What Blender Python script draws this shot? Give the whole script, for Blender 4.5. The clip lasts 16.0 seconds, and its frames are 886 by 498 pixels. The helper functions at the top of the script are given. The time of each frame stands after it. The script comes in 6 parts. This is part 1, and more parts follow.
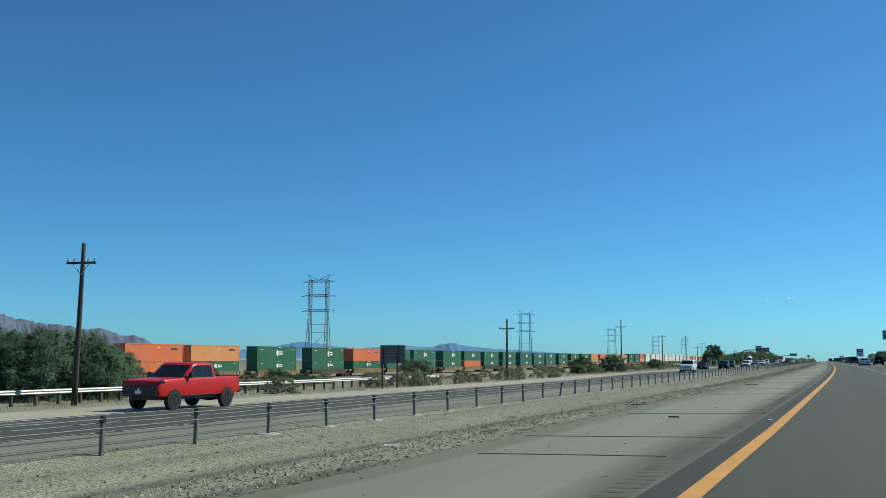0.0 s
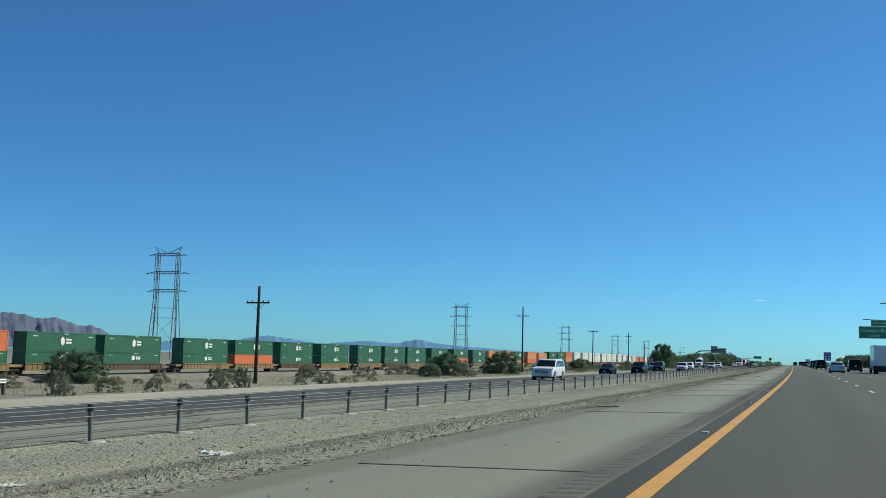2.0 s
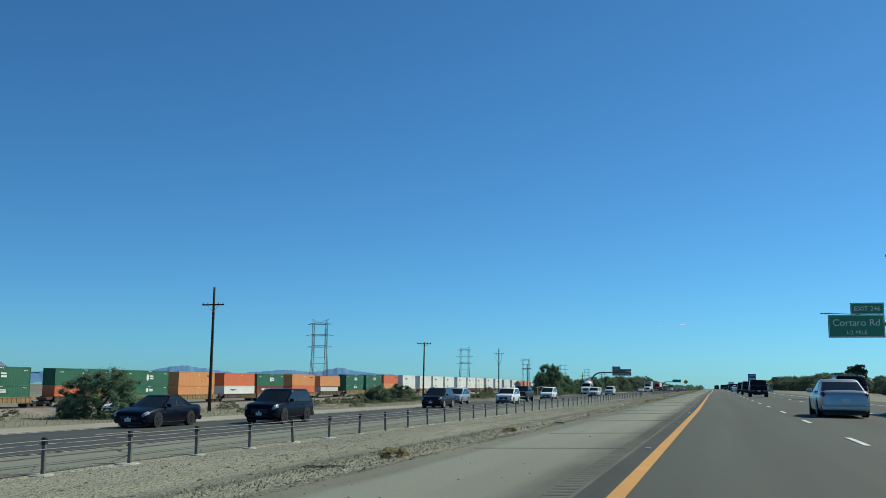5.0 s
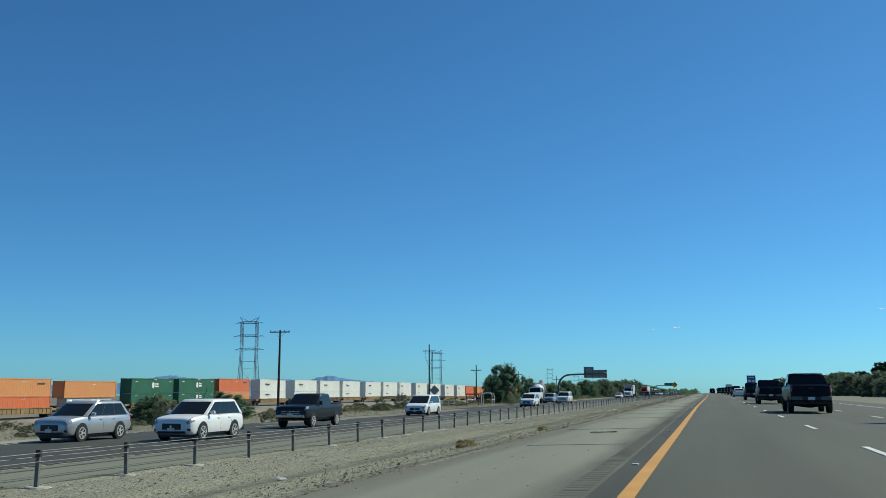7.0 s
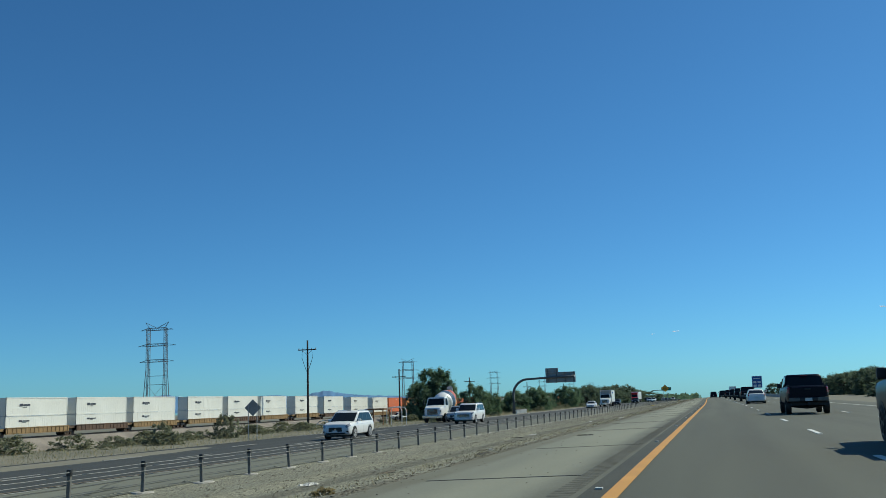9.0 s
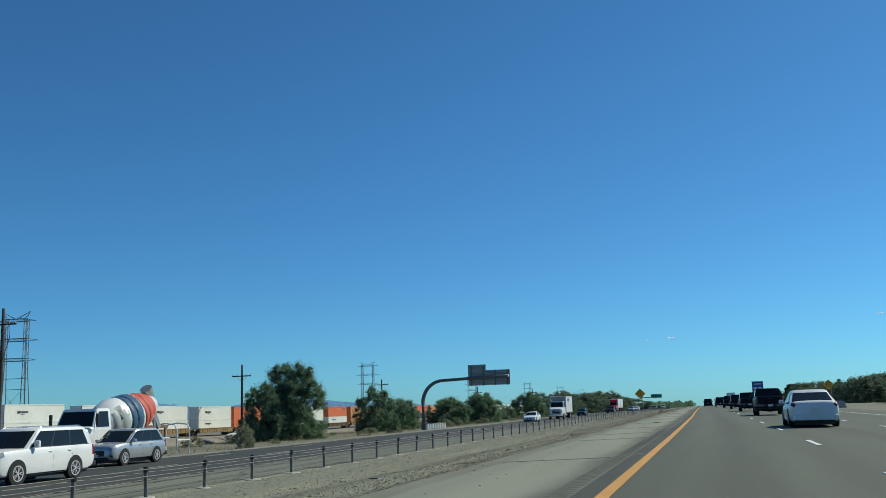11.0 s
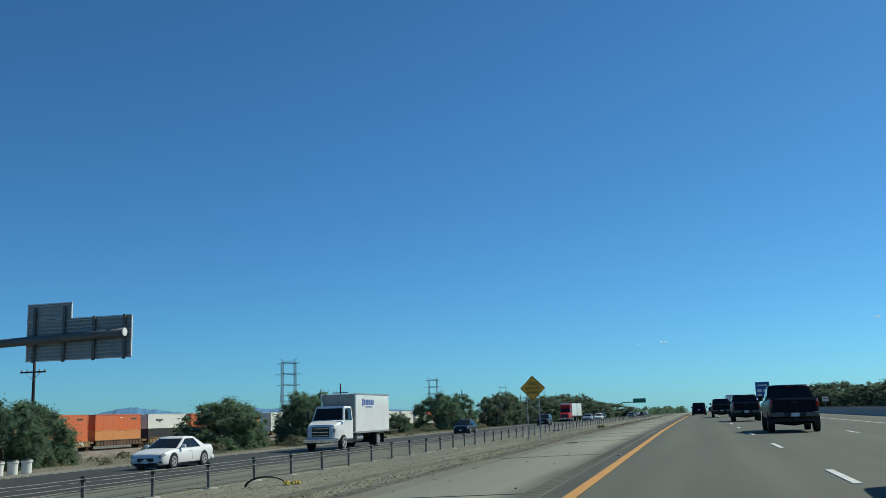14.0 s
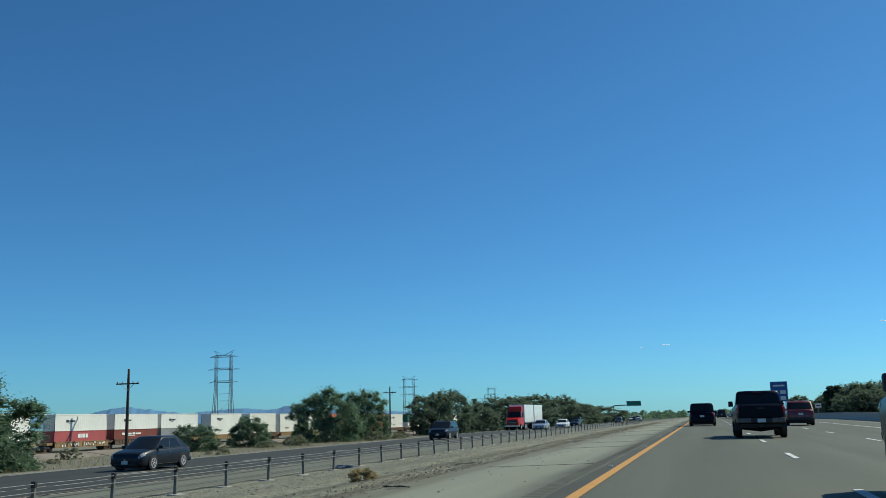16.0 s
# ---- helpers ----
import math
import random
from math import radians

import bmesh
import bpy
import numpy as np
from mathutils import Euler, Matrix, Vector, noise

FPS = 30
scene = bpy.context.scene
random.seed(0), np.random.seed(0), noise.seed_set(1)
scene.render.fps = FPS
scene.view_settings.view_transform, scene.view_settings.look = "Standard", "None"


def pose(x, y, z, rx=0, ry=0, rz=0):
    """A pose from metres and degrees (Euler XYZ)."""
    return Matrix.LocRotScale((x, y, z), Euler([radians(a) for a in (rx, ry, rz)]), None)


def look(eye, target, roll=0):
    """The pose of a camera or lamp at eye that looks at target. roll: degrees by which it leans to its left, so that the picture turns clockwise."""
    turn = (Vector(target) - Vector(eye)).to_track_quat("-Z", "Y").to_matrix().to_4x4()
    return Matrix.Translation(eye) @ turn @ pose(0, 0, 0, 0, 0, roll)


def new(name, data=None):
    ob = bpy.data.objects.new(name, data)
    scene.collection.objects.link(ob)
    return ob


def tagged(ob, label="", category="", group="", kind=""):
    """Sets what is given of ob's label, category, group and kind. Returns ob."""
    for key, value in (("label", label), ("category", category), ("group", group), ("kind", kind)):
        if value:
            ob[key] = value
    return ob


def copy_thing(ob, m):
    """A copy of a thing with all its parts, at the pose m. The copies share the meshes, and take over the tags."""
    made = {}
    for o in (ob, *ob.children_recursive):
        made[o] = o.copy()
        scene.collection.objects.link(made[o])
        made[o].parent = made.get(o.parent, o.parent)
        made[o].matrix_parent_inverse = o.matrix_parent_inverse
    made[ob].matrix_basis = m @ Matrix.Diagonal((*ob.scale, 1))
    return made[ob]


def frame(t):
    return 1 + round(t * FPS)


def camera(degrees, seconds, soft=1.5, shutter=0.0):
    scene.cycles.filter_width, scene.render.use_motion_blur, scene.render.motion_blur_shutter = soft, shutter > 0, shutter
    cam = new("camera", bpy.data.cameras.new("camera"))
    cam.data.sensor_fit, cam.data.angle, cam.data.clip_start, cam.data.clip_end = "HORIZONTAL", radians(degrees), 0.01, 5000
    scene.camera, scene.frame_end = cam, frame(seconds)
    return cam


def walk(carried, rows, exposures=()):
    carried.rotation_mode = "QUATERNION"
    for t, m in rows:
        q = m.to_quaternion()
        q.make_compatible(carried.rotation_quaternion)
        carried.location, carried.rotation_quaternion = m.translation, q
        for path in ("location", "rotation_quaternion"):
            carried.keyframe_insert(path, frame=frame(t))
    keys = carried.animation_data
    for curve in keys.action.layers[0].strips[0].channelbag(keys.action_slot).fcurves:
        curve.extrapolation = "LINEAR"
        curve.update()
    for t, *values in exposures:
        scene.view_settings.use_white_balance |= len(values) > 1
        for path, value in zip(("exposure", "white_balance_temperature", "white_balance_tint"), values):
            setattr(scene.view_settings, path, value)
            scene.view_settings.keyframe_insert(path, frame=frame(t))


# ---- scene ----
cam = camera(49.7, 16.0, soft=0.85)
PATH = [
    (0, (-0.907, -0.000, 1.124), (-4.5845, 9.2309, 2.2501), 0.324),
    (0.5, (-0.489, 16.014, 1.124), (-4.1502, 25.2634, 2.1472), 0.475),
    (1, (-0.114, 31.957, 1.124), (-3.7553, 41.2174, 2.1165), 0.728),
    (1.5, (0.250, 47.994, 1.124), (-3.3167, 57.2805, 2.1393), 1.198),
    (2, (0.602, 63.930, 1.124), (-2.8201, 73.2613, 2.2235), 1.388),
    (2.5, (0.954, 79.736, 1.124), (-2.2774, 89.1249, 2.3101), 1.263),
    (3, (1.159, 95.482, 1.124), (-1.8873, 104.9220, 2.3920), 0.910),
    (3.5, (1.271, 111.335, 1.124), (-1.6374, 120.8095, 2.4528), 0.876),
    (4, (1.323, 127.267, 1.124), (-1.4834, 136.7675, 2.4921), 0.752),
    (6.5, (1.274, 207.093, 1.124), (-1.3660, 216.6329, 2.5467), 0.339),
    (7, (1.321, 223.028, 1.124), (-1.3238, 232.5596, 2.5913), -0.131),
    (7.5, (1.394, 238.989, 1.124), (-1.2476, 248.5145, 2.6345), -0.497),
    (8, (1.486, 254.936, 1.124), (-1.1319, 264.4633, 2.6640), -1.371),
    (8.5, (1.485, 270.852, 1.124), (-1.1278, 280.3791, 2.6778), -1.657),
    (9, (1.508, 286.810, 1.124), (-1.1031, 296.3320, 2.7088), -1.829),
    (9.5, (1.572, 302.723, 1.124), (-1.0358, 312.2402, 2.7407), -2.085),
    (12, (2.043, 381.442, 1.124), (-0.4925, 390.9710, 2.7886), -1.645),
    (12.5, (2.170, 397.325, 1.124), (-0.3817, 406.8501, 2.7872), -1.500),
    (13, (2.137, 413.311, 1.124), (-0.4062, 422.8334, 2.8135), -1.297),
    (13.5, (2.081, 429.327, 1.124), (-0.4403, 438.8540, 2.8211), -1.561),
    (14, (2.001, 445.382, 1.124), (-0.4947, 454.9137, 2.8340), -1.733),
    (14.5, (1.900, 461.431, 1.124), (-0.6088, 470.9614, 2.8212), -1.264),
    (15, (1.812, 477.460, 1.124), (-0.6845, 486.9885, 2.8487), -1.689),
    (15.5, (1.762, 493.433, 1.124), (-0.7513, 502.9574, 2.8474), -1.409),
    (16, (1.785, 509.378, 1.124), (-0.7463, 518.8961, 2.8580), -1.260),
]
walk(cam, [(t, look(eye, target, roll)) for t, eye, target, roll in PATH], [(0, 0.08), (2, 0.07), (4, 0.03), (8, -0.03), (9.5, -0.09), (12, -0.06), (14, -0.07), (14.5, -0.08), (15, -0.14), (15.5, -0.05), (16, -0.03)])

# ---- sky, sun, exposure ----
SUN_AZ, SUN_EL = radians(48), radians(43)      # from +y towards +x
world = bpy.data.worlds.new("sky")
scene.world = world
world.use_nodes = True
wn, wl = world.node_tree.nodes, world.node_tree.links
sky = wn.new("ShaderNodeTexSky")
sky.sky_type = "NISHITA"
sky.sun_disc = False
sky.sun_elevation, sky.sun_rotation = SUN_EL, SUN_AZ
sky.altitude, sky.air_density, sky.dust_density, sky.ozone_density = 2500, 1.0, 2.5, 4.0
wn["Background"].inputs["Strength"].default_value = 0.105
clear = wn.new("ShaderNodeMix")
clear.data_type, clear.blend_type = "RGBA", "MULTIPLY"
clear.inputs[0].default_value = 1.0
clear.inputs[7].default_value = (0.378, 0.835, 1.04, 1)          # clear, dry desert air
wl.new(sky.outputs[0], clear.inputs[6])
wl.new(clear.outputs[2], wn["Background"].inputs["Color"])

sun_data = bpy.data.lights.new("sun", "SUN")
sun_data.energy, sun_data.angle, sun_data.color = 4.9, radians(0.53), (0.95, 0.95, 0.77)
sun = new("sun", sun_data)
sun_from = Vector((math.sin(SUN_AZ) * math.cos(SUN_EL), math.cos(SUN_AZ) * math.cos(SUN_EL), math.sin(SUN_EL)))
sun.matrix_world = look(sun_from * 100, (0, 0, 0))


# ---- materials ----
def material(name, colour, rough=0.7, metal=0.0, vary=0.25, scale=3.0, fine=40.0, bump=0.15, second=None, coat=0.0, island=0.0, fine_vary=0.5, bands=None, crisp=0.25):
    """A surface with coarse stains and fine grain. second: a colour that the coarse noise mixes in. island: variation from piece to piece."""
    m = bpy.data.materials.new(name)
    m.use_nodes = True
    n, l = m.node_tree.nodes, m.node_tree.links
    b = n["Principled BSDF"]
    b.inputs["Roughness"].default_value, b.inputs["Metallic"].default_value = rough, metal
    b.inputs["Coat Weight"].default_value = coat
    co = n.new("ShaderNodeTexCoord")
    space = co.outputs["Object"]
    if bands:
        mp = n.new("ShaderNodeMapping")
        mp.inputs["Scale"].default_value = bands
        l.new(space, mp.inputs["Vector"])
        space = mp.outputs["Vector"]
    big, small = n.new("ShaderNodeTexNoise"), n.new("ShaderNodeTexNoise")
    for node, s, d in ((big, scale, 5), (small, fine, 3)):
        node.inputs["Scale"].default_value, node.inputs["Detail"].default_value = s, d
        l.new(space if node is big else co.outputs["Object"], node.inputs["Vector"])
    ramp = n.new("ShaderNodeMapRange")
    ramp.inputs["From Min"].default_value, ramp.inputs["From Max"].default_value = 0.3, 0.7
    l.new(big.outputs["Fac"], ramp.inputs["Value"])
    mix = n.new("ShaderNodeMix")
    mix.data_type = "RGBA"
    c2 = second or tuple(c * (1 - vary) for c in colour)
    mix.inputs[6].default_value, mix.inputs[7].default_value = (*colour, 1), (*c2, 1)
    l.new(ramp.outputs["Result"], mix.inputs[0])
    grain = n.new("ShaderNodeMapRange")
    grain.inputs["From Min"].default_value, grain.inputs["From Max"].default_value = 0.5 - crisp, 0.5 + crisp
    grain.inputs["To Min"].default_value, grain.inputs["To Max"].default_value = 1 - vary * fine_vary, 1 + vary * fine_vary
    l.new(small.outputs["Fac"], grain.inputs["Value"])
    hsv = n.new("ShaderNodeHueSaturation")
    l.new(mix.outputs[2], hsv.inputs["Color"])
    if island:
        geo = n.new("ShaderNodeNewGeometry")
        wide = n.new("ShaderNodeMapRange")
        wide.inputs["To Min"].default_value, wide.inputs["To Max"].default_value = 1 - island, 1 + island
        l.new(geo.outputs["Random Per Island"], wide.inputs["Value"])
        mul = n.new("ShaderNodeMath")
        mul.operation = "MULTIPLY"
        l.new(wide.outputs["Result"], mul.inputs[0])
        l.new(grain.outputs["Result"], mul.inputs[1])
        l.new(mul.outputs[0], hsv.inputs["Value"])
    else:
        l.new(grain.outputs["Result"], hsv.inputs["Value"])
    l.new(hsv.outputs["Color"], b.inputs["Base Color"])
    if bump:
        bp = n.new("ShaderNodeBump")
        bp.inputs["Strength"].default_value, bp.inputs["Distance"].default_value = bump, 0.02
        l.new(small.outputs["Fac"], bp.inputs["Height"])
        l.new(bp.outputs["Normal"], b.inputs["Normal"])
    return m


def paint(name, colour, rough=0.35, metal=0.0, dirt=0.12, coat=0.4, gloss=0.5):
    m = material(name, colour, rough, metal, dirt, 1.2, 25, 0.02, coat=coat)
    m.node_tree.nodes["Principled BSDF"].inputs["Specular IOR Level"].default_value = gloss
    return m


M_DIRT = material("desert dirt", (0.252, 0.232, 0.168), 0.95, 0, 0.35, 0.12, 6, 0.4, second=(0.154, 0.148, 0.102))
M_GRAVEL = material("median gravel", (0.222, 0.217, 0.158), 0.95, 0, 0.6, 0.7, 20, 1.0, second=(0.158, 0.156, 0.110), fine_vary=1.2, crisp=0.13, bands=(1, 0.12, 1))
M_VERGE = material("pale roadside sand", (0.375, 0.345, 0.262), 0.95, 0, 0.3, 0.3, 9, 0.4, second=(0.272, 0.25, 0.185))
M_SHOULDER = material("worn concrete shoulder", (0.200, 0.205, 0.155), 0.9, 0, 0.24, 0.5, 30, 0.15, bands=(1, 0.08, 1))
M_SHOULDER_OPP = material("grey concrete of the far shoulder", (0.196, 0.202, 0.154), 0.9, 0, 0.24, 0.5, 30, 0.15, bands=(1, 0.08, 1))
M_ASPHALT = material("grey asphalt", (0.083, 0.089, 0.064), 0.85, 0, 0.3, 0.9, 60, 0.25, bands=(1, 0.04, 1))
M_ASPHALT_OLD = material("dark asphalt", (0.047, 0.050, 0.042), 0.85, 0, 0.2, 0.5, 60, 0.2, bands=(1, 0.04, 1))
M_SEAM = material("sealed joint", (0.05, 0.05, 0.045), 0.8, 0, 0.2)
M_YELLOW = material("yellow road paint", (0.558, 0.270, 0.050), 0.7, 0, 0.18, 1.5, 40, 0.1)
M_WHITE_LINE = material("white road paint", (0.648, 0.648, 0.612), 0.7, 0, 0.25, 2, 40, 0.1)
M_FADED = material("faded yellow road paint", (0.26, 0.20, 0.12), 0.8, 0, 0.3, 1.5, 40, 0.1)
M_STEEL = material("galvanised steel", (0.42, 0.43, 0.42), 0.5, 0.6, 0.25, 4, 30, 0.05)
M_POST = material("dull barrier steel", (0.17, 0.17, 0.155), 0.65, 0.25, 0.3, 6, 40, 0.1)
M_CAP = material("black plastic cap", (0.02, 0.02, 0.02), 0.5)
M_CONCRETE = material("pale concrete", (0.405, 0.387, 0.342), 0.9, 0, 0.25, 3, 30, 0.2)
M_POLE = material("weathered pole wood", (0.052, 0.043, 0.038), 0.9, 0, 0.4, 1, 20, 0.4, bands=(3, 3, 0.3))
M_LATTICE = material("tower steel", (0.20, 0.22, 0.24), 0.6, 0.3, 0.2, 0.5, 5, 0)
M_GUARD_WOOD = material("guardrail post timber", (0.10, 0.075, 0.055), 0.9, 0, 0.3)
M_LEAF = material("mesquite leaves", (0.118, 0.185, 0.125), 0.75, 0, 0.25, 0.5, 6, 0, second=(0.080, 0.132, 0.085), island=0.2)
M_LEAF_FAR = material("dusty grey-green leaves", (0.130, 0.175, 0.122), 0.8, 0, 0.3, 0.4, 5, 0, second=(0.085, 0.118, 0.08), island=0.25)
M_LEAF_DARK = material("dark pine needles", (0.045, 0.07, 0.035), 0.75, 0, 0.3, 0.6, 6, 0, island=0.4)
M_BRUSH = material("grey-green brush", (0.25, 0.265, 0.185), 0.85, 0, 0.3, 0.8, 6, 0, second=(0.17, 0.18, 0.115), island=0.3)
M_STRAW = material("dry grass", (0.36, 0.30, 0.165), 0.9, 0, 0.3, 0.8, 6, 0, island=0.35)
for _m, _c in ((M_LEAF_FAR, (0.13, 0.18, 0.115, 1)), (M_LEAF, (0.16, 0.255, 0.145, 1)), (M_BRUSH, (0.22, 0.235, 0.145, 1)), (M_STRAW, (0.42, 0.35, 0.19, 1))):
    _n, _l = _m.node_tree.nodes, _m.node_tree.links
    _t, _x = _n.new("ShaderNodeBsdfTranslucent"), _n.new("ShaderNodeMixShader")
    _t.inputs["Color"].default_value, _x.inputs[0].default_value = _c, 0.5
    _l.new(_n["Principled BSDF"].outputs[0], _x.inputs[1])
    _l.new(_t.outputs[0], _x.inputs[2])
    _l.new(_x.outputs[0], _n["Material Output"].inputs["Surface"])
M_BARK = material("dark bark", (0.06, 0.045, 0.035), 0.95, 0, 0.4, 4, 30, 0.5)
# distance haze is painted into these two blue-grey base colours
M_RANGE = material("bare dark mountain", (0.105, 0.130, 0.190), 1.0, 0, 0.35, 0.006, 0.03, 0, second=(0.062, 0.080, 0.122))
M_MOUNTAIN = material("mountain painted haze blue", (0.075, 0.20, 0.345), 1.0, 0, 0.12, 0.004, 0.02, 0, second=(0.07, 0.17, 0.315))
M_TYRE = material("tyre rubber", (0.018, 0.018, 0.018), 0.8)
M_RIM = material("alloy rim", (0.6, 0.6, 0.61), 0.35, 0.25, 0.1)
M_GLASS = material("tinted car glass", (0.012, 0.015, 0.017), 0.06, 0, 0.1, 1, 5, 0)
M_GLASS.node_tree.nodes["Principled BSDF"].inputs["Specular IOR Level"].default_value = 0.28
M_BLACK = material("black trim", (0.016, 0.016, 0.017), 0.5, 0, 0.2)
M_CHROME = material("chrome", (0.6, 0.6, 0.6), 0.15, 1.0, 0.1, 1, 5, 0)
M_LAMP = material("headlamp lens", (0.33, 0.34, 0.36), 0.08, 0.2, 0.1, 1, 5, 0)
M_TAIL = material("red tail lens", (0.24, 0.010, 0.010), 0.15, 0, 0.1, 1, 5, 0)
M_PLATE = material("number plate", (0.7, 0.7, 0.66), 0.4, 0, 0.1)
P_WHITE = paint("white car paint", (0.78, 0.78, 0.77))
P_RED = paint("red car paint", (0.50, 0.016, 0.014), 0.35, coat=0.15, gloss=0.3)
P_BLACK = paint("black car paint", (0.0035, 0.005, 0.013), 0.3, coat=0.03, gloss=0.12)
P_NAVY = paint("dark blue grey paint", (0.011, 0.014, 0.020), 0.35, coat=0.12, gloss=0.3)
P_PLUM = paint("dark plum paint", (0.011, 0.006, 0.009), 0.35, coat=0.1, gloss=0.22)
P_SILVER = paint("silver paint", (0.45, 0.47, 0.49), 0.3, 0.5)
P_MAROON = paint("maroon paint", (0.22, 0.02, 0.02))
K = {
    "green": material("green container paint", (0.010, 0.095, 0.048), 0.6, 0, 0.25, 0.35, 8, 0.05, second=(0.022, 0.118, 0.064)),
    "orange": material("orange container paint", (0.66, 0.135, 0.035), 0.6, 0, 0.2, 0.35, 8, 0.05, second=(0.58, 0.15, 0.06)),
    "peach": material("faded orange container paint", (0.62, 0.27, 0.085), 0.6, 0, 0.2, 0.35, 8, 0.05, second=(0.60, 0.24, 0.09)),
    "white": material("white container paint", (0.74, 0.74, 0.68), 0.6, 0, 0.12, 0.35, 8, 0.05, second=(0.66, 0.66, 0.60)),
    "brown": material("red-brown container paint", (0.22, 0.05, 0.03), 0.6, 0, 0.25, 0.35, 8, 0.05),
    "pink": material("faded red container paint", (0.42, 0.085, 0.085), 0.6, 0, 0.15, 0.35, 8, 0.05),
    "black": material("black container paint", (0.03, 0.032, 0.035), 0.6, 0, 0.2, 0.35, 8, 0.05),
    "grey": material("grey container paint", (0.26, 0.27, 0.28), 0.6, 0, 0.2, 0.35, 8, 0.05),
}
M_WAGON = material("rusty wagon steel", (0.15, 0.085, 0.05), 0.8, 0.1, 0.4, 0.8, 12, 0.1, second=(0.085, 0.055, 0.04))
M_WAGON_TAN = material("tan wagon paint", (0.31, 0.20, 0.09), 0.8, 0.0, 0.3, 0.8, 12, 0.1)
M_MARK = material("white stencil paint", (0.75, 0.75, 0.72), 0.7, 0, 0.1)
M_MARK_DARK = material("dark stencil paint", (0.04, 0.05, 0.07), 0.7, 0, 0.1)
M_MARK_BLUE = material("blue lettering", (0.03, 0.10, 0.33), 0.6, 0, 0.1)
M_SIGN_GREEN = material("green sign sheeting", (0.02, 0.23, 0.13), 0.45, 0, 0.1)
M_SIGN_BLUE = material("blue sign sheeting", (0.02, 0.10, 0.34), 0.45, 0, 0.1)
M_SIGN_YELLOW = material("yellow sign sheeting", (0.90, 0.43, 0.03), 0.5, 0, 0.08)
M_SIGN_WHITE = material("white sign sheeting", (0.75, 0.75, 0.72), 0.5, 0, 0.1)
M_ARM = material("weathered dark galvanised steel", (0.15, 0.165, 0.165), 0.7, 0.3, 0.3, 2, 20, 0.05)
M_SIGN_BACK = material("bare aluminium sign back", (0.29, 0.30, 0.29), 0.6, 0.1, 0.2, 1, 10, 0.02)
M_BARREL = material("white barrel plastic", (0.74, 0.74, 0.70), 0.55, 0, 0.12)
M_TARP = material("yellow sheet plastic", (0.65, 0.47, 0.05), 0.6, 0, 0.2)
M_RAG = material("pale litter", (0.62, 0.60, 0.55), 0.8, 0, 0.2)
M_SCRAP = material("dark rubber scrap", (0.025, 0.023, 0.02), 0.85, 0, 0.2)
M_BALLAST = material("track ballast", (0.23, 0.20, 0.17), 0.95, 0, 0.4, 0.5, 12, 0.6)
M_RAIL = material("rail steel", (0.16, 0.11, 0.08), 0.5, 0.6, 0.3)
M_CLOUD = material("self-glowing thin cloud", (0.9, 0.9, 0.92), 1.0, 0, 0.05, 0.01, 0.05, 0)
M_CLOUD.node_tree.nodes["Principled BSDF"].inputs["Emission Color"].default_value = (0.72, 0.86, 0.95, 1)      # added glow in place of sunlight on the vapour, part of the sky backdrop
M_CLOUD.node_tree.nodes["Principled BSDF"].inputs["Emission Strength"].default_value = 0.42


# ---- small building helpers ----
def part(name, bm, mat, parent=None, label="", smooth=False):
    """Links a bmesh as ONE mesh object, under a thing or a part."""
    me = bpy.data.meshes.new(name)
    bm.to_mesh(me)
    bm.free()
    me.materials.append(mat)
    if smooth:
        for p in me.polygons:
            p.use_smooth = True
    ob = new(name, me)
    if parent:
        ob.parent = parent
    if label:
        ob["label"] = label
    return ob


def shared(name, me, parent, m=None):
    """One more object on a mesh that another already uses."""
    ob = new(name, me)
    ob.parent = parent
    if m is not None:
        ob.matrix_basis = m
    return ob


def thing(name, label, category, group="", m=None, kind=""):
    ob = new(name)
    ob.empty_display_size = 0.1
    if m is not None:
        ob.matrix_basis = m
    return tagged(ob, label, category, group, kind)


def box(bm, x0, x1, y0, y1, z0, z1, bevel=0.0):
    g = bmesh.ops.create_cube(bm, size=1)["verts"]
    for v in g:
        v.co = ((x0 + x1) / 2 + v.co.x * (x1 - x0), (y0 + y1) / 2 + v.co.y * (y1 - y0), (z0 + z1) / 2 + v.co.z * (z1 - z0))
    if bevel:
        es = list({e for v in g for e in v.link_edges})
        bmesh.ops.bevel(bm, geom=es, offset=bevel, segments=2, affect="EDGES", profile=0.6)
    return bm


def boxed(*a, **k):
    return box(bmesh.new(), *a, **k)


def bar(bm, a, b, r=0.05, sides=4, r2=None):
    """A straight bar from a to b, tapered to r2."""
    a, b = Vector(a), Vector(b)
    d = b - a
    rings = []
    q = d.to_track_quat("Z", "Y")
    for p, rad in ((a, r), (b, r if r2 is None else r2)):
        rings.append([bm.verts.new(p + q @ Vector((rad * math.cos(2 * math.pi * (k + 0.5) / sides), rad * math.sin(2 * math.pi * (k + 0.5) / sides), 0))) for k in range(sides)])
    for k in range(sides):
        bm.faces.new((rings[0][k], rings[0][(k + 1) % sides], rings[1][(k + 1) % sides], rings[1][k]))
    bm.faces.new(rings[0][::-1])
    bm.faces.new(rings[1])
    return bm


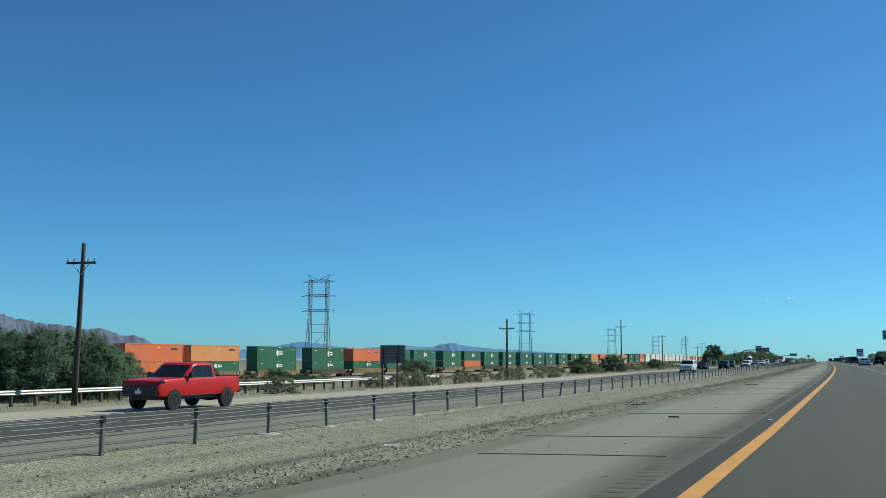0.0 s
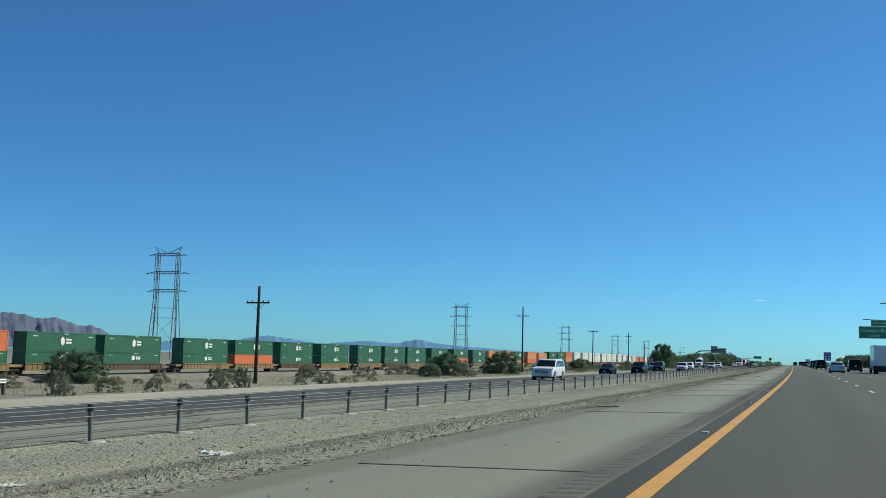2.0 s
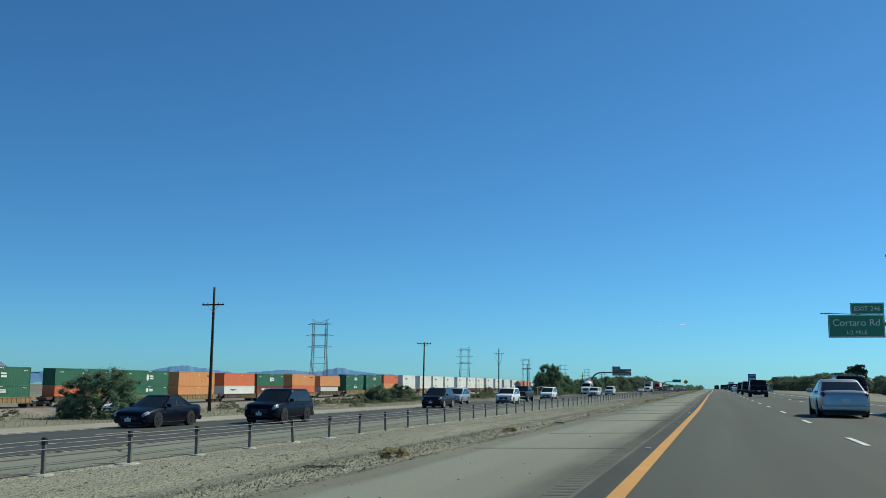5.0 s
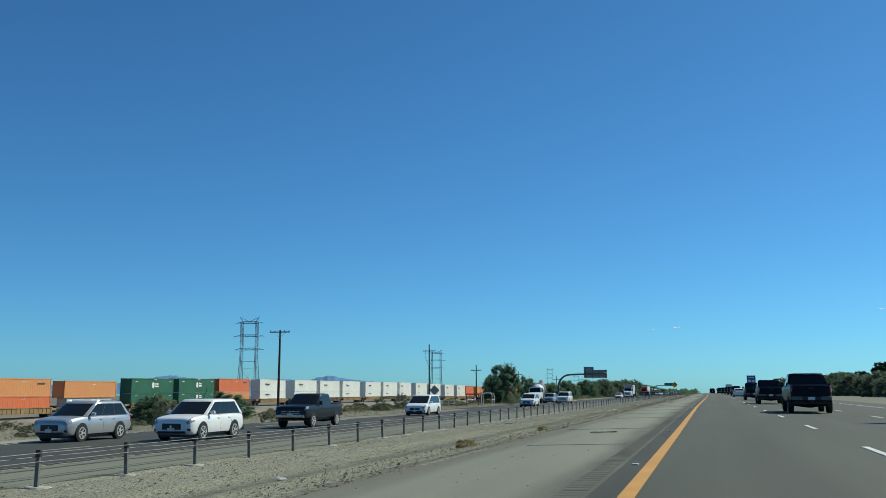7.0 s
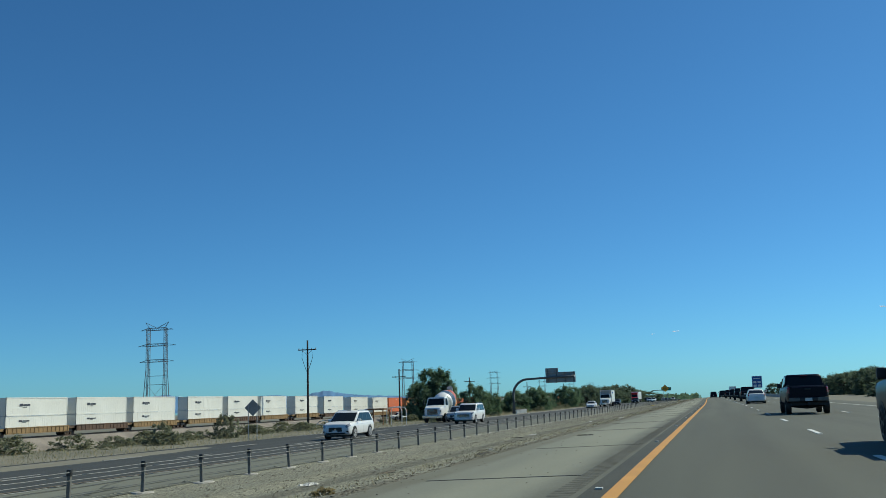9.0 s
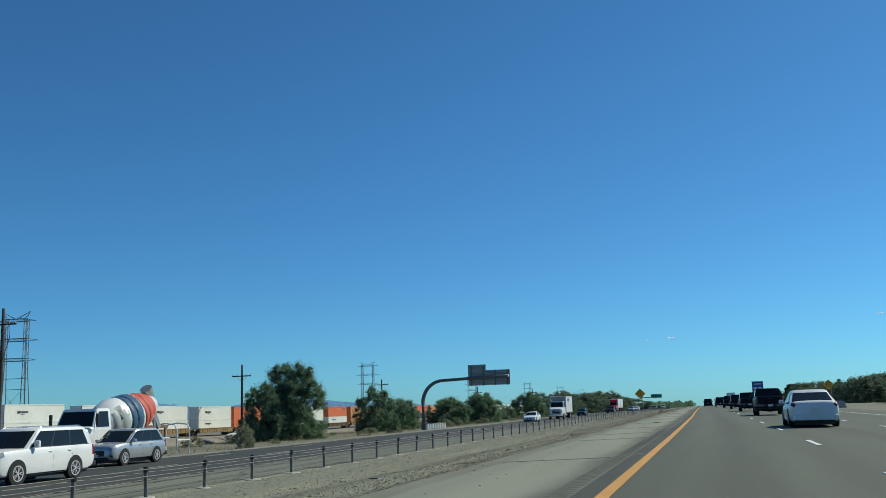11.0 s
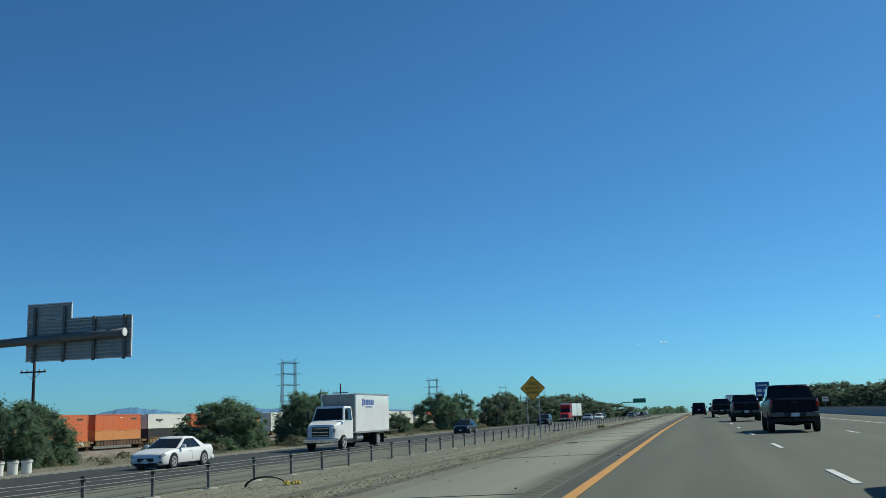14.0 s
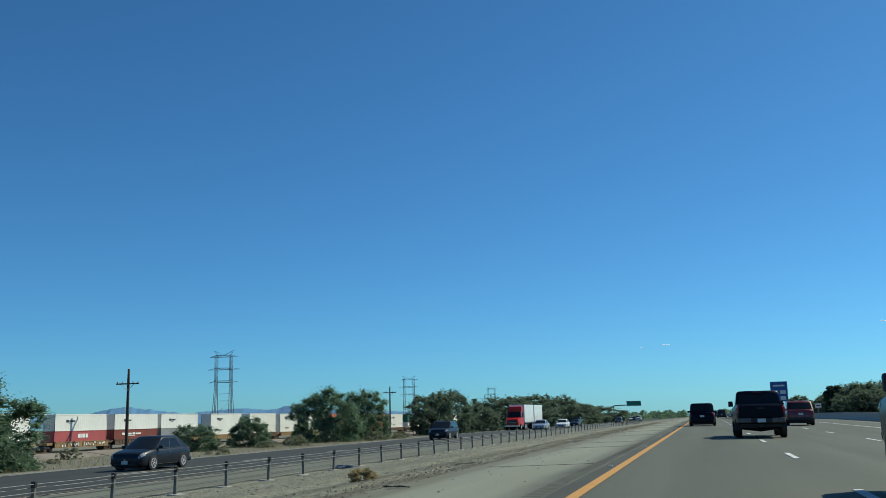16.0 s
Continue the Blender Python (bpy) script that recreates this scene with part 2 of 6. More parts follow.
def tube(points, r, sides=12):
    bm = bmesh.new()
    rings = []
    pts = [Vector(p) for p in points]
    for i, p in enumerate(pts):
        d = (pts[min(i + 1, len(pts) - 1)] - pts[max(i - 1, 0)]).normalized()
        q = d.to_track_quat("Z", "Y")
        rad = r(i / (len(pts) - 1)) if callable(r) else r
        rings.append([bm.verts.new(p + q @ Vector((rad * math.cos(2 * math.pi * k / sides), rad * math.sin(2 * math.pi * k / sides), 0))) for k in range(sides)])
    for a, b in zip(rings, rings[1:]):
        for k in range(sides):
            bm.faces.new((a[k], a[(k + 1) % sides], b[(k + 1) % sides], b[k]))
    bm.faces.new(rings[0][::-1])
    bm.faces.new(rings[-1])
    bmesh.ops.recalc_face_normals(bm, faces=bm.faces)
    return bm


def disc(axis_len, r, sides=20, bevel=0.0):
    """A cylinder round the x axis, centred."""
    bm = bmesh.new()
    bmesh.ops.create_cone(bm, cap_ends=True, segments=sides, radius1=r, radius2=r, depth=axis_len, matrix=Matrix.Rotation(radians(90), 4, "Y"))
    if bevel:
        bmesh.ops.bevel(bm, geom=[e for e in bm.edges if len(e.link_faces) == 2 and any(len(f.verts) > 4 for f in e.link_faces)], offset=bevel, segments=2, affect="EDGES")
    return bm


def quad_panel(corners, thick=0.01):
    """A thin plate whose outer face has these corners (counter-clockwise from outside)."""
    c = [Vector(p) for p in corners]
    n = (c[1] - c[0]).cross(c[-1] - c[0]).normalized()
    bm = bmesh.new()
    o = [bm.verts.new(p) for p in c]
    i = [bm.verts.new(p - n * thick) for p in c]
    bm.faces.new(o)
    bm.faces.new(i[::-1])
    for k in range(len(c)):
        j = (k + 1) % len(c)
        bm.faces.new((o[k], i[k], i[j], o[j]))
    return bm


def words(name, text, size, mat, parent, m, align="CENTER", bold=0.0):
    """Raised lettering with the built-in font."""
    cu = bpy.data.curves.new(name, "FONT")
    cu.body, cu.size, cu.extrude, cu.align_x, cu.align_y = text, size, 0.004, align, "CENTER"
    cu.offset = bold
    ob = bpy.data.objects.new(name, cu)
    scene.collection.objects.link(ob)
    dg = bpy.context.evaluated_depsgraph_get()
    me = bpy.data.meshes.new_from_object(ob.evaluated_get(dg))
    bpy.data.objects.remove(ob)
    me.materials.clear()
    me.materials.append(mat)
    t = new(name, me)
    t.parent = parent
    t.matrix_basis = m
    return t


def wear_along(m, y0, y1, k0, k1):
    """The surface is darker or paler along the road: factor k0 before y0, k1 past y1."""
    n, l = m.node_tree.nodes, m.node_tree.links
    base = n["Principled BSDF"].inputs["Base Color"]
    src = base.links[0].from_socket
    co, sep, rng, mul = n.new("ShaderNodeTexCoord"), n.new("ShaderNodeSeparateXYZ"), n.new("ShaderNodeMapRange"), n.new("ShaderNodeVectorMath")
    l.new(co.outputs["Object"], sep.inputs[0])
    l.new(sep.outputs["Y"], rng.inputs["Value"])
    for key, v in (("From Min", y0), ("From Max", y1), ("To Min", k0), ("To Max", k1)):
        rng.inputs[key].default_value = v
    mul.operation = "SCALE"
    l.new(src, mul.inputs[0])
    l.new(rng.outputs["Result"], mul.inputs["Scale"])
    l.new(mul.outputs["Vector"], base)


def bands_across(m, items, wander=0.25, patch=0.5):
    """Stripes of wear and dirt that run along the road: (offset from the yellow line, half-width, colour, strength), with ragged edges."""
    n, l = m.node_tree.nodes, m.node_tree.links
    base = n["Principled BSDF"].inputs["Base Color"]
    src = base.links[0].from_socket
    at, co, mp, wob, spot = (n.new("ShaderNode" + k) for k in ("Attribute", "TexCoord", "Mapping", "TexNoise", "TexNoise"))
    at.attribute_name = "across"
    mp.inputs["Scale"].default_value = (1, 0.18, 1)
    l.new(co.outputs["Object"], mp.inputs["Vector"])
    wob.inputs["Scale"].default_value, wob.inputs["Detail"].default_value = 0.7, 4
    spot.inputs["Scale"].default_value, spot.inputs["Detail"].default_value = 1.6, 6
    l.new(mp.outputs["Vector"], wob.inputs["Vector"])
    l.new(mp.outputs["Vector"], spot.inputs["Vector"])

    def calc(op, a, b):
        c = n.new("ShaderNodeMath")
        c.operation = op
        for k, v in enumerate((a, b)):
            if isinstance(v, (int, float)):
                c.inputs[k].default_value = v
            else:
                l.new(v, c.inputs[k])
        return c.outputs[0]
    place = calc("ADD", at.outputs["Fac"], calc("MULTIPLY", calc("SUBTRACT", wob.outputs["Fac"], 0.5), wander * 4))
    for u, half, colour, strength in items:
        d = calc("ABSOLUTE", calc("SUBTRACT", place, u), 0.0)
        rng = n.new("ShaderNodeMapRange")
        rng.interpolation_type = "SMOOTHSTEP"
        rng.inputs["From Min"].default_value, rng.inputs["From Max"].default_value = half * 0.45, half * 1.25
        rng.inputs["To Min"].default_value, rng.inputs["To Max"].default_value = 1.0, 0.0
        l.new(d, rng.inputs["Value"])
        torn = n.new("ShaderNodeMapRange")
        torn.inputs["From Min"].default_value, torn.inputs["From Max"].default_value = 0.35, 0.62
        torn.inputs["To Min"].default_value, torn.inputs["To Max"].default_value = strength * (1 - patch), strength
        l.new(spot.outputs["Fac"], torn.inputs["Value"])
        mix = n.new("ShaderNodeMix")
        mix.data_type, mix.blend_type = "RGBA", "MULTIPLY"
        l.new(calc("MULTIPLY", rng.outputs["Result"], torn.outputs["Result"]), mix.inputs[0])
        l.new(src, mix.inputs[6])
        mix.inputs[7].default_value = (*colour, 1)
        src = mix.outputs[2]
    l.new(src, base)


# a dark streak of dirt, paler swept dirt and a ragged windrow in the median; drifted dirt and dull patches on the shoulder; wheel tracks and oil on the lanes
bands_across(M_GRAVEL, ((-6.5, 0.75, (0.50, 0.46, 0.40), 0.95), (-8.6, 1.0, (1.24, 1.20, 1.12), 0.9), (-11.6, 1.0, (1.12, 1.10, 1.08), 0.7), (-5.3, 0.45, (1.15, 1.12, 0.98), 0.8), (-3.9, 0.34, (0.45, 0.40, 0.34), 1.0)), 0.45, 0.55)
bands_across(M_SHOULDER, ((-3.55, 0.4, (0.66, 0.62, 0.54), 0.9), (-1.9, 0.7, (1.10, 1.09, 1.06), 0.7), (-0.45, 0.72, (0.42, 0.42, 0.41), 1.0)), 0.16, 0.35)
bands_across(M_SHOULDER_OPP, ((-15.2, 0.8, (1.08, 1.07, 1.04), 0.7), (-13.4, 0.4, (0.75, 0.72, 0.66), 0.8), (-18.0, 0.5, (0.72, 0.72, 0.70), 0.8)), 0.3, 0.6)
bands_across(M_ASPHALT, ((1.9, 0.42, (0.86, 0.86, 0.86), 0.8), (5.6, 0.42, (0.86, 0.86, 0.86), 0.8), (9.3, 0.42, (0.86, 0.86, 0.86), 0.8), (0.95, 0.4, (1.08, 1.08, 1.08), 0.7), (2.9, 0.4, (1.08, 1.08, 1.08), 0.7), (-0.32, 0.3, (0.50, 0.50, 0.50), 1.0)), 0.08, 0.4)
bands_across(M_ASPHALT_OLD, ((-20.4, 0.5, (0.85, 0.85, 0.85), 0.7), (-24.2, 0.5, (0.85, 0.85, 0.85), 0.7), (-19.4, 0.45, (1.25, 1.25, 1.23), 0.7), (-22.9, 0.45, (1.25, 1.25, 1.23), 0.7), (-26.4, 0.5, (1.3, 1.28, 1.25), 0.7)), 0.1, 0.4)
# newer, darker paving at the start; duller sand towards the end
wear_along(M_ASPHALT, 100, 440, 0.55, 1.05)
wear_along(M_ASPHALT_OLD, 180, 400, 1.0, 0.66)
wear_along(M_SHOULDER_OPP, 150, 360, 1.0, 0.72)
wear_along(M_SHOULDER, 250, 400, 1.0, 1.12)
wear_along(M_GRAVEL, 120, 420, 1.13, 0.9)
wear_along(M_VERGE, 150, 420, 1.0, 0.62)
wear_along(M_DIRT, 150, 420, 1.0, 0.7)


# ---- the lie of the road ----
BEND_Y = (-150, 0, 16, 32, 48, 64, 80, 95, 111, 127, 165, 207, 255, 303, 381, 429, 461, 493, 520, 650, 4200)
BEND_X = (-6.9, -2.26, -1.82, -1.48, -1.14, -0.83, -0.56, -0.35, -0.15, 0.02, 0.24, 0.36, 0.31, 0.26, 0.30, 0.22, 0.0, -0.26, -0.33, -0.36, -0.36)


def road_x(y):
    """x of the yellow edge line: a slow left bend that ends in a near straight."""
    return float(np.interp(y, BEND_Y, BEND_X))


LANE_Y = (-150, 8, 23, 55, 90, 137, 217, 250, 290, 313, 393, 450, 600, 4200)
LANE_D = (0.08, 0.09, 0.12, 0.14, 0.11, 0.06, 0.09, 0.09, 0.04, 0.08, 0.23, 0.24, 0.42, 0.42)


def lane_x(y, u):
    """x of our own paving at the offset u from the yellow line; the median and what lies beyond keep to road_x."""
    return road_x(y) + u + (float(np.interp(y, LANE_Y, LANE_D)) if u > -4.0 else 0.0)


PROFILE = ((-3000, -6.0), (-600, -2.5), (-75, -2.1), (-57, -1.98), (-45, -1.95), (-40, -1.85), (-36, -1.6), (-31, -1.15), (-28, -1.06), (-23, -0.98), (-16.6, -0.89), (-13.9, -0.85), (-12.9, -0.93), (-8.0, -0.62), (-3.75, -0.1), (0, 0.0), (14.5, -0.02), (18, -0.15), (60, -0.5), (3000, -4.0))


def ground_z(u):
    for (a, za), (b, zb) in zip(PROFILE, PROFILE[1:]):
        if a <= u <= b:
            return za + (zb - za) * (u - a) / (b - a)
    return -6.0


def dip(y):
    """The plain falls away gently far ahead."""
    return -0.0036 * max(0.0, y - 640)


YS = [-150, -60, -20] + list(range(0, 160, 10)) + list(range(160, 1000, 40)) + [1000, 1300, 1800, 2600, 4200]


def strip(name, us, mat, lift, label, category, ys=None, wobble=0.0, seed=1):
    """A band of ground that follows the road; us: offsets from the yellow line."""
    bm = bmesh.new()
    rnd = random.Random(seed)
    rows = []
    for y in ys or YS:
        rows.append([bm.verts.new((lane_x(y, u) + (rnd.uniform(-wobble, wobble) if k in (0, len(us) - 1) else 0), y, ground_z(u) + lift + dip(y))) for k, u in enumerate(us)])
    for a, b in zip(rows, rows[1:]):
        for k in range(len(us) - 1):
            bm.faces.new((a[k], a[k + 1], b[k + 1], b[k]))
    ob = part(name, bm, mat)
    ob.data.attributes.new("across", "FLOAT", "POINT").data.foreach_set("value", list(us) * len(rows))
    return tagged(ob, label, category, kind="structure")


def flat_piece(us, y0, y1, lift=0.03, skew=0.0):
    """A thin painted or sealed piece on the road, with its own thickness."""
    bm = bmesh.new()
    top = [bm.verts.new((lane_x(y, u), y + (skew if u == us[1] else 0), ground_z(u) + lift + dip(y))) for u, y in ((us[0], y0), (us[1], y0), (us[1], y1), (us[0], y1))]
    low = [bm.verts.new(v.co - Vector((0, 0, 0.02))) for v in top]
    bm.faces.new(top)
    for k in range(4):
        bm.faces.new((top[k], low[k], low[(k + 1) % 4], top[(k + 1) % 4]))
    return bm


# ---- ground and roads ----
strip("ground", [p[0] for p in PROFILE], M_DIRT, -0.06, "dry desert ground reaching to the horizon", "ground")
FINE = [-60, -20] + list(range(0, 700, 4)) + list(range(700, 1500, 50)) + [2500]
strip("median", [-13.5, -12.9, -10.5, -8.0, -5.8, -4.1, -3.4], M_GRAVEL, 0.0, "tan gravel median between the carriageways", "ground", FINE, 0.12, 3)
strip("shoulder", [-3.75, -2.2, 0.0], M_SHOULDER, 0.012, "worn pale concrete inner shoulder", "shoulder", FINE, 0.05, 5)
strip("road", [-0.42, 0, 3.7, 7.4, 11.2, 14.4], M_ASPHALT, 0.024, "grey asphalt motorway lanes", "road")
strip("opposite_shoulder", [-17.0, -16.6, -13.25], M_SHOULDER_OPP, 0.012, "pale concrete shoulder of the opposite carriageway", "shoulder", FINE, 0.08, 7)
FAR_Y = (-150, 60, 90, 115, 145, 180, 245, 290, 325, 355, 400, 470, 560, 4200)
FAR_U = (-23.8, -23.5, -23.4, -25.2, -27.0, -26.2, -25.6, -33.0, -33.6, -31.5, -28.6, -27.2, -29.3, -29.3)


def far_u(y):
    """Outer edge of the opposite carriageway: an extra lane opens and closes."""
    return float(np.interp(y, FAR_Y, FAR_U))


def swept(name, edges, mat, lift, label, category, ys, wobble=0.0, seed=1):
    """Like strip(), with edges that wander: functions of y."""
    bm = bmesh.new()
    rnd = random.Random(seed)
    rows, across = [], []
    for y in ys:
        us = [e(y) for e in edges]
        us[0] -= rnd.uniform(0, wobble)
        across += us
        rows.append([bm.verts.new((road_x(y) + u, y, ground_z(u) + lift + dip(y))) for u in us])
    for a, b in zip(rows, rows[1:]):
        for k in range(len(edges) - 1):
            bm.faces.new((a[k], a[k + 1], b[k + 1], b[k]))
    ob = part(name, bm, mat)
    ob.data.attributes.new("across", "FLOAT", "POINT").data.foreach_set("value", across)
    return tagged(ob, label, category, kind="structure")


swept("opposite_road", [far_u, lambda y: -23.0, lambda y: -16.6], M_ASPHALT_OLD, 0.024, "dark asphalt opposite carriageway", "road", FINE)
swept("verge", [lambda y: far_u(y) - 4.6, lambda y: far_u(y) - 2.2, lambda y: far_u(y) + 0.3], M_VERGE, 0.008, "pale sandy strip beside the opposite carriageway", "verge", FINE, 0.7, 9)
swept("opposite_outer_line", [lambda y: far_u(y) + 0.55, lambda y: far_u(y) + 0.68], M_WHITE_LINE, 0.036, "solid white outer line of the opposite carriageway", "road marking", FINE)
strip("edge_line", [-0.09, 0.09], M_YELLOW, 0.036, "solid yellow edge line, slightly worn", "road marking", FINE)
strip("outer_edge_line", [11.15, 11.3], M_WHITE_LINE, 0.036, "solid white edge line", "road marking", FINE)
strip("opposite_edge_line", [-16.9, -16.8], M_FADED, 0.036, "faded yellow edge line of the opposite carriageway", "road marking", FINE)


def pieces(name, parent, mat, items, lift=0.037):
    """Painted pieces as parts of the road: (u0, u1, y0, y1)."""
    for u0, u1, y0, y1 in items:
        part(name, flat_piece((u0, u1), y0, y1, lift), mat, parent)


ROAD, OPP = bpy.data.objects["road"], bpy.data.objects["opposite_road"]
DASH = [228.3 + 12.19 * k for k in range(-20, 62)]
pieces("lane_dash", ROAD, M_WHITE_LINE, [(u - 0.065, u + 0.065, y, y + 3.05) for u in (3.74, 7.46) for y in DASH])
M_WORN_LINE = material("worn white road paint", (0.30, 0.30, 0.28), 0.8, 0, 0.4, 2, 40, 0.1)
pieces("lane_dash", OPP, M_WORN_LINE, [(u - 0.06, u + 0.06, y, y + 3.05) for u, k0, k1 in ((-21.9, -24, 75), (-25.7, 22, 34)) for y in [8.5 + 12.19 * k for k in range(k0, k1)]])
SHOULDER = bpy.data.objects["shoulder"]
jr = random.Random(6)
jy = 11.5
KNOWN = (14.5, 21.2, 34.0, 274.0, 295.3, 410.3)      # joints that stand out
while jy < 640:
    pieces("joint", SHOULDER, M_SEAM, [(-3.55 + jr.uniform(0, 0.5), -0.5 - jr.uniform(0, 0.4), jy, jy + jr.uniform(0.05, 0.09))], 0.018)
    step = jr.choice((6.1, 12.2, 12.2, 9.1))
    jy = next((k for k in KNOWN if jy < k < jy + step + 3.0), jy + step)
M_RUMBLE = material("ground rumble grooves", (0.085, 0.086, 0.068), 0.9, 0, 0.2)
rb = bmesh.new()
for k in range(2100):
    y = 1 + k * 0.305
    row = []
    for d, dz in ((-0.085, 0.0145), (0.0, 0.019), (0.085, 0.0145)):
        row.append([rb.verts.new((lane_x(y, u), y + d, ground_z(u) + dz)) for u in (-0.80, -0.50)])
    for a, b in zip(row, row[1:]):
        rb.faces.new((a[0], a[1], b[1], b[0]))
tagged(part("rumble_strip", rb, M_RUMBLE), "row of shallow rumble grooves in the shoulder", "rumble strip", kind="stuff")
for k in range(52):
    part("road_marker", flat_piece((-0.29, -0.2), 18.5 + 12.19 * k, 18.59 + 12.19 * k, 0.045), M_WHITE_LINE, ROAD)
OPS = bpy.data.objects["opposite_shoulder"]
crack = random.Random(19)
for u0 in (-14.3, -15.9):
    for k in range(70):
        y0 = k * 9.0
        bm = bmesh.new()
        pts = [(u0 + crack.uniform(-0.07, 0.07), y0 + 9.0 * q / 4) for q in range(5)]
        rows = [[bm.verts.new((road_x(y) + u + d, y, ground_z(u) + 0.017)) for d in (-0.045, 0.045)] for u, y in pts]
        for a, b in zip(rows, rows[1:]):
            bm.faces.new((a[0], a[1], b[1], b[0]))
        part("crack_seal", bm, M_SEAM, OPS)
for k in range(45):
    y0, n = crack.uniform(5, 620), 7
    du = crack.uniform(-3.2, -1.2)
    bm = bmesh.new()
    rows = []
    for q in range(n + 1):
        u, y = -13.5 + du * (q / n) ** 1.4, y0 + crack.uniform(2.0, 3.2) * q / n * 2
        rows.append([bm.verts.new((road_x(y) + u, y + d, ground_z(u) + 0.019)) for d in (-0.04, 0.04)])
    for a, b in zip(rows, rows[1:]):
        bm.faces.new((a[0], a[1], b[1], b[0]))
    part("crack_seal", bm, M_SEAM, OPS)

# ---- cable barrier in the median ----
M_CABLE = material("dull cable steel", (0.24, 0.245, 0.235), 0.7, 0.3, 0.2)
BAR_U = -13.0
IDX = (-12, 0, 10, 16, 21, 31, 39, 42, 51, 68, 72, 77, 87, 98, 103, 129, 140, 143, 148, 150, 156, 162, 250)
IDY = (-21.2, 16.0, 46.9, 65.5, 80.9, 111.7, 136.2, 145.8, 174.0, 228.1, 240.9, 257.4, 288.2, 320.8, 336.0, 415.9, 450.9, 460.3, 476.4, 482.6, 501.0, 519.3, 792.0)


def bar_x(y):
    return road_x(y) + BAR_U + float(np.interp(y, (470, 500), (0, 0.19)))


def post_y(i):
    return float(np.interp(i, IDX, IDY))


def cable_barrier():
    root = thing("cable_barrier", "steel cable barrier with short grey posts standing in gravel", "barrier")
    zb = ground_z(BAR_U)
    sh = part("post", box(bmesh.new(), -0.045, 0.045, -0.035, 0.035, -0.1, 0.70, 0.012), M_POST, root)
    cap = part("cap", box(bmesh.new(), -0.055, 0.055, -0.045, 0.045, 0.66, 0.81, 0.015), M_CAP, sh, "black plastic cap")
    bm = bmesh.new()
    bmesh.ops.create_cone(bm, cap_ends=True, segments=12, radius1=0.36, radius2=0.30, depth=0.08)
    for v in bm.verts:
        v.co.x *= 0.85
        v.co.z -= 0.008
    pad = part("footing", bm, M_CONCRETE, sh, "pale concrete footing")
    meshes = sh.data, cap.data, pad.data
    for o in (cap, pad, sh):
        bpy.data.objects.remove(o)
    rnd = random.Random(11)
    for i in range(-8, 235):
        y = post_y(i)
        lean = (rnd.gauss(0, 1.2), rnd.gauss(0, 1.5))
        if i == 11:
            lean = (-22, 3)
        p = shared("post", meshes[0], root, pose(bar_x(y), y, zb + dip(y), lean[0], lean[1], rnd.uniform(-6, 6)))
        shared("cap", meshes[1], p)
        if i > 1 and rnd.random() < 0.85 or i == 2:
            shared("footing", meshes[2], p, pose(0, 0, 0, -lean[0] if i == 11 else 0) @ Matrix.LocRotScale((rnd.uniform(-0.05, 0.05), rnd.uniform(-0.08, 0.08), 0), None, (rnd.uniform(0.7, 1.15), rnd.uniform(0.7, 1.25), 1)))
    for k, h in enumerate((0.46, 0.56, 0.66, 0.745)):
        pts = []
        for i in range(-8, 235):
            y = post_y(i)
            pts.append((bar_x(y) + (0.06 if k % 2 else -0.06), y, zb + h + dip(y)))
            ym = post_y(i + 0.5)
            pts.append((bar_x(ym), ym, zb + h - 0.012 + dip(ym)))
        part("cable", tube(pts, 0.009, 4), M_CABLE, root)


cable_barrier()


# ---- the container train ----
TRAIN_X, RAIL_Z = -62.0, -1.42
CLEN, CHGT, CWID = 8.75, 1.42, 1.36
RISE_Y, RISE_Z = (-150, 290, 345, 430, 490, 640, 1400), (0, 0, 0.55, 0.6, 0, 0, 0)
_box_mesh = {}


def rise(y):
    """The railway climbs over a low embankment."""
    return float(np.interp(y, RISE_Y, RISE_Z)) + dip(y)



def container_mesh(colour):
    if colour not in _box_mesh:
        bm = bmesh.new()
        w, l, h = CWID / 2, CLEN / 2, CHGT
        box(bm, -w, w, -l, l, 0.02, h - 0.02)
        for s in (-1, 1):
            n = 26
            for k in range(n):
                y = -l + 0.12 + (2 * l - 0.24) * (k + 0.5) / n
                box(bm, s * w - 0.012, s * w + 0.006, y - 0.075, y + 0.075, 0.09, h - 0.09)
            for z0, z1 in ((0.0, 0.085), (h - 0.085, h)):
                box(bm, s * w - 0.03, s * w + 0.024, -l, l, z0, z1)
            for y0 in (-l, l - 0.09):
                box(bm, s * w - 0.05, s * w + 0.024, y0, y0 + 0.09, 0.0, h)
        for e in (-1, 1):
            for k in range(5):
                x = -w + 0.12 + k * (CWID - 0.24) / 4
                box(bm, x - 0.02, x + 0.02, e * l - 0.01, e * l + 0.02, 0.1, h - 0.1)
        me = bpy.data.meshes.new("shell")
        bm.to_mesh(me)
        bm.free()
        me.materials.append(K[colour])
        _box_mesh[colour] = me
    return _box_mesh[colour]


def hexagon(r):
    bm = bmesh.new()
    a = [bm.verts.new((0, r * 0.85 * math.sin(math.pi * k / 3), r * math.cos(math.pi * k / 3))) for k in range(6)]
    bmesh.ops.extrude_face_region(bm, geom=[bm.faces.new(a)])
    for v in list(bm.verts)[:6]:
        v.co.x += 0.008
    bmesh.ops.recalc_face_normals(bm, faces=bm.faces)
    return bm


def bars(rows, mat_thick=0.008):
    """Rows of short bars in the y z plane: (y, z, width, height)."""
    bm = bmesh.new()
    for y, z, w, h in rows:
        box(bm, 0, mat_thick, y, y + w, z - h / 2, z + h / 2)
    return bm


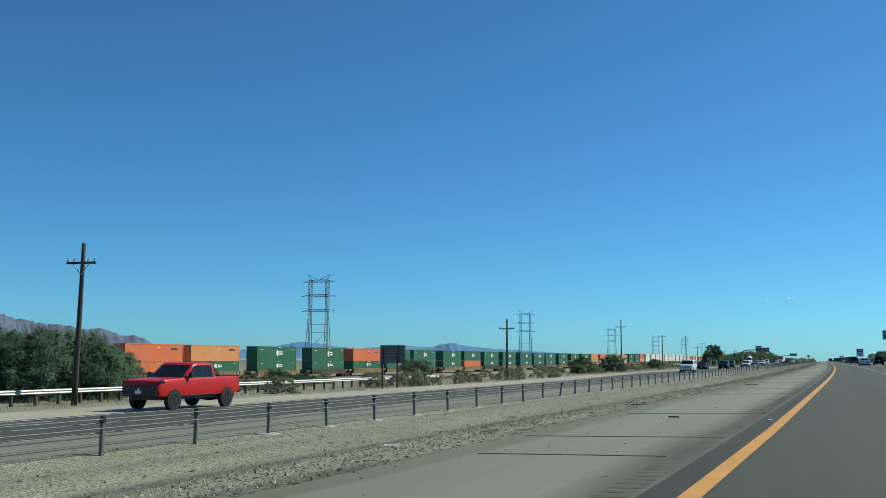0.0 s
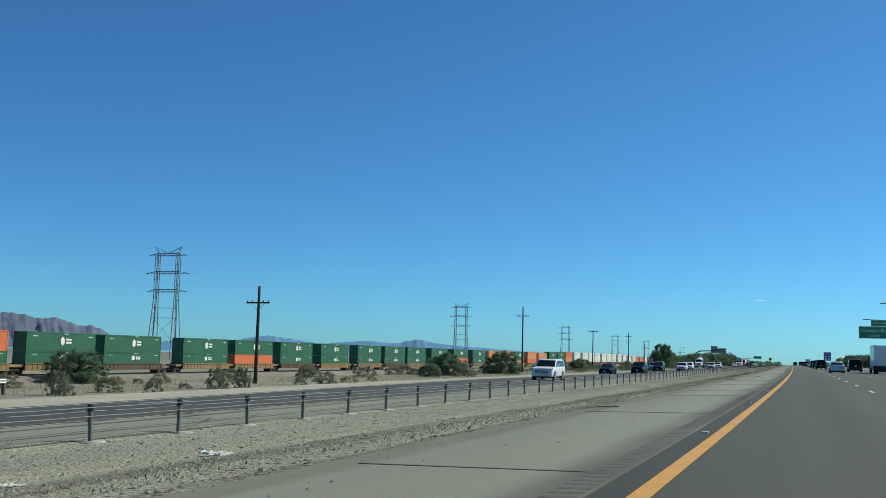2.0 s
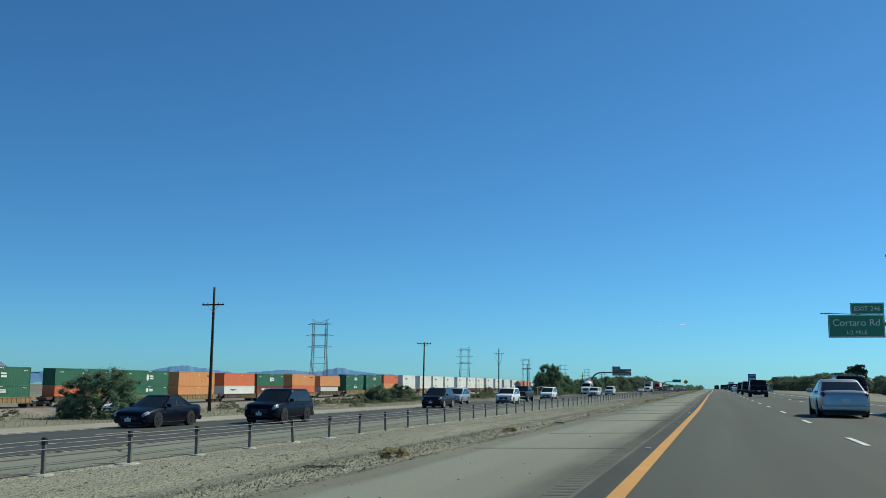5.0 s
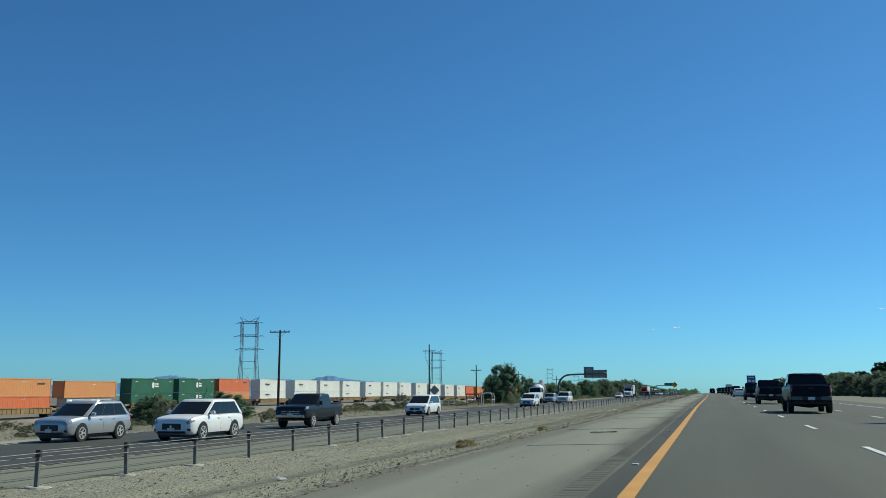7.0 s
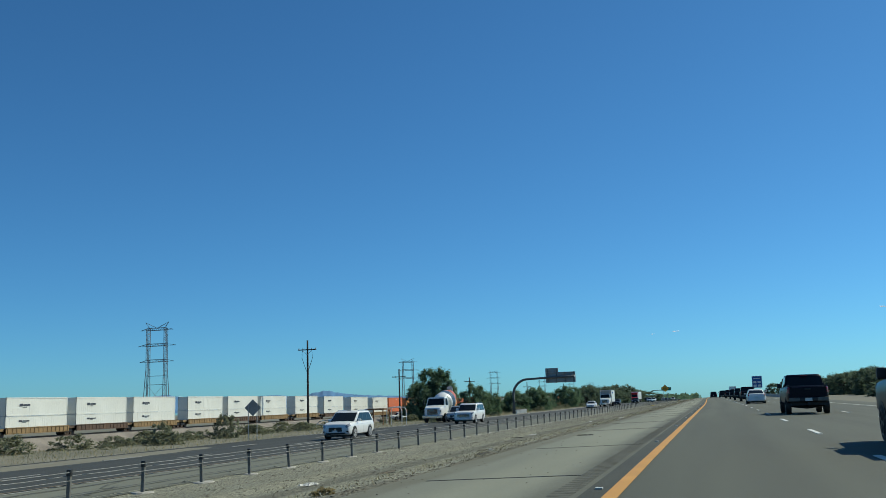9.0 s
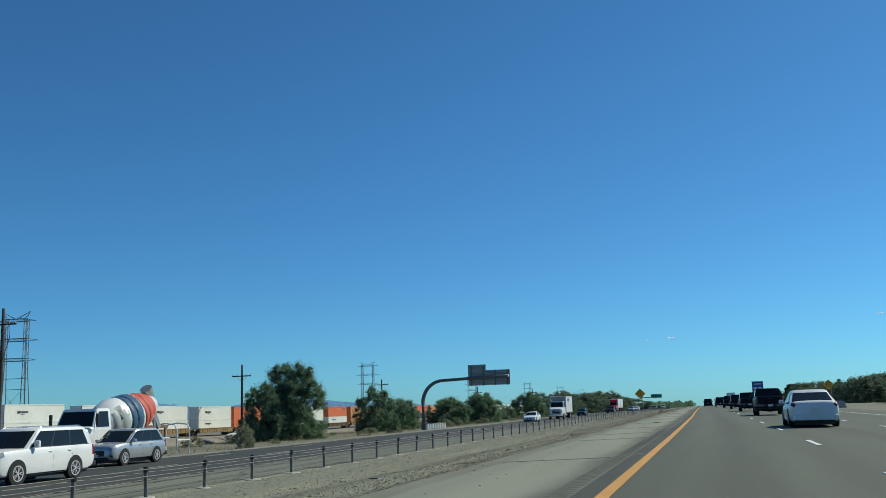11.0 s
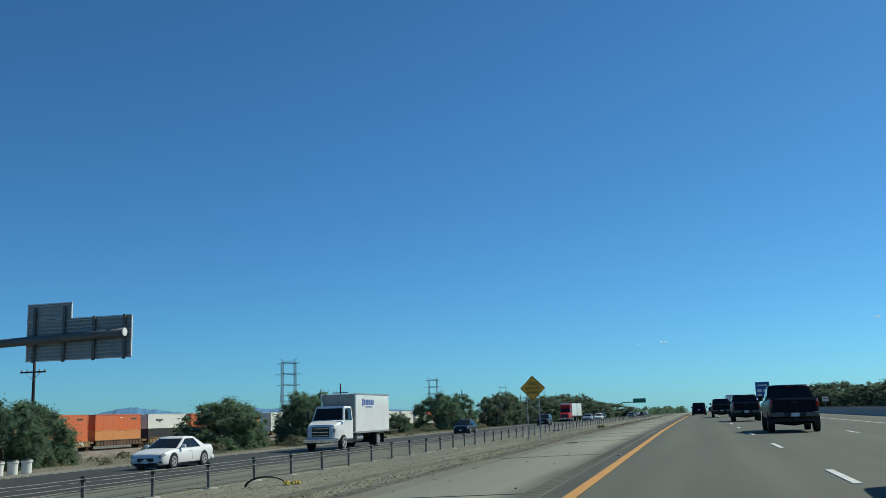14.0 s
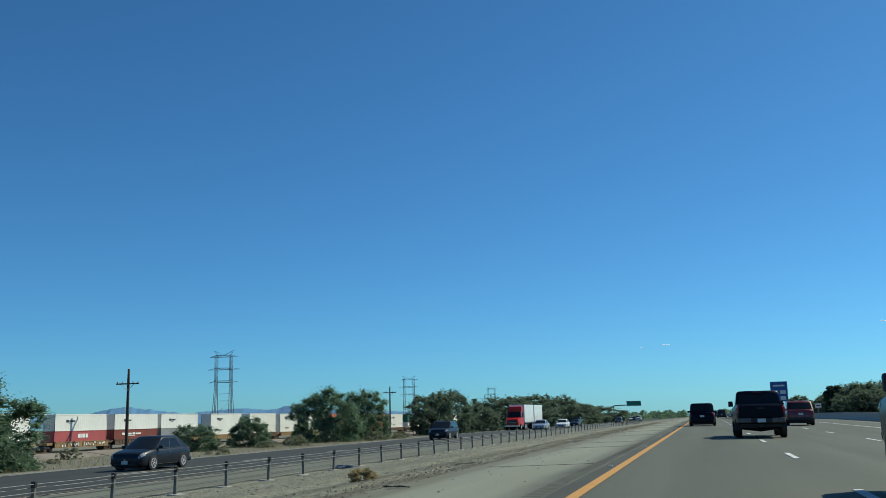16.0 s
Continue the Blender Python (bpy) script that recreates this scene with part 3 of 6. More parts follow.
def mesh_of(bm, mat, name):
    me = bpy.data.meshes.new(name)
    bm.to_mesh(me)
    bm.free()
    me.materials.append(mat)
    return me


ME_HEX = mesh_of(hexagon(0.33), M_MARK, "logo")
ME_BARS_G = mesh_of(bars([(0.36, 0.14, 0.16, 0.17), (0.56, 0.12, 0.5, 0.13), (0.36, -0.10, 0.72, 0.15)]), M_MARK, "lettering")
ME_BARS_O = mesh_of(bars([(0, 0.0, 1.05, 0.13)]), M_MARK_DARK, "lettering")
ME_BARS_W = mesh_of(bars([(0, 0.05, 0.42, 0.2), (0.5, 0.05, 0.95, 0.13), (0.5, -0.11, 0.5, 0.05)]), M_MARK_DARK, "lettering")
ME_BARS_B = mesh_of(bars([(0, 0.0, 0.34, 0.34), (0.4, 0.0, 0.26, 0.26), (0.7, -0.02, 0.3, 0.22), (1.05, 0.0, 0.55, 0.26)]), M_MARK_BLUE, "lettering")
ME_BARS_H = mesh_of(bars([(0, 0.05, 0.9, 0.30), (1.0, 0.03, 0.9, 0.24), (2.1, 0.05, 0.5, 0.30), (2.7, 0.03, 1.1, 0.22), (0.8, -0.25, 1.8, 0.07)]), M_MARK, "lettering")
ME_BARS_X = mesh_of(bars([(0, 0.0, 0.45, 0.5), (0.55, 0.0, 0.12, 0.5), (0.75, 0.0, 0.45, 0.5), (1.3, 0.0, 0.4, 0.5)]), M_MARK, "lettering")
ME_SMALL = mesh_of(bars([(0, 0, 0.28, 0.06), (0.34, 0, 0.16, 0.06)]), M_MARK, "stencil")
NAMES = {"green": "dark green", "orange": "bright orange", "peach": "faded orange", "white": "dirty white", "brown": "red-brown", "pink": "faded red", "black": "black", "grey": "grey"}


def container(colour, y0, z, upper, seed):
    rnd = random.Random(seed)
    c = thing("shipping_container", f"{NAMES[colour]} corrugated steel container, " + ("stacked on another container" if upper else "standing in a rail wagon"), "container", "containers on the train",
              pose(TRAIN_X + rnd.uniform(-0.02, 0.02), y0 + CLEN / 2, z + rise(y0 + CLEN / 2)) @ Matrix.Diagonal((1, 1, 1.2 if upper else 0.8, 1)))
    shared("shell", container_mesh(colour), c)
    x = CWID / 2 + 0.026
    mid = CHGT * 0.55
    if colour == "green":
        shared("logo", ME_HEX, c, pose(x, 0.0, mid))
        shared("lettering", ME_BARS_G, c, pose(x, 0.05, mid))
        shared("stencil", ME_SMALL, c, pose(x, -3.6, CHGT * 0.78))
        shared("stencil", ME_SMALL, c, pose(x, 0.2, CHGT * 0.93))
        shared("stencil", ME_SMALL, c, pose(x, 3.4, CHGT * 0.8))
    elif colour in ("orange", "peach"):
        if upper and rnd.random() < 0.8:
            shared("lettering", ME_BARS_O, c, pose(x, 2.4, CHGT * 0.72))
        shared("stencil", ME_SMALL, c, pose(x, 0.2, CHGT * 0.8))
    elif colour == "white":
        shared("lettering", ME_BARS_B if 480 < y0 < 530 else ME_BARS_W, c, pose(x, -2.6, mid))
    elif colour == "brown":
        shared("lettering", ME_BARS_H, c, pose(x, -2.9, mid))
    elif colour == "pink":
        shared("lettering", ME_BARS_X, c, pose(x, -0.6, mid))
    elif colour == "black":
        shared("lettering", ME_BARS_W, c, pose(x, 0.5, mid))
    return c


def wagon_parts(tan):
    """Meshes of one well wagon, its bogie and wheel."""
    l, w = CLEN / 2 + 0.1, CWID / 2 + 0.16
    bm = bmesh.new()
    for s in (-1, 1):
        box(bm, s * w - 0.05, s * w + 0.05, -l, l, 0.42, 0.92)
        for k in range(15):
            y = -l + 0.2 + k * (2 * l - 0.4) / 14
            box(bm, s * w - 0.02, s * w + 0.09, y - 0.03, y + 0.03, 0.36, 0.95)
        box(bm, s * w - 0.06, s * w + 0.1, -l, l, 0.88, 0.95)
        box(bm, s * w - 0.06, s * w + 0.1, -l, l, 0.34, 0.40)
    box(bm, -w, w, -l, l, 0.36, 0.42)
    for e in (-1, 1):
        box(bm, -w * 0.8, w * 0.8, min(e * l, e * (l + 0.95)), max(e * l, e * (l + 0.95)), 0.62, 0.85, 0.03)
    sill = mesh_of(bm, M_WAGON_TAN if tan else M_WAGON, "sill")
    bm = bmesh.new()
    for s in (-1, 1):
        box(bm, s * 0.5 - 0.05, s * 0.5 + 0.06, -0.62, 0.62, 0.26, 0.46, 0.03)
    box(bm, -0.5, 0.5, -0.14, 0.14, 0.28, 0.6)
    return sill, mesh_of(bm, M_BLACK, "bogie"), mesh_of(disc(1.0, 0.255, 16), M_RAIL, "wheelset")


WAGON = {False: wagon_parts(False), True: wagon_parts(True)}


def wagon(yc, tan):
    r = thing("well_wagon", ("tan" if tan else "rusty brown") + " steel well wagon carrying containers on the track", "rail wagon", "wagons of the train", pose(TRAIN_X, yc, RAIL_Z + rise(yc)))
    sill, bogie, wheels = WAGON[tan]
    body = shared("sill", sill, r)
    if tan and 505 < yc < 600:
        # pale paint scrawled along the side
        rnd, bm = random.Random(int(yc)), bmesh.new()
        for k in range(26):
            y = rnd.uniform(-CLEN * 0.42, CLEN * 0.42)
            z, l, h = rnd.uniform(0.5, 0.78), rnd.uniform(0.06, 0.22), rnd.uniform(0.05, 0.13)
            box(bm, CWID / 2 + 0.255, CWID / 2 + 0.268, y - l / 2, y + l / 2, z - h, z + h)
        part("painted_scrawl", bm, M_MARK, body, "pale scrawled paint")
    for e in (-1, 1):
        b = shared("bogie", bogie, r, pose(0, e * (CLEN / 2 + 0.62), 0))
        for k in (-0.42, 0.42):
            shared("wheelset", wheels, b, pose(0, k, 0.255))


# (start, upper, lower)
G, O, P, W, B = "green", "orange", "peach", "white", "brown"
LOADS = [(60, O, O), (72, O, O), (82, P, G), (94.4, G, G), (107, G, G), (118.5, O, G), (129.3, G, G), (139.3, G, G), (152, G, G), (162.3, G, O), (173, G, G), (184.3, G, G), (196.4, G, G),
         (206.6, G, G), (216.4, G, G), (228, G, G), (240.3, G, O), (252, G, G), (263, P, P), (274.3, O, W), (283.8, G, B), (295.6, P, O), (306.4, P, ""), (318, G, G), (328, G, G), (338, O, P),
         (350, W, W), (362, W, W), (372.2, W, W), (382.3, W, W), (394, W, W), (404.3, W, W), (414, W, W), (426, W, W), (437.5, W, W), (450, W, W), (461.5, W, W), (471, O, O), (482.5, P, O), (494.3, W, W),
         (505.3, O, W), (516, P, P), (527, O, O), (537, O, P), (547.3, W, "black"), (557.3, O, "black"), (568.5, P, O), (581, W, W), (593.5, W, "pink"), (603.7, W, B), (613.2, W, "grey"), (625.3, W, W), (636.6, W, W), (647, W, W)]
yy = 658.0
tail = random.Random(4)
while yy < 900:
    LOADS.append((yy, tail.choice((W, W, W, O, G)), tail.choice((W, W, O))))
    yy += tail.choice((10.4, 11.6, 12.4))
for k, (y0, up, low) in enumerate(LOADS):
    wagon(y0 + CLEN / 2, k % 3 != 1)
    z = RAIL_Z + 0.86
    if low:
        container(low, y0, z, False, 100 + k)
        container(up, y0, z + CHGT * 0.8 + 0.012, True, 300 + k)
    else:
        container(up, y0, z + CHGT * 0.62, True, 300 + k)
        part("load", box(bmesh.new(), TRAIN_X - 0.6, TRAIN_X + 0.6, y0 + 0.6, y0 + CLEN - 0.6, z - 0.45 + rise(y0 + CLEN / 2), z + CHGT * 0.62 + rise(y0 + CLEN / 2), 0.05), M_RAG)
        tagged(bpy.data.objects["load"], "white crated load under a container in a wagon", "crate")


def track():
    bm = bmesh.new()
    sec = ((-3.9, -0.72), (-1.7, -0.12), (1.7, -0.12), (3.9, -0.72))
    rows = [[bm.verts.new((TRAIN_X + x, y, RAIL_Z + z + (rise(y) if abs(x) < 2 else dip(y)))) for x, z in sec] for y in RISE_Y]
    for a, b in zip(rows, rows[1:]):
        for k in range(3):
            bm.faces.new((a[k], a[k + 1], b[k + 1], b[k]))
    bed = tagged(part("track_bed", bm, M_BALLAST), "grey ballast bed under the railway track", "track", kind="structure")
    for s in (-0.48, 0.48):
        bm = bmesh.new()
        rows = [[bm.verts.new((TRAIN_X + s + dx, y, RAIL_Z + rise(y) + dz)) for dx, dz in ((-0.035, -0.13), (0.035, -0.13), (0.035, 0), (-0.035, 0))] for y in RISE_Y]
        for a, b in zip(rows, rows[1:]):
            for k in range(4):
                bm.faces.new((a[k], a[(k + 1) % 4], b[(k + 1) % 4], b[k]))
        part("rail", bm, M_RAIL, bed)


track()


# ---- utility poles ----
def utility_pole(x, y, h, arms, arm_w=2.6, lean=0.0, boxes=False):
    z = ground_z(x) + dip(y)
    r = thing("utility_pole", "dark weathered timber utility pole with a crossarm" + (" and hanging transformer cables" if boxes else ""), "utility pole", "poles along the railway", pose(x, y, z - 0.1, 0, lean, 0))
    part("shaft", tube([(0, 0, h * k / 6) for k in range(7)], lambda t: 0.19 - 0.07 * t, 10), M_POLE, r, smooth=True)
    for a in arms:
        arm = part("crossarm", boxed(-arm_w / 2, arm_w / 2, -0.19, -0.08, a - 0.07, a + 0.07, 0.01), M_POLE, r)
        bm = bmesh.new()
        bar(bm, (-arm_w * 0.28, -0.13, a - 0.06), (0, -0.13, a - 0.75), 0.025)
        bar(bm, (arm_w * 0.28, -0.13, a - 0.06), (0, -0.13, a - 0.75), 0.025)
        part("brace", bm, M_STEEL, r)
        for u in (-0.46, -0.24, 0.24, 0.46):
            part("insulator", tube([(u * arm_w, -0.13, a + 0.07), (u * arm_w, -0.13, a + 0.12), (u * arm_w, -0.13, a + 0.26)], lambda t: 0.075 - 0.03 * t, 8), M_SIGN_BACK, arm)
    if boxes:
        for s in (-1, 1):
            part("drop_cable", tube([(s * 0.75, -0.15, arms[0] - 0.1), (s * 0.85, -0.15, arms[0] - 1.2), (s * 0.5, -0.15, arms[0] - 2.2), (s * 0.12, -0.15, arms[0] - 3.2)], 0.03, 6), M_BLACK, r)
    return r


utility_pole(-44.4, 47.4, 10.2, (8.95,), 2.3, 1.0)
utility_pole(-47.3, 143.8, 9.3, (7.7,), 2.5)
utility_pole(-50.7, 251.8, 13.3, (11.4,), 2.6)
utility_pole(-53.9, 340.4, 11.3, (11.0,), 2.9, 0.5)
utility_pole(-56.2, 419.2, 13.0, (11.6,), 2.9, 0, True)
utility_pole(-57.0, 465.0, 9.9, (8.4,), 2.7)
utility_pole(-57.0, 521.2, 9.2, (8.2,), 2.7)
utility_pole(-57.2, 599.8, 9.0, (7.45,), 2.7)
utility_pole(-59.4, 695.2, 9.8, (8.6,), 2.7)
for k in range(1, 6):
    utility_pole(-59.4 - 1.4 * k, 695.2 + 94 * k, 10, (8.9,), 2.7)


# ---- lattice towers ----
def lattice_tower(x, y):
    z = -2.0
    r = thing("power_tower", "tall grey steel lattice tower with three crossarms", "power tower", "towers of the power line", pose(x, y, z, 0, 0, 6))
    hw = 3.0                       # half the width between the two mast columns
    for s in (-1, 1):
        bm = bmesh.new()
        top, mid = 28.0, 15.5
        for dx, dy in ((-0.45, -0.45), (0.45, -0.45), (-0.45, 0.45), (0.45, 0.45)):
            bar(bm, (s * hw + dx, dy, mid), (s * hw + dx, dy, top), 0.10)
            bar(bm, (s * hw + dx, dy, mid), (s * (hw + (0.8 if dx * s > 0 else 0.1)) + dx, dy * 3.0, 0), 0.12)
        n = 12
        for k in range(n):
            za, zb = mid + (top - mid) * k / n, mid + (top - mid) * (k + 1) / n
            sg = 1 if k % 2 else -1
            for yy_ in (-0.45, 0.45):
                bar(bm, (s * hw - 0.45 * sg, yy_, za), (s * hw + 0.45 * sg, yy_, zb), 0.045)
        for k in range(7):
            za, zb = mid * k / 7, mid * (k + 1) / 7
            fa, fb = 1 - za / mid, 1 - zb / mid
            sg = k % 2
            pa = [(s * (hw + (0.8 * fa if q else 0.1 * fa)) + (0.45 if q else -0.45) * s, -0.45 - 0.9 * fa, za) for q in (0, 1)]
            pb = [(s * (hw + (0.8 * fb if q else 0.1 * fb)) + (0.45 if q else -0.45) * s, -0.45 - 0.9 * fb, zb) for q in (0, 1)]
            bar(bm, pa[sg], pb[1 - sg], 0.05)
        part("column", bm, M_LATTICE, r)
    for zc, w in ((17.8, 5.9), (22.6, 6.5), (27.4, 5.6)):
        bm = bmesh.new()
        for yy_ in (-0.45, 0.45):
            bar(bm, (-w, 0, zc), (w, 0, zc + 0.15), 0.07)
            bar(bm, (-w, 0, zc), (-hw, yy_, zc + 0.7), 0.07)
            bar(bm, (w, 0, zc + 0.15), (hw, yy_, zc + 0.7), 0.07)
            bar(bm, (-hw, yy_, zc + 0.7), (hw, yy_, zc + 0.7), 0.09)
            bar(bm, (-hw, yy_, zc), (hw, yy_, zc), 0.09)
            for k in range(6):
                xa, xb = -hw + k * hw / 3, -hw + (k + 1) * hw / 3
                bar(bm, (xa, yy_, zc + (0.7 if k % 2 else 0)), (xb, yy_, zc + (0 if k % 2 else 0.7)), 0.045)
        part("crossarm", bm, M_LATTICE, r)
    for s in (-1, 1):
        bm = bmesh.new()
        for yy_ in (-0.35, 0.35):
            bar(bm, (0, yy_, 28.0), (s * 4.0, 0, 29.9), 0.06)
            bar(bm, (s * 2.6, yy_, 28.1), (s * 4.0, 0, 29.9), 0.06)
        part("horn", bm, M_LATTICE, r)
    for zc in (5.0, 11.0, 13.6):
        f = 1 - zc / 15.5
        for yy_ in (-0.45 - 0.9 * f, 0.45 + 0.9 * f):
            bm = bmesh.new()
            bar(bm, (-hw - 0.3, yy_, zc), (hw + 0.3, yy_, zc), 0.06)
            part("tie_bar", bm, M_LATTICE, r)
    for q in (-hw, hw):
        bm = bmesh.new()
        bar(bm, (q, -1.4, 5.0), (-q, -0.7, 11.0), 0.045)
        part("brace", bm, M_LATTICE, r)
    return r


tower = lattice_tower(-154.3, 275.5)
for x, y, tall in ((-169.7, 559.6, 1.06), (-176.6, 846.6, 1.02), (-178.9, 1097.1, 0.99), (-184.0, 1368.0, 1.0), (-189.0, 1638.0, 1.0), (-194.0, 1908.0, 1.0)):
    copy_thing(tower, pose(x, y, -2.0, 0, 0, 6) @ Matrix.Diagonal((1, 1, tall, 1)))

# ---- signs ----
def cantilever(name, label, base, side, col_h, reach, z0):
    """A tube post that bends over the road and carries sign panels. side: +1 when the arm reaches towards +x."""
    r = thing(name, label, "road sign", m=pose(base[0], base[1], z0))
    rad = min(3.2, reach * 0.5)
    pts = [(0, 0, -0.3), (0, 0, (col_h - rad) * 0.5), (0, 0, col_h - rad)]
    pts += [(side * rad * (1 - math.cos(a)), 0, col_h - rad + rad * math.sin(a)) for a in [math.pi / 2 * k / 9 for k in range(1, 10)]]
    pts += [(side * (rad + (reach - rad) * k / 4), 0, col_h + 0.35 * k / 4) for k in range(1, 5)]
    part("column", tube(pts, lambda t: 0.30 - 0.09 * t, 14), M_ARM, r, smooth=True)
    part("base_plate", boxed(-0.42, 0.42, -0.42, 0.42, -0.05, 0.06, 0.01), M_ARM, r)
    part("arm_cap", disc(0.06, 0.215, 14), M_SIGN_WHITE, r).location = (side * reach, 0, col_h + 0.35)
    return r


def sign_plate(parent, name, x0, x1, z0, z1, y, mat, face=-1, rim=0.07, rim_mat=None):
    """An upright plate; face -1 shows its front to -y."""
    bm = box(bmesh.new(), x0, x1, y - 0.025, y + 0.025, z0, z1, 0.02)
    p = part(name, bm, mat, parent)
    if rim_mat:
        bm = bmesh.new()
        yf = y + face * 0.028
        for a, b, c, d in ((x0 + rim, x1 - rim, z0 + rim, z0 + rim * 1.8), (x0 + rim, x1 - rim, z1 - rim * 1.8, z1 - rim), (x0 + rim, x0 + rim * 1.8, z0 + rim, z1 - rim), (x1 - rim * 1.8, x1 - rim, z0 + rim, z1 - rim)):
            box(bm, a, b, yf - 0.004, yf + 0.004, c, d)
        part("border", bm, rim_mat, p)
    return p


# over the opposite carriageway, seen from behind
g = cantilever("overhead_sign", "grey steel cantilever with overhead sign panels seen from behind", (-39.3, 488.4), 1, 6.85, 13.1, -1.4)
for nm, x0, x1, z0, z1 in (("panel", 7.0, 13.25, 5.95, 8.1), ("tab_panel", 7.0, 9.65, 8.13, 8.95)):
    p = sign_plate(g, nm, x0, x1, z0, z1, 0.42, M_SIGN_BACK)
    n = int((z1 - z0) / 0.19)
    for k in range(n):
        z = z0 + (z1 - z0) * (k + 0.5) / n
        part("stiffener", boxed(x0 + 0.03, x1 - 0.03, 0.35, 0.4, z - 0.028, z + 0.028, 0.008), M_STEEL, p)
    for a, b, c_, d in ((x0 - 0.03, x0 + 0.02, z0, z1), (x1 - 0.02, x1 + 0.03, z0, z1), (x0 - 0.03, x1 + 0.03, z1 - 0.02, z1 + 0.03), (x0 - 0.03, x1 + 0.03, z0 - 0.03, z0 + 0.02)):
        part("rim", boxed(a, b, 0.37, 0.45, c_, d), M_SIGN_WHITE, p, "pale bright edge")
for x in (7.5, 9.3, 11.1, 12.9):
    part("bracket", boxed(x - 0.07, x + 0.07, 0.24, 0.34, 5.85, 8.75 if x < 9.5 else 8.15), M_POST, g)

# a far green sign over the opposite carriageway
q = cantilever("overhead_sign", "small distant green overhead sign on a steel cantilever", (-40.0, 952.0), 1, 7.3, 13.0, -1.5 + dip(952))
sign_plate(q, "panel", 8.0, 14.4, 7.0, 9.2, -0.42, M_SIGN_GREEN, -1, 0.08, M_SIGN_WHITE)

# exit sign over our own carriageway
e = cantilever("exit_sign", "green overhead exit sign with white lettering on a steel cantilever", (23.8, 264.0), -1, 8.6, 12.2, -0.3)
e.scale = (0.9, 0.9, 0.9)
sign_plate(e, "panel", -12.6, -6.7, 7.2, 9.75, -0.42, M_SIGN_GREEN, -1, 0.07, M_SIGN_WHITE)
sign_plate(e, "tab_panel", -10.2, -6.7, 9.78, 11.1, -0.42, M_SIGN_GREEN, -1, 0.06, M_SIGN_WHITE)
up = Matrix.Rotation(radians(90), 4, "X")
words("lettering", "Cortaro Rd", 1.05, M_SIGN_WHITE, e, Matrix.Translation((-9.65, -0.452, 8.85)) @ up)
words("lettering", "1/2 MILE", 0.62, M_SIGN_WHITE, e, Matrix.Translation((-9.65, -0.452, 7.75)) @ up)
words("lettering", "EXIT 246", 0.72, M_SIGN_WHITE, e, Matrix.Translation((-8.45, -0.452, 10.42)) @ up)
for x in (-12.0, -9.6, -7.2):
    part("bracket", boxed(x - 0.06, x + 0.06, -0.38, -0.2, 7.2, 9.8), M_POST, e)


def ground_sign(name, label, x, y, z, posts, height):
    r = thing(name, label, "road sign", m=pose(x, y, z))
    for px in posts:
        part("post", boxed(px - 0.035, px + 0.035, -0.035, 0.035, -0.2, height, 0.008), M_STEEL, r)
    return r


# yellow warning diamond in the median
zy = ground_z(-8)
s = ground_sign("warning_sign", "yellow diamond warning sign reading speed reduced ahead on two posts", -8.89, 509.6, zy, (-0.40, 0.40), 3.1)
s.rotation_euler = (0, 0, radians(8))
c = 3.34


def diamond(parent, c, d, mat, y=-0.05, name="plate"):
    """A square plate on its corner, with rounded corners."""
    bm = bmesh.new()
    rad, ring = 0.07, []
    for k in range(4):
        a = math.pi / 2 * k
        cx, cz = math.sin(a) * (d - rad * 1.414), math.cos(a) * (d - rad * 1.414)
        ring += [(cx + math.sin(a + q) * rad, cz + math.cos(a + q) * rad) for q in (-0.785, -0.4, 0, 0.4, 0.785)]
    front = [bm.verts.new((x, y - 0.02, c + z)) for x, z in ring]
    back = [bm.verts.new((x, y - 0.006, c + z)) for x, z in ring]
    bm.faces.new(front)
    bm.faces.new(back[::-1])
    for k in range(len(ring)):
        bm.faces.new((front[k], back[k], back[(k + 1) % len(ring)], front[(k + 1) % len(ring)]))
    bmesh.ops.recalc_face_normals(bm, faces=bm.faces)
    return part(name, bm, mat, parent)


pl = diamond(s, c, 0.845, M_SIGN_YELLOW)
bm = bmesh.new()
d1, d2 = 0.815, 0.772
for k in range(4):
    a0, a1 = math.pi / 2 * k, math.pi / 2 * (k + 1)
    v = [bm.verts.new((math.sin(a) * d, -0.074, c + math.cos(a) * d)) for a, d in ((a0, d1), (a1, d1), (a1, d2), (a0, d2))]
    bm.faces.new(v)
part("border", bm, M_BLACK, pl)
for k, t in enumerate(("SPEED", "REDUCED", "AHEAD")):
    words("lettering", t, 0.232, M_CAP, s, Matrix.Translation((0, -0.076, c + 0.28 - 0.28 * k)) @ Matrix.Diagonal((1, 1, 1.08, 1)) @ up, bold=0.003)

# its twin on the outer side
s2 = ground_sign("warning_sign", "yellow diamond warning sign on two posts beside the outer shoulder", 19.3, 505.5, -0.15, (-0.36, 0.36), 2.9)
pl = diamond(s2, 3.24, 0.80, M_SIGN_YELLOW)
for k, t in enumerate(("SPEED", "REDUCED", "AHEAD")):
    words("lettering", t, 0.235, M_CAP, s2, Matrix.Translation((0, -0.076, 3.24 + 0.26 - 0.26 * k)) @ up, bold=0.006)

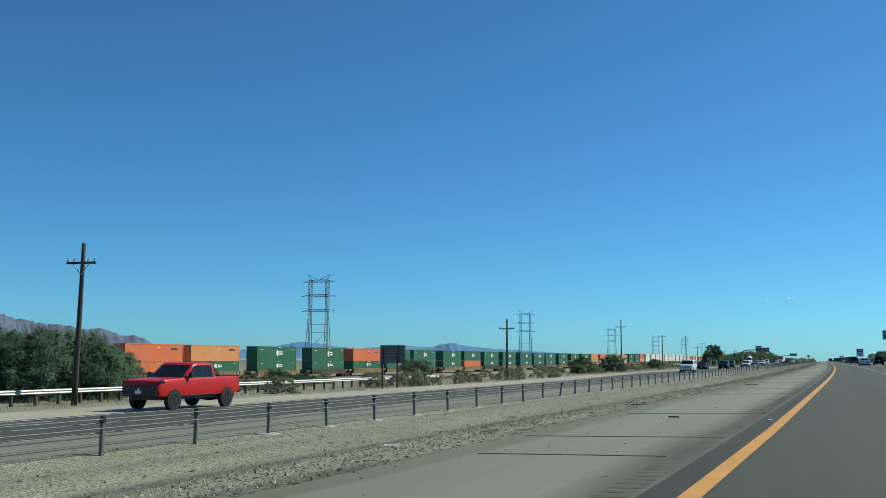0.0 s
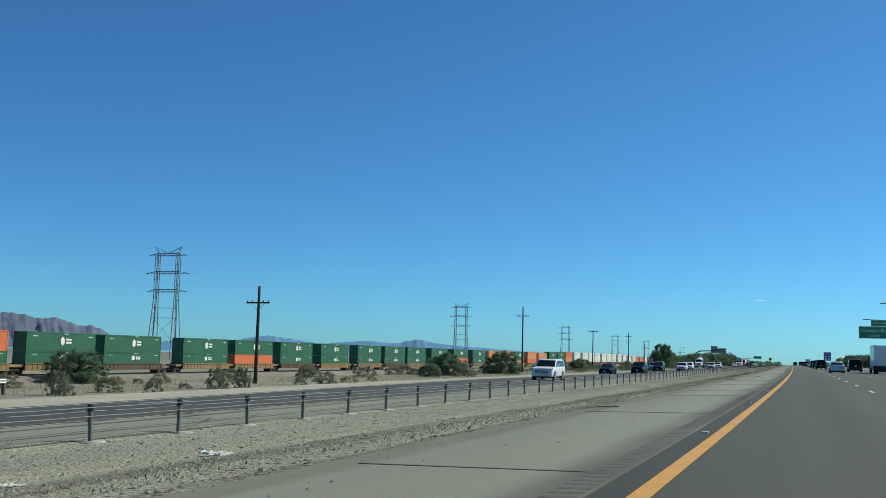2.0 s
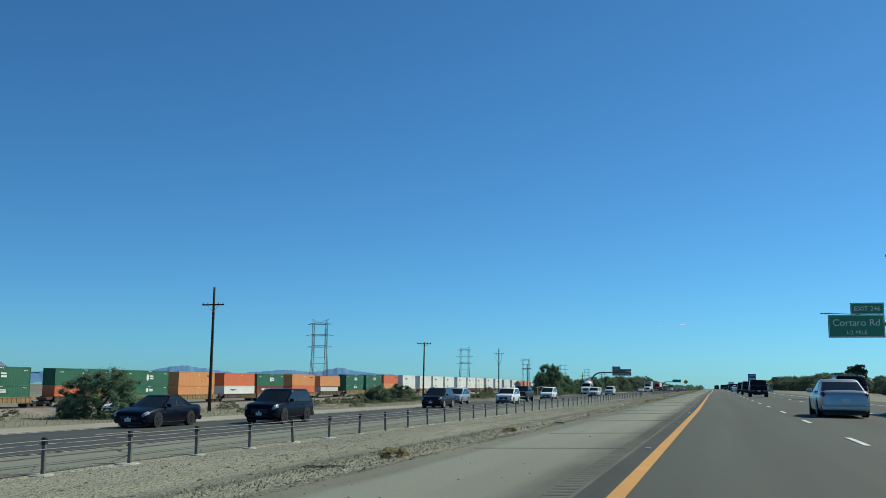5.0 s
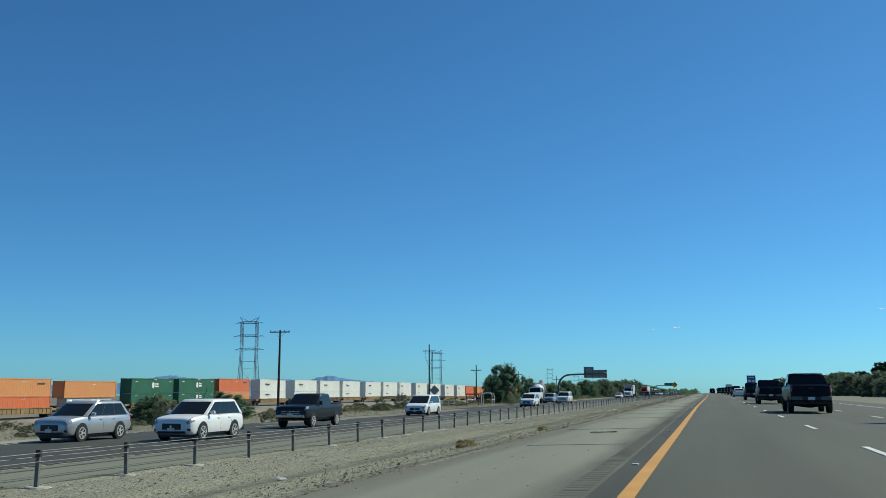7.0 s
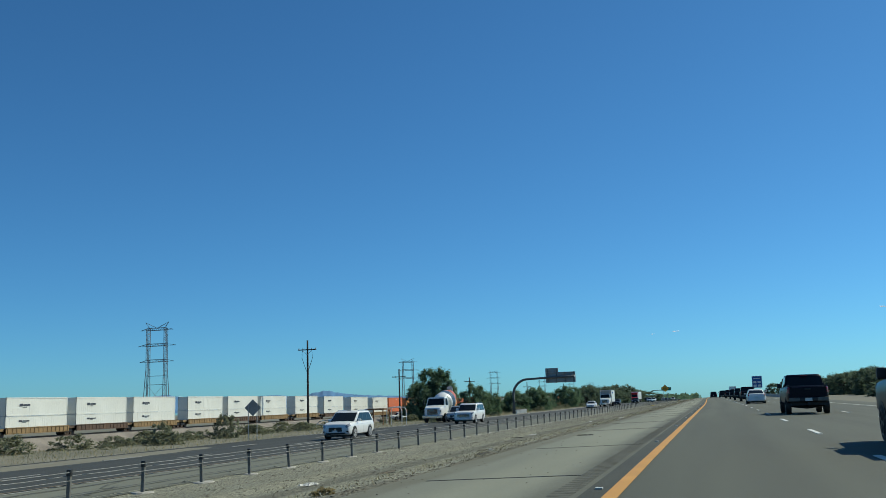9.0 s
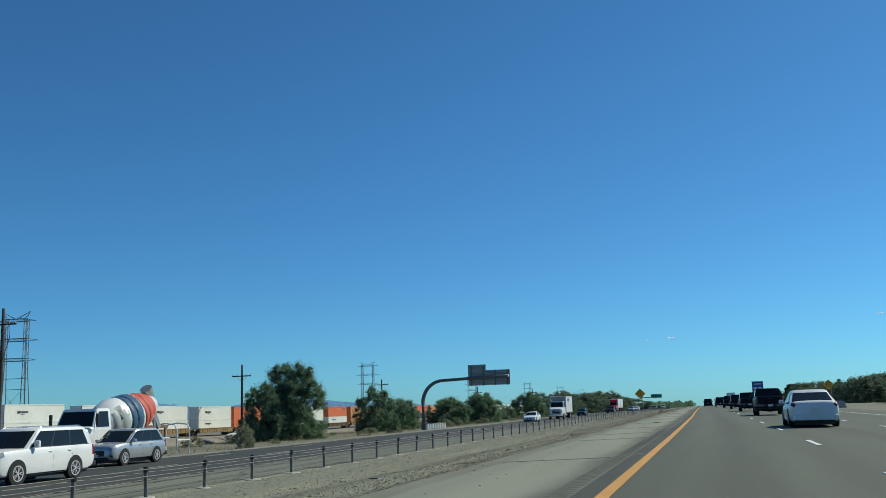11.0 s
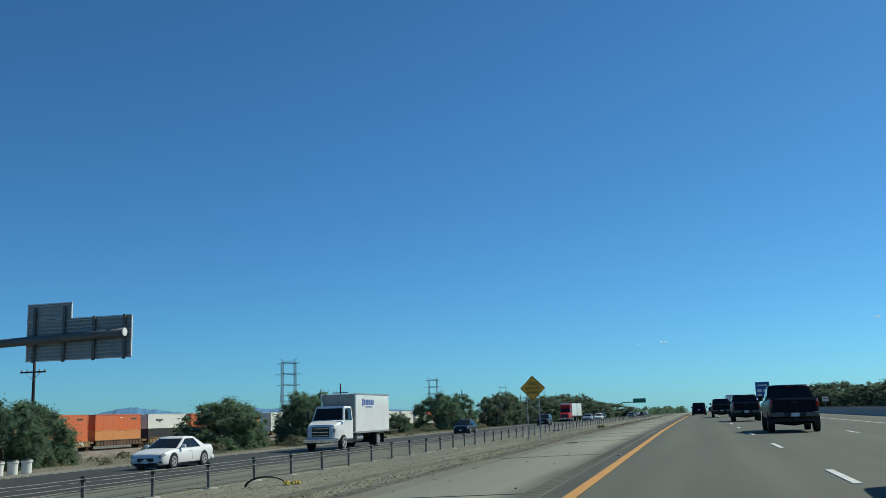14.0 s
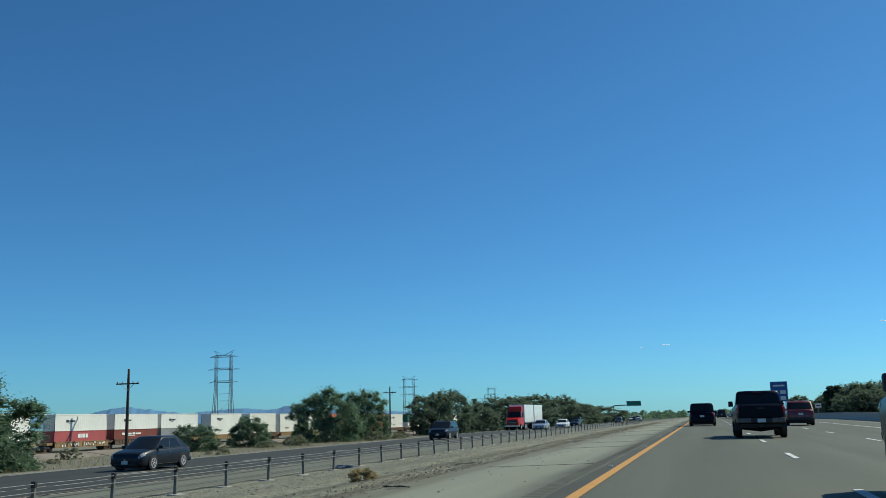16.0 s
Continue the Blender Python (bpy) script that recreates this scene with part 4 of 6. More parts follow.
# signs seen from behind beside the opposite carriageway
s = thing("roadside_sign", "large grey sign seen from behind on two brown posts", "road sign", m=pose(-39.85, 84.2, ground_z(-39.4), 0, 0, -4))
for px in (-0.82, 0.82):
    part("post", boxed(px - 0.075, px + 0.075, -0.09, 0.05, -0.3, 3.95, 0.008), M_GUARD_WOOD, s, "brown timber post")
pl = part("plate", boxed(-1.13, 1.6, 0.05, 0.08, 2.35, 4.08, 0.01), M_ARM, s)
for k in range(6):
    part("stiffener", boxed(-1.1, 1.57, 0.035, 0.052, 2.46 + 0.29 * k, 2.5 + 0.29 * k), M_SIGN_BACK, pl)
s = ground_sign("roadside_sign", "diamond warning sign seen from behind on two thin posts", -41.6, 372.4, ground_z(-41.6), (-0.42, 0.42), 3.4)
s.rotation_euler = (0, 0, radians(14))
diamond(s, 3.1, 0.82, M_SIGN_BACK, 0.07)

# a white pipe barrier beside the railway
M_PIPE = material("white painted pipe", (0.68, 0.68, 0.64), 0.6, 0, 0.2)
gate = thing("pipe_barrier", "low white bent pipe barrier standing on the desert ground", "barrier", m=pose(-52.6, 418.5, ground_z(-52.6), 0, 0, -12))
part("top_rail", tube([(-2.3, 0, -0.2), (-2.2, 0, 0.45), (-1.7, 0, 0.95), (-0.6, 0, 1.1), (0.8, 0, 1.1), (2.2, 0, 1.1)], 0.075, 8), M_PIPE, gate)
for x in (-0.6, 0.9, 2.2):
    part("post", tube([(x, 0, -0.2), (x, 0, 0.4), (x, 0, 1.08)], 0.06, 8), M_PIPE, gate)
part("lower_rail", tube([(-2.2, 0, 0.5), (0, 0, 0.52), (2.2, 0, 0.5)], 0.05, 8), M_PIPE, gate)

# blue services sign
s = ground_sign("services_sign", "tall blue roadside services sign with white panels", 24.1, 822.0, -0.3 + dip(822), (-1.6, 1.6), 10.5)
b = sign_plate(s, "panel", -2.5, 2.5, 4.6, 10.7, -0.06, M_SIGN_BLUE, -1, 0.08, M_SIGN_WHITE)
for x in (-1.1, 1.1):
    for z in (5.7, 7.5):
        part("logo_panel", boxed(x - 0.8, x + 0.8, -0.1, -0.087, z - 0.55, z + 0.55), M_SIGN_WHITE, b)
part("lettering", boxed(-1.7, 1.7, -0.1, -0.087, 9.2, 9.7), M_SIGN_WHITE, b)

# small white signs on the outer verge
for x, y in ((24.5, 640.0), (22.0, 700.0)):
    s = ground_sign("small_sign", "small white rectangular sign on a thin post", x, y, -0.2 + dip(y), (0,), 2.0)
    part("plate", boxed(-0.55, 0.55, -0.06, -0.04, 1.8, 2.6, 0.008), M_SIGN_WHITE, s)
    part("lettering", boxed(-0.4, 0.4, -0.07, -0.062, 2.15, 2.28), M_BLACK, s)

# street lamp beside the outer shoulder
r = thing("street_lamp", "tall grey steel street lamp with a single arm", "street lamp", m=pose(25.7, 304.0, -0.3))
part("pole", tube([(0, 0, 0), (0, 0, 6.0), (0, 0, 11.0)], lambda t: 0.14 - 0.06 * t, 10), M_STEEL, r, smooth=True)
part("arm", tube([(0, 0, 10.8), (-2.4, 0, 11.35), (-5.5, 0, 11.7), (-8.6, 0, 11.85)], 0.05, 8), M_STEEL, r, smooth=True)
part("luminaire", boxed(-9.9, -8.4, -0.2, 0.2, 11.76, 11.94, 0.05), M_STEEL, r)
copy_thing(r, pose(24.4, 241.0, -0.3))


# ---- guardrail beside the opposite carriageway ----
def guardrail(u, y0, y1):
    r = thing("guardrail", "galvanised steel guardrail on dark timber posts", "guardrail")
    z = ground_z(u)
    sec = ((0.0, 0.52), (0.07, 0.57), (0.0, 0.64), (0.07, 0.70), (0.0, 0.77), (-0.03, 0.77), (0.03, 0.70), (-0.03, 0.64), (0.03, 0.57), (-0.03, 0.52))
    bm = bmesh.new()
    rows = []
    y = y0
    while y <= y1:
        rows.append([bm.verts.new((road_x(max(y, 0)) + u + a, y, z + b * 1.2)) for a, b in sec])
        y += 3.8
    for a, b in zip(rows, rows[1:]):
        for k in range(len(sec)):
            bm.faces.new((a[k], a[(k + 1) % len(sec)], b[(k + 1) % len(sec)], b[k]))
    bmesh.ops.recalc_face_normals(bm, faces=bm.faces)
    part("rail", bm, M_STEEL, r)
    pm = None
    y = y0
    while y <= y1:
        if pm is None:
            pm = part("post", boxed(-0.24, -0.05, -0.08, 0.08, -0.2, 0.92, 0.01), M_GUARD_WOOD, r)
            pm.location = (road_x(max(y, 0)) + u, y, z)
            pm = pm.data
        else:
            shared("post", pm, r, pose(road_x(max(y, 0)) + u, y, z))
        y += 1.9
    return r


guardrail(-45.6, 24, 112)

# white sand barrels at the foot of the overhead sign
bm = tube([(0, 0, 0), (0, 0, 0.1), (0, 0, 0.78), (0, 0, 0.84), (0, 0, 0.93)], lambda t: 0.27 + 0.08 * t + (0.035 if 0.6 < t < 0.9 else 0), 16)
first = thing("crash_barrel", "white plastic sand barrel on the verge under the overhead sign", "barrel", "row of barrels", pose(-39.0, 488.9, ground_z(-39)))
drum = part("drum", bm, M_BARREL, first, smooth=False)
part("lid", tube([(0, 0, 0.92), (0, 0, 0.97), (0, 0, 1.0)], lambda t: 0.36 - 0.05 * t, 16), M_BLACK, first, "black lid")
for k in range(1, 8):
    copy_thing(first, pose(-39.0 + 0.05 * k, 488.9 + 1.2 * k, ground_z(-39)))


# ---- vehicles ----
def loft(rings, close=True):
    bm = bmesh.new()
    vs = [[bm.verts.new(p) for p in r] for r in rings]
    n = len(rings[0])
    for a, b in zip(vs, vs[1:]):
        for k in range(n):
            bm.faces.new((a[k], a[(k + 1) % n], b[(k + 1) % n], b[k]))
    if close:
        bm.faces.new(vs[0][::-1])
        bm.faces.new(vs[-1])
    bmesh.ops.recalc_face_normals(bm, faces=bm.faces)
    return bm


def body_ring(y, w, z0, z1, r=0.09):
    """One cross-section of a lorry bonnet."""
    zm = z0 + (z1 - z0) * 0.55
    half = [(w * 0.78, z0), (w * 0.93, z0 + r * 0.4), (w * 0.985, z0 + r * 1.4), (w, zm), (w * 0.99, zm + (z1 - zm) * 0.4), (w * 0.965, z1 - r * 0.9), (w * 0.925, z1 - r * 0.3), (w * 0.85, z1), (w * 0.45, z1 + 0.025)]
    return [(x, y, z) for x, z in half] + [(-x, y, z) for x, z in reversed(half)]


# Side lines run from the nose (0) to the tail (1) as a share of the length.
# size: length, width, height, wheelbase, wheel radius, front overhang, clearance; cabin: foot and top of the windscreen, top and foot of the rear
SPEC = {}
SPEC["pickup"] = dict(size=(5.6, 1.98, 1.93, 3.55, 0.40, 0.98, 0.50), cabin=(0.255, 0.385, 0.665, 0.70), belt=1.30,
                    top=((0, 0.98), (0.006, 1.14), (0.02, 1.21), (0.08, 1.26), (0.25, 1.31), (0.65, 1.33), (0.67, 1.34), (0.985, 1.35), (1, 1.28)), bottom=((0, 0.66), (0.02, 0.56), (0.07, 0.52), (0.93, 0.54), (1, 0.66)))
SPEC["suv"] = dict(size=(4.72, 1.90, 1.72, 2.75, 0.375, 0.92, 0.24), cabin=(0.215, 0.40, 0.865, 0.985), belt=1.10,
                    top=((0, 0.70), (0.006, 0.84), (0.02, 0.93), (0.06, 1.0), (0.14, 1.05), (0.22, 1.09), (0.6, 1.11), (0.93, 1.13), (0.985, 1.08), (1, 0.98)), bottom=((0, 0.42), (0.015, 0.31), (0.06, 0.25), (0.9, 0.26), (0.97, 0.36), (1, 0.5)))
SPEC["wagon"] = dict(size=(5.3, 2.03, 1.90, 3.05, 0.405, 0.95, 0.30), cabin=(0.235, 0.37, 0.915, 0.985), belt=1.24,
                    top=((0, 0.84), (0.006, 1.0), (0.02, 1.09), (0.06, 1.15), (0.14, 1.19), (0.24, 1.22), (0.6, 1.25), (0.95, 1.26), (0.988, 1.2), (1, 1.1)), bottom=((0, 0.46), (0.015, 0.36), (0.06, 0.30), (0.9, 0.31), (0.97, 0.4), (1, 0.52)))
SPEC["sedan"] = dict(size=(4.86, 1.84, 1.45, 2.82, 0.34, 0.95, 0.17), cabin=(0.245, 0.43, 0.685, 0.875), belt=0.94,
                    top=((0, 0.50), (0.006, 0.62), (0.02, 0.70), (0.06, 0.77), (0.15, 0.85), (0.25, 0.92), (0.6, 0.95), (0.86, 1.0), (0.965, 1.01), (0.988, 0.95), (1, 0.84)), bottom=((0, 0.28), (0.015, 0.2), (0.06, 0.17), (0.9, 0.19), (0.97, 0.3), (1, 0.42)))
SPEC["hatch"] = dict(size=(4.3, 1.80, 1.52, 2.62, 0.335, 0.88, 0.18), cabin=(0.20, 0.40, 0.80, 0.97), belt=0.97,
                    top=((0, 0.54), (0.006, 0.66), (0.02, 0.76), (0.06, 0.83), (0.14, 0.9), (0.22, 0.96), (0.6, 0.99), (0.93, 1.02), (0.985, 0.96), (1, 0.86)), bottom=((0, 0.3), (0.015, 0.22), (0.06, 0.18), (0.9, 0.2), (0.97, 0.3), (1, 0.42)))
SPEC["minivan"] = dict(size=(5.1, 1.98, 1.76, 3.03, 0.36, 0.95, 0.19), cabin=(0.165, 0.37, 0.91, 0.985), belt=1.06,
                    top=((0, 0.6), (0.006, 0.74), (0.02, 0.84), (0.06, 0.92), (0.13, 1.0), (0.2, 1.06), (0.6, 1.09), (0.94, 1.1), (0.987, 1.05), (1, 0.95)), bottom=((0, 0.32), (0.015, 0.24), (0.06, 0.19), (0.9, 0.21), (0.97, 0.32), (1, 0.44)))
PLAN = ((0, 0.70), (0.004, 0.79), (0.012, 0.86), (0.03, 0.92), (0.07, 0.965), (0.14, 0.99), (0.3, 1.0), (0.82, 1.0), (0.93, 0.975), (0.975, 0.935), (0.992, 0.89), (1, 0.84))
HALF = ((0.70, 0.0), (0.87, 0.02), (0.95, 0.09), (0.985, 0.22), (0.995, 0.45), (1.0, 0.64), (0.985, 0.76), (0.955, 0.88), (0.90, 0.955), (0.72, 0.99), (0.36, 1.015))
HALF_BOXY = ((0.76, 0.0), (0.91, 0.015), (0.965, 0.07), (0.99, 0.2), (1.0, 0.42), (1.0, 0.66), (0.995, 0.80), (0.98, 0.905), (0.95, 0.965), (0.80, 0.992), (0.4, 1.01))
STATIONS = (0, 0.004, 0.012, 0.025, 0.045, 0.075, 0.11, 0.15, 0.2, 0.26, 0.33, 0.42, 0.52, 0.6, 0.68, 0.76, 0.84, 0.9, 0.94, 0.965, 0.982, 0.992, 1.0)
M_DARK_RIM = material("dark grey alloy", (0.028, 0.028, 0.030), 0.4, 0.2, 0.1)
_rims = {}


def curve(table, f):
    return float(np.interp(f, [q[0] for q in table], [q[1] for q in table]))


def sheet(rows, thick=0.02):
    """A curved plate over a grid of points."""
    bm = bmesh.new()
    g = [[bm.verts.new(p) for p in r] for r in rows]
    for a, b in zip(g, g[1:]):
        for k in range(len(a) - 1):
            bm.faces.new((a[k], a[k + 1], b[k + 1], b[k]))
    bmesh.ops.recalc_face_normals(bm, faces=bm.faces)
    bmesh.ops.solidify(bm, geom=bm.faces[:], thickness=thick)
    return bm


def rim_mesh(r):
    """An alloy rim with five split spokes, its axle along x."""
    key = round(r, 3)
    if key not in _rims:
        bm = bmesh.new()
        n = 24
        for (ra, xa), (rb_, xb) in (((0.66 * r, -0.02), (0.66 * r, 0.015)), ((0.66 * r, 0.015), (0.58 * r, 0.012)), ((0.58 * r, 0.012), (0.56 * r, -0.03))):
            p = [[bm.verts.new((x, math.cos(2 * math.pi * k / n) * q, math.sin(2 * math.pi * k / n) * q)) for k in range(n)] for q, x in ((ra, xa), (rb_, xb))]
            for k in range(n):
                bm.faces.new((p[0][k], p[0][(k + 1) % n], p[1][(k + 1) % n], p[1][k]))
        for k in range(5):
            for d in (-0.2, 0.2):
                a = 2 * math.pi * k / 5
                bar(bm, (0.0, math.cos(a) * 0.1 * r, math.sin(a) * 0.1 * r), (0.004, math.cos(a + d) * 0.6 * r, math.sin(a + d) * 0.6 * r), 0.05 * r, 4, 0.035 * r)
        bar(bm, (-0.02, 0, 0), (0.015, 0, 0), 0.15 * r, 10, 0.12 * r)
        bmesh.ops.recalc_face_normals(bm, faces=bm.faces)
        me = bpy.data.meshes.new("rim")
        bm.to_mesh(me)
        bm.free()
        me.materials.append(M_RIM)
        _rims[key] = me
    return _rims[key]


def car(kind, colour, label, category, m, roof_rails=False, black_rims=False):
    spec = SPEC[kind]
    L, W, H, base, wr, over, cl = spec["size"]
    f1, f2, f3, f4 = spec["cabin"]
    belt = spec["belt"]
    r = thing({"pickup": "pickup_truck", "suv": "suv", "wagon": "suv", "sedan": "sedan", "hatch": "hatchback", "minivan": "minivan"}[kind], label, category, "vehicles on the motorway", m)
    w = W / 2
    nose, tail_ = L / 2, -L / 2

    def at(f):
        return nose - f * L

    half = HALF_BOXY if kind in ("pickup", "wagon") else HALF

    def skin(f, v, side, out=0.0):
        """A point of the body's side: v runs over the cross-section from sill to bonnet."""
        i = min(int(v), len(half) - 2)
        q = v - i
        hx = half[i][0] * (1 - q) + half[i + 1][0] * q
        hz = half[i][1] * (1 - q) + half[i + 1][1] * q
        z0, z1 = curve(spec["bottom"], f), curve(spec["top"], f)
        end = 1 if f < 0.5 else -1
        return (side * ((curve(PLAN, f) if kind != "pickup" or f > 0.5 else 1 - 0.45 * (1 - curve(PLAN, f))) * w * hx + out), at(f) + end * out * (1.0 if f < 0.1 or f > 0.9 else 0), z0 + (z1 - z0) * hz + (out * 0.6 if v > 7.5 else 0))
    n = len(HALF)
    rings = [[skin(f, v, 1) for v in range(n)] + [skin(f, v, -1) for v in reversed(range(n))] for f in STATIONS]
    bodyp = part("body", loft(rings), colour, r, smooth=True)
    bodyp.data.set_sharp_from_angle(angle=radians(35))
    if kind == "pickup":
        part("bed_liner", boxed(-w + 0.12, w - 0.12, tail_ + 0.12, at(f4) - 0.06, 1.1, 1.374), M_BLACK, r)
    # the cabin: a tapering, round-cornered shell
    bw, tw = w * 0.925, w * (0.73 if kind in ("sedan", "hatch") else 0.83)
    zb, zt = belt - 0.04, H - 0.075

    def edge(h):
        """Half-width, front and rear of the cabin at height h (0 belt, 1 eaves)."""
        return bw + (tw - bw) * h ** 1.15, at(f1) + (at(f2) - at(f1)) * h, at(f4) + (at(f3) - at(f4)) * h

    def fore(x, yf):
        return yf - 0.2 * abs(x) ** 3.2

    def aft(x, yr):
        return yr + 0.13 * abs(x) ** 4
    rings = []
    xs = (-1, -0.93, -0.75, -0.45, 0, 0.45, 0.75, 0.93, 1)
    for h, inset, z in ((0, 0, zb), (0.35, 0, 0), (0.7, 0, 0), (0.94, 0, 0), (1, 0.025, zt + 0.03), (1, 0.085, zt + 0.06), (1, 0.26, zt + 0.075)):
        cw, yf, yr = edge(h)
        z = z or zb + (zt - zb) * h
        cw -= inset
        ring = [(cw * x, fore(x, yf - inset * 1.3), z) for x in xs]
        ya, yz = fore(1, yf - inset * 1.3), aft(1, yr + inset * 1.1)
        ring += [(cw, ya + (yz - ya) * q, z) for q in (0.25, 0.5, 0.75)]
        ring += [(cw * x, aft(x, yr + inset * 1.1), z) for x in reversed(xs)]
        ring += [(-cw, yz + (ya - yz) * q, z) for q in (0.25, 0.5, 0.75)]
        rings.append(ring)
    cab = part("cabin", loft(rings), colour, r, smooth=True)
    cab.data.set_sharp_from_angle(angle=radians(50))

    def flank(side, q, h, out=0.012):
        cw, yf, yr = edge(h)
        ya, yz = fore(1, yf), aft(1, yr)
        return (side * (cw + out), ya + (yz - ya) * q, zb + (zt - zb) * h)
    cuts = {"pickup": (0.07, 0.50, 0.93), "sedan": (0.05, 0.45, 0.80), "hatch": (0.05, 0.44, 0.80)}.get(kind, (0.04, 0.35, 0.65, 0.95))
    for side in (-1, 1):
        for a, b in zip(cuts, cuts[1:]):
            b -= 0.02
            rows = [[flank(side, a + (b - a) * q, 0.07 + 0.85 * k / 3) for q in (0, 0.5, 1)] for k in range(4)]
            part("side_window", sheet(rows), M_GLASS, cab)
            if b < cuts[-1] - 0.05:
                part("door_pillar", sheet([[flank(side, q, h, 0.01) for q in (b - 0.004, b + 0.024)] for h in (0.1, 0.5, 0.9)]), M_BLACK, cab)
        part("window_trim", sheet([[flank(side, cuts[0] + (cuts[-1] - cuts[0]) * q, h, 0.014) for q in (0, 0.5, 1)] for h in (0.055, 0.095)]), M_BLACK if colour is not P_PLUM else M_CHROME, cab)
        for yd in [flank(side, q + 0.005, 0.1)[1] for q in cuts[1:-1]]:
            fd = (nose - yd) / L
            part("door_gap", sheet([[skin(fd - 0.0012, v, side, 0.003), skin(fd + 0.0012, v, side, 0.003)] for v in (1.5, 3, 5, 7.4)], 0.004), M_BLACK, r)
            part("door_handle", boxed(side * (w * 0.99) - 0.03, side * (w * 0.99) + 0.03, yd + 0.08, yd + 0.26, belt - 0.19, belt - 0.155, 0.01), M_CHROME if colour in (P_PLUM, P_NAVY) else colour, r)
    for front, nm in ((True, "windscreen"), (False, "rear_window")):
        rows = []
        lo, hi = (0.04, 0.93) if front else (0.18, 0.9)
        for k in range(5):
            h = lo + (hi - lo) * k / 4
            cw, yf, yr = edge(h)
            rows.append([(cw * x, (fore(x, yf) + 0.014) if front else (aft(x, yr) - 0.014), zb + (zt - zb) * h + 0.006) for x in (-0.91, -0.7, -0.35, 0, 0.35, 0.7, 0.91)])
        part(nm, sheet(rows), M_GLASS, cab)
    # wheels
    ax = (nose - over, nose - over - base)
    lift = 0.03
    for sx in (-1, 1):
        for yw in ax:
            part("wheel_arch", disc(0.2, wr + 0.028, 28), M_BLACK, r).location = (sx * (w - 0.098), yw, wr + lift)
            ty = part("tyre", disc(0.25, wr, 28, 0.03), M_TYRE, r)
            ty.location = (sx * (w - 0.115), yw, wr)
            rim = shared("rim", rim_mesh(wr), ty, pose(sx * 0.125, 0, 0, 0, 0, 0 if sx > 0 else 180))
            if black_rims or colour in (P_BLACK,):
                rim.data = rim.data.copy()
                rim.data.materials[0] = M_DARK_RIM
        part("sill_trim", sheet([[skin(f, v, sx, 0.006) for f in (0.27, 0.45, 0.6, (over + base) / L - 0.1)] for v in (0.4, 1.2, 2.0)], 0.01), M_BLACK, r)
    # front: grille, bumper, lamps that wrap round the corner
    tall = kind in ("pickup", "wagon")
    zg1 = curve(spec["top"], 0.004) - 0.06
    zg0 = zg1 - (0.36 if kind == "pickup" else 0.25 if kind in ("suv", "wagon") else 0.16)
    gw = 0.84 if colour is P_RED else 0.60 if tall else 0.46
    part("grille", boxed(-w * gw, w * gw, nose - 0.08, nose + 0.025, zg0, zg1, 0.03), M_BLACK, r)
    for k in range(3):
        zz = zg0 + (zg1 - zg0) * (k + 0.7) / 3.6
        part("grille_bar", boxed(-w * gw * 0.95, w * gw * 0.95, nose + 0.02, nose + 0.034, zz - 0.011, zz + 0.011), M_CHROME if kind in ("pickup", "wagon") and colour is not P_RED else M_CAP, r)
    zb0 = curve(spec["bottom"], 0.004)
    part("lower_grille", boxed(-w * 0.66, w * 0.66, nose - 0.1, nose + 0.03, zb0 - 0.02, min(zg0 - 0.06, zb0 + 0.2), 0.03), M_BLACK, r)
    part("badge", disc(0.03, 0.05, 12), M_CHROME, r).matrix_basis = pose(0, nose + 0.035, (zg0 + zg1) / 2, 0, 0, 90)
    part("front_lip", boxed(-w * 0.7, w * 0.7, nose - 0.12, nose + 0.035, zb0 - 0.06, zb0 - 0.02, 0.015), M_CAP, r)
    part("front_plate", boxed(-0.155, 0.155, nose + 0.028, nose + 0.075, zb0 + 0.03, zb0 + 0.17, 0.004), M_PLATE, r)
    if tall:
        part("front_bumper", boxed(-w * 0.86, w * 0.86, nose - 0.14, nose + 0.07, zb0 - 0.06, zb0 + 0.13, 0.04), M_BLACK if colour is P_RED else colour if colour is P_WHITE else M_CHROME, r)
    bumper = part("rear_bumper", boxed(-w * 0.9, w * 0.9, tail_ - 0.1, tail_ + 0.14, cl + 0.1, cl + 0.3, 0.05), M_BLACK if kind in ("suv", "wagon", "pickup") else colour, r)
    if kind == "pickup":
        for sx in (-1, 1):
            part("bumper_end", boxed(sx * w * 0.66 - w * 0.25, sx * w * 0.66 + w * 0.25, tail_ - 0.13, tail_ - 0.06, cl + 0.12, cl + 0.3, 0.03), M_POST, bumper, "dull chrome bumper corner")
            part("bed_rail", boxed(sx * w * 0.88 - 0.05, sx * w * 0.88 + 0.05, tail_ + 0.08, at(f4) - 0.05, 1.335, 1.385, 0.015), M_BLACK, r)
        part("axle", tube([(-w + 0.2, nose - over - base, wr), (0, nose - over - base, wr), (w - 0.2, nose - over - base, wr)], lambda t: 0.06 + 0.10 * math.exp(-((t - 0.5) * 12) ** 2), 8), M_BLACK, r)
        part("hitch", boxed(-0.06, 0.06, tail_ - 0.16, tail_ + 0.3, cl - 0.06, cl + 0.06, 0.01), M_BLACK, bumper)
        part("third_lamp", boxed(-0.16, 0.16, at(f4) - 0.02, at(f4) + 0.06, H - 0.09, H - 0.055, 0.008), M_TAIL, cab)
        part("tailgate_handle", boxed(-0.14, 0.14, tail_ - 0.022, tail_ - 0.008, 1.16, 1.22, 0.01), M_CAP, r)
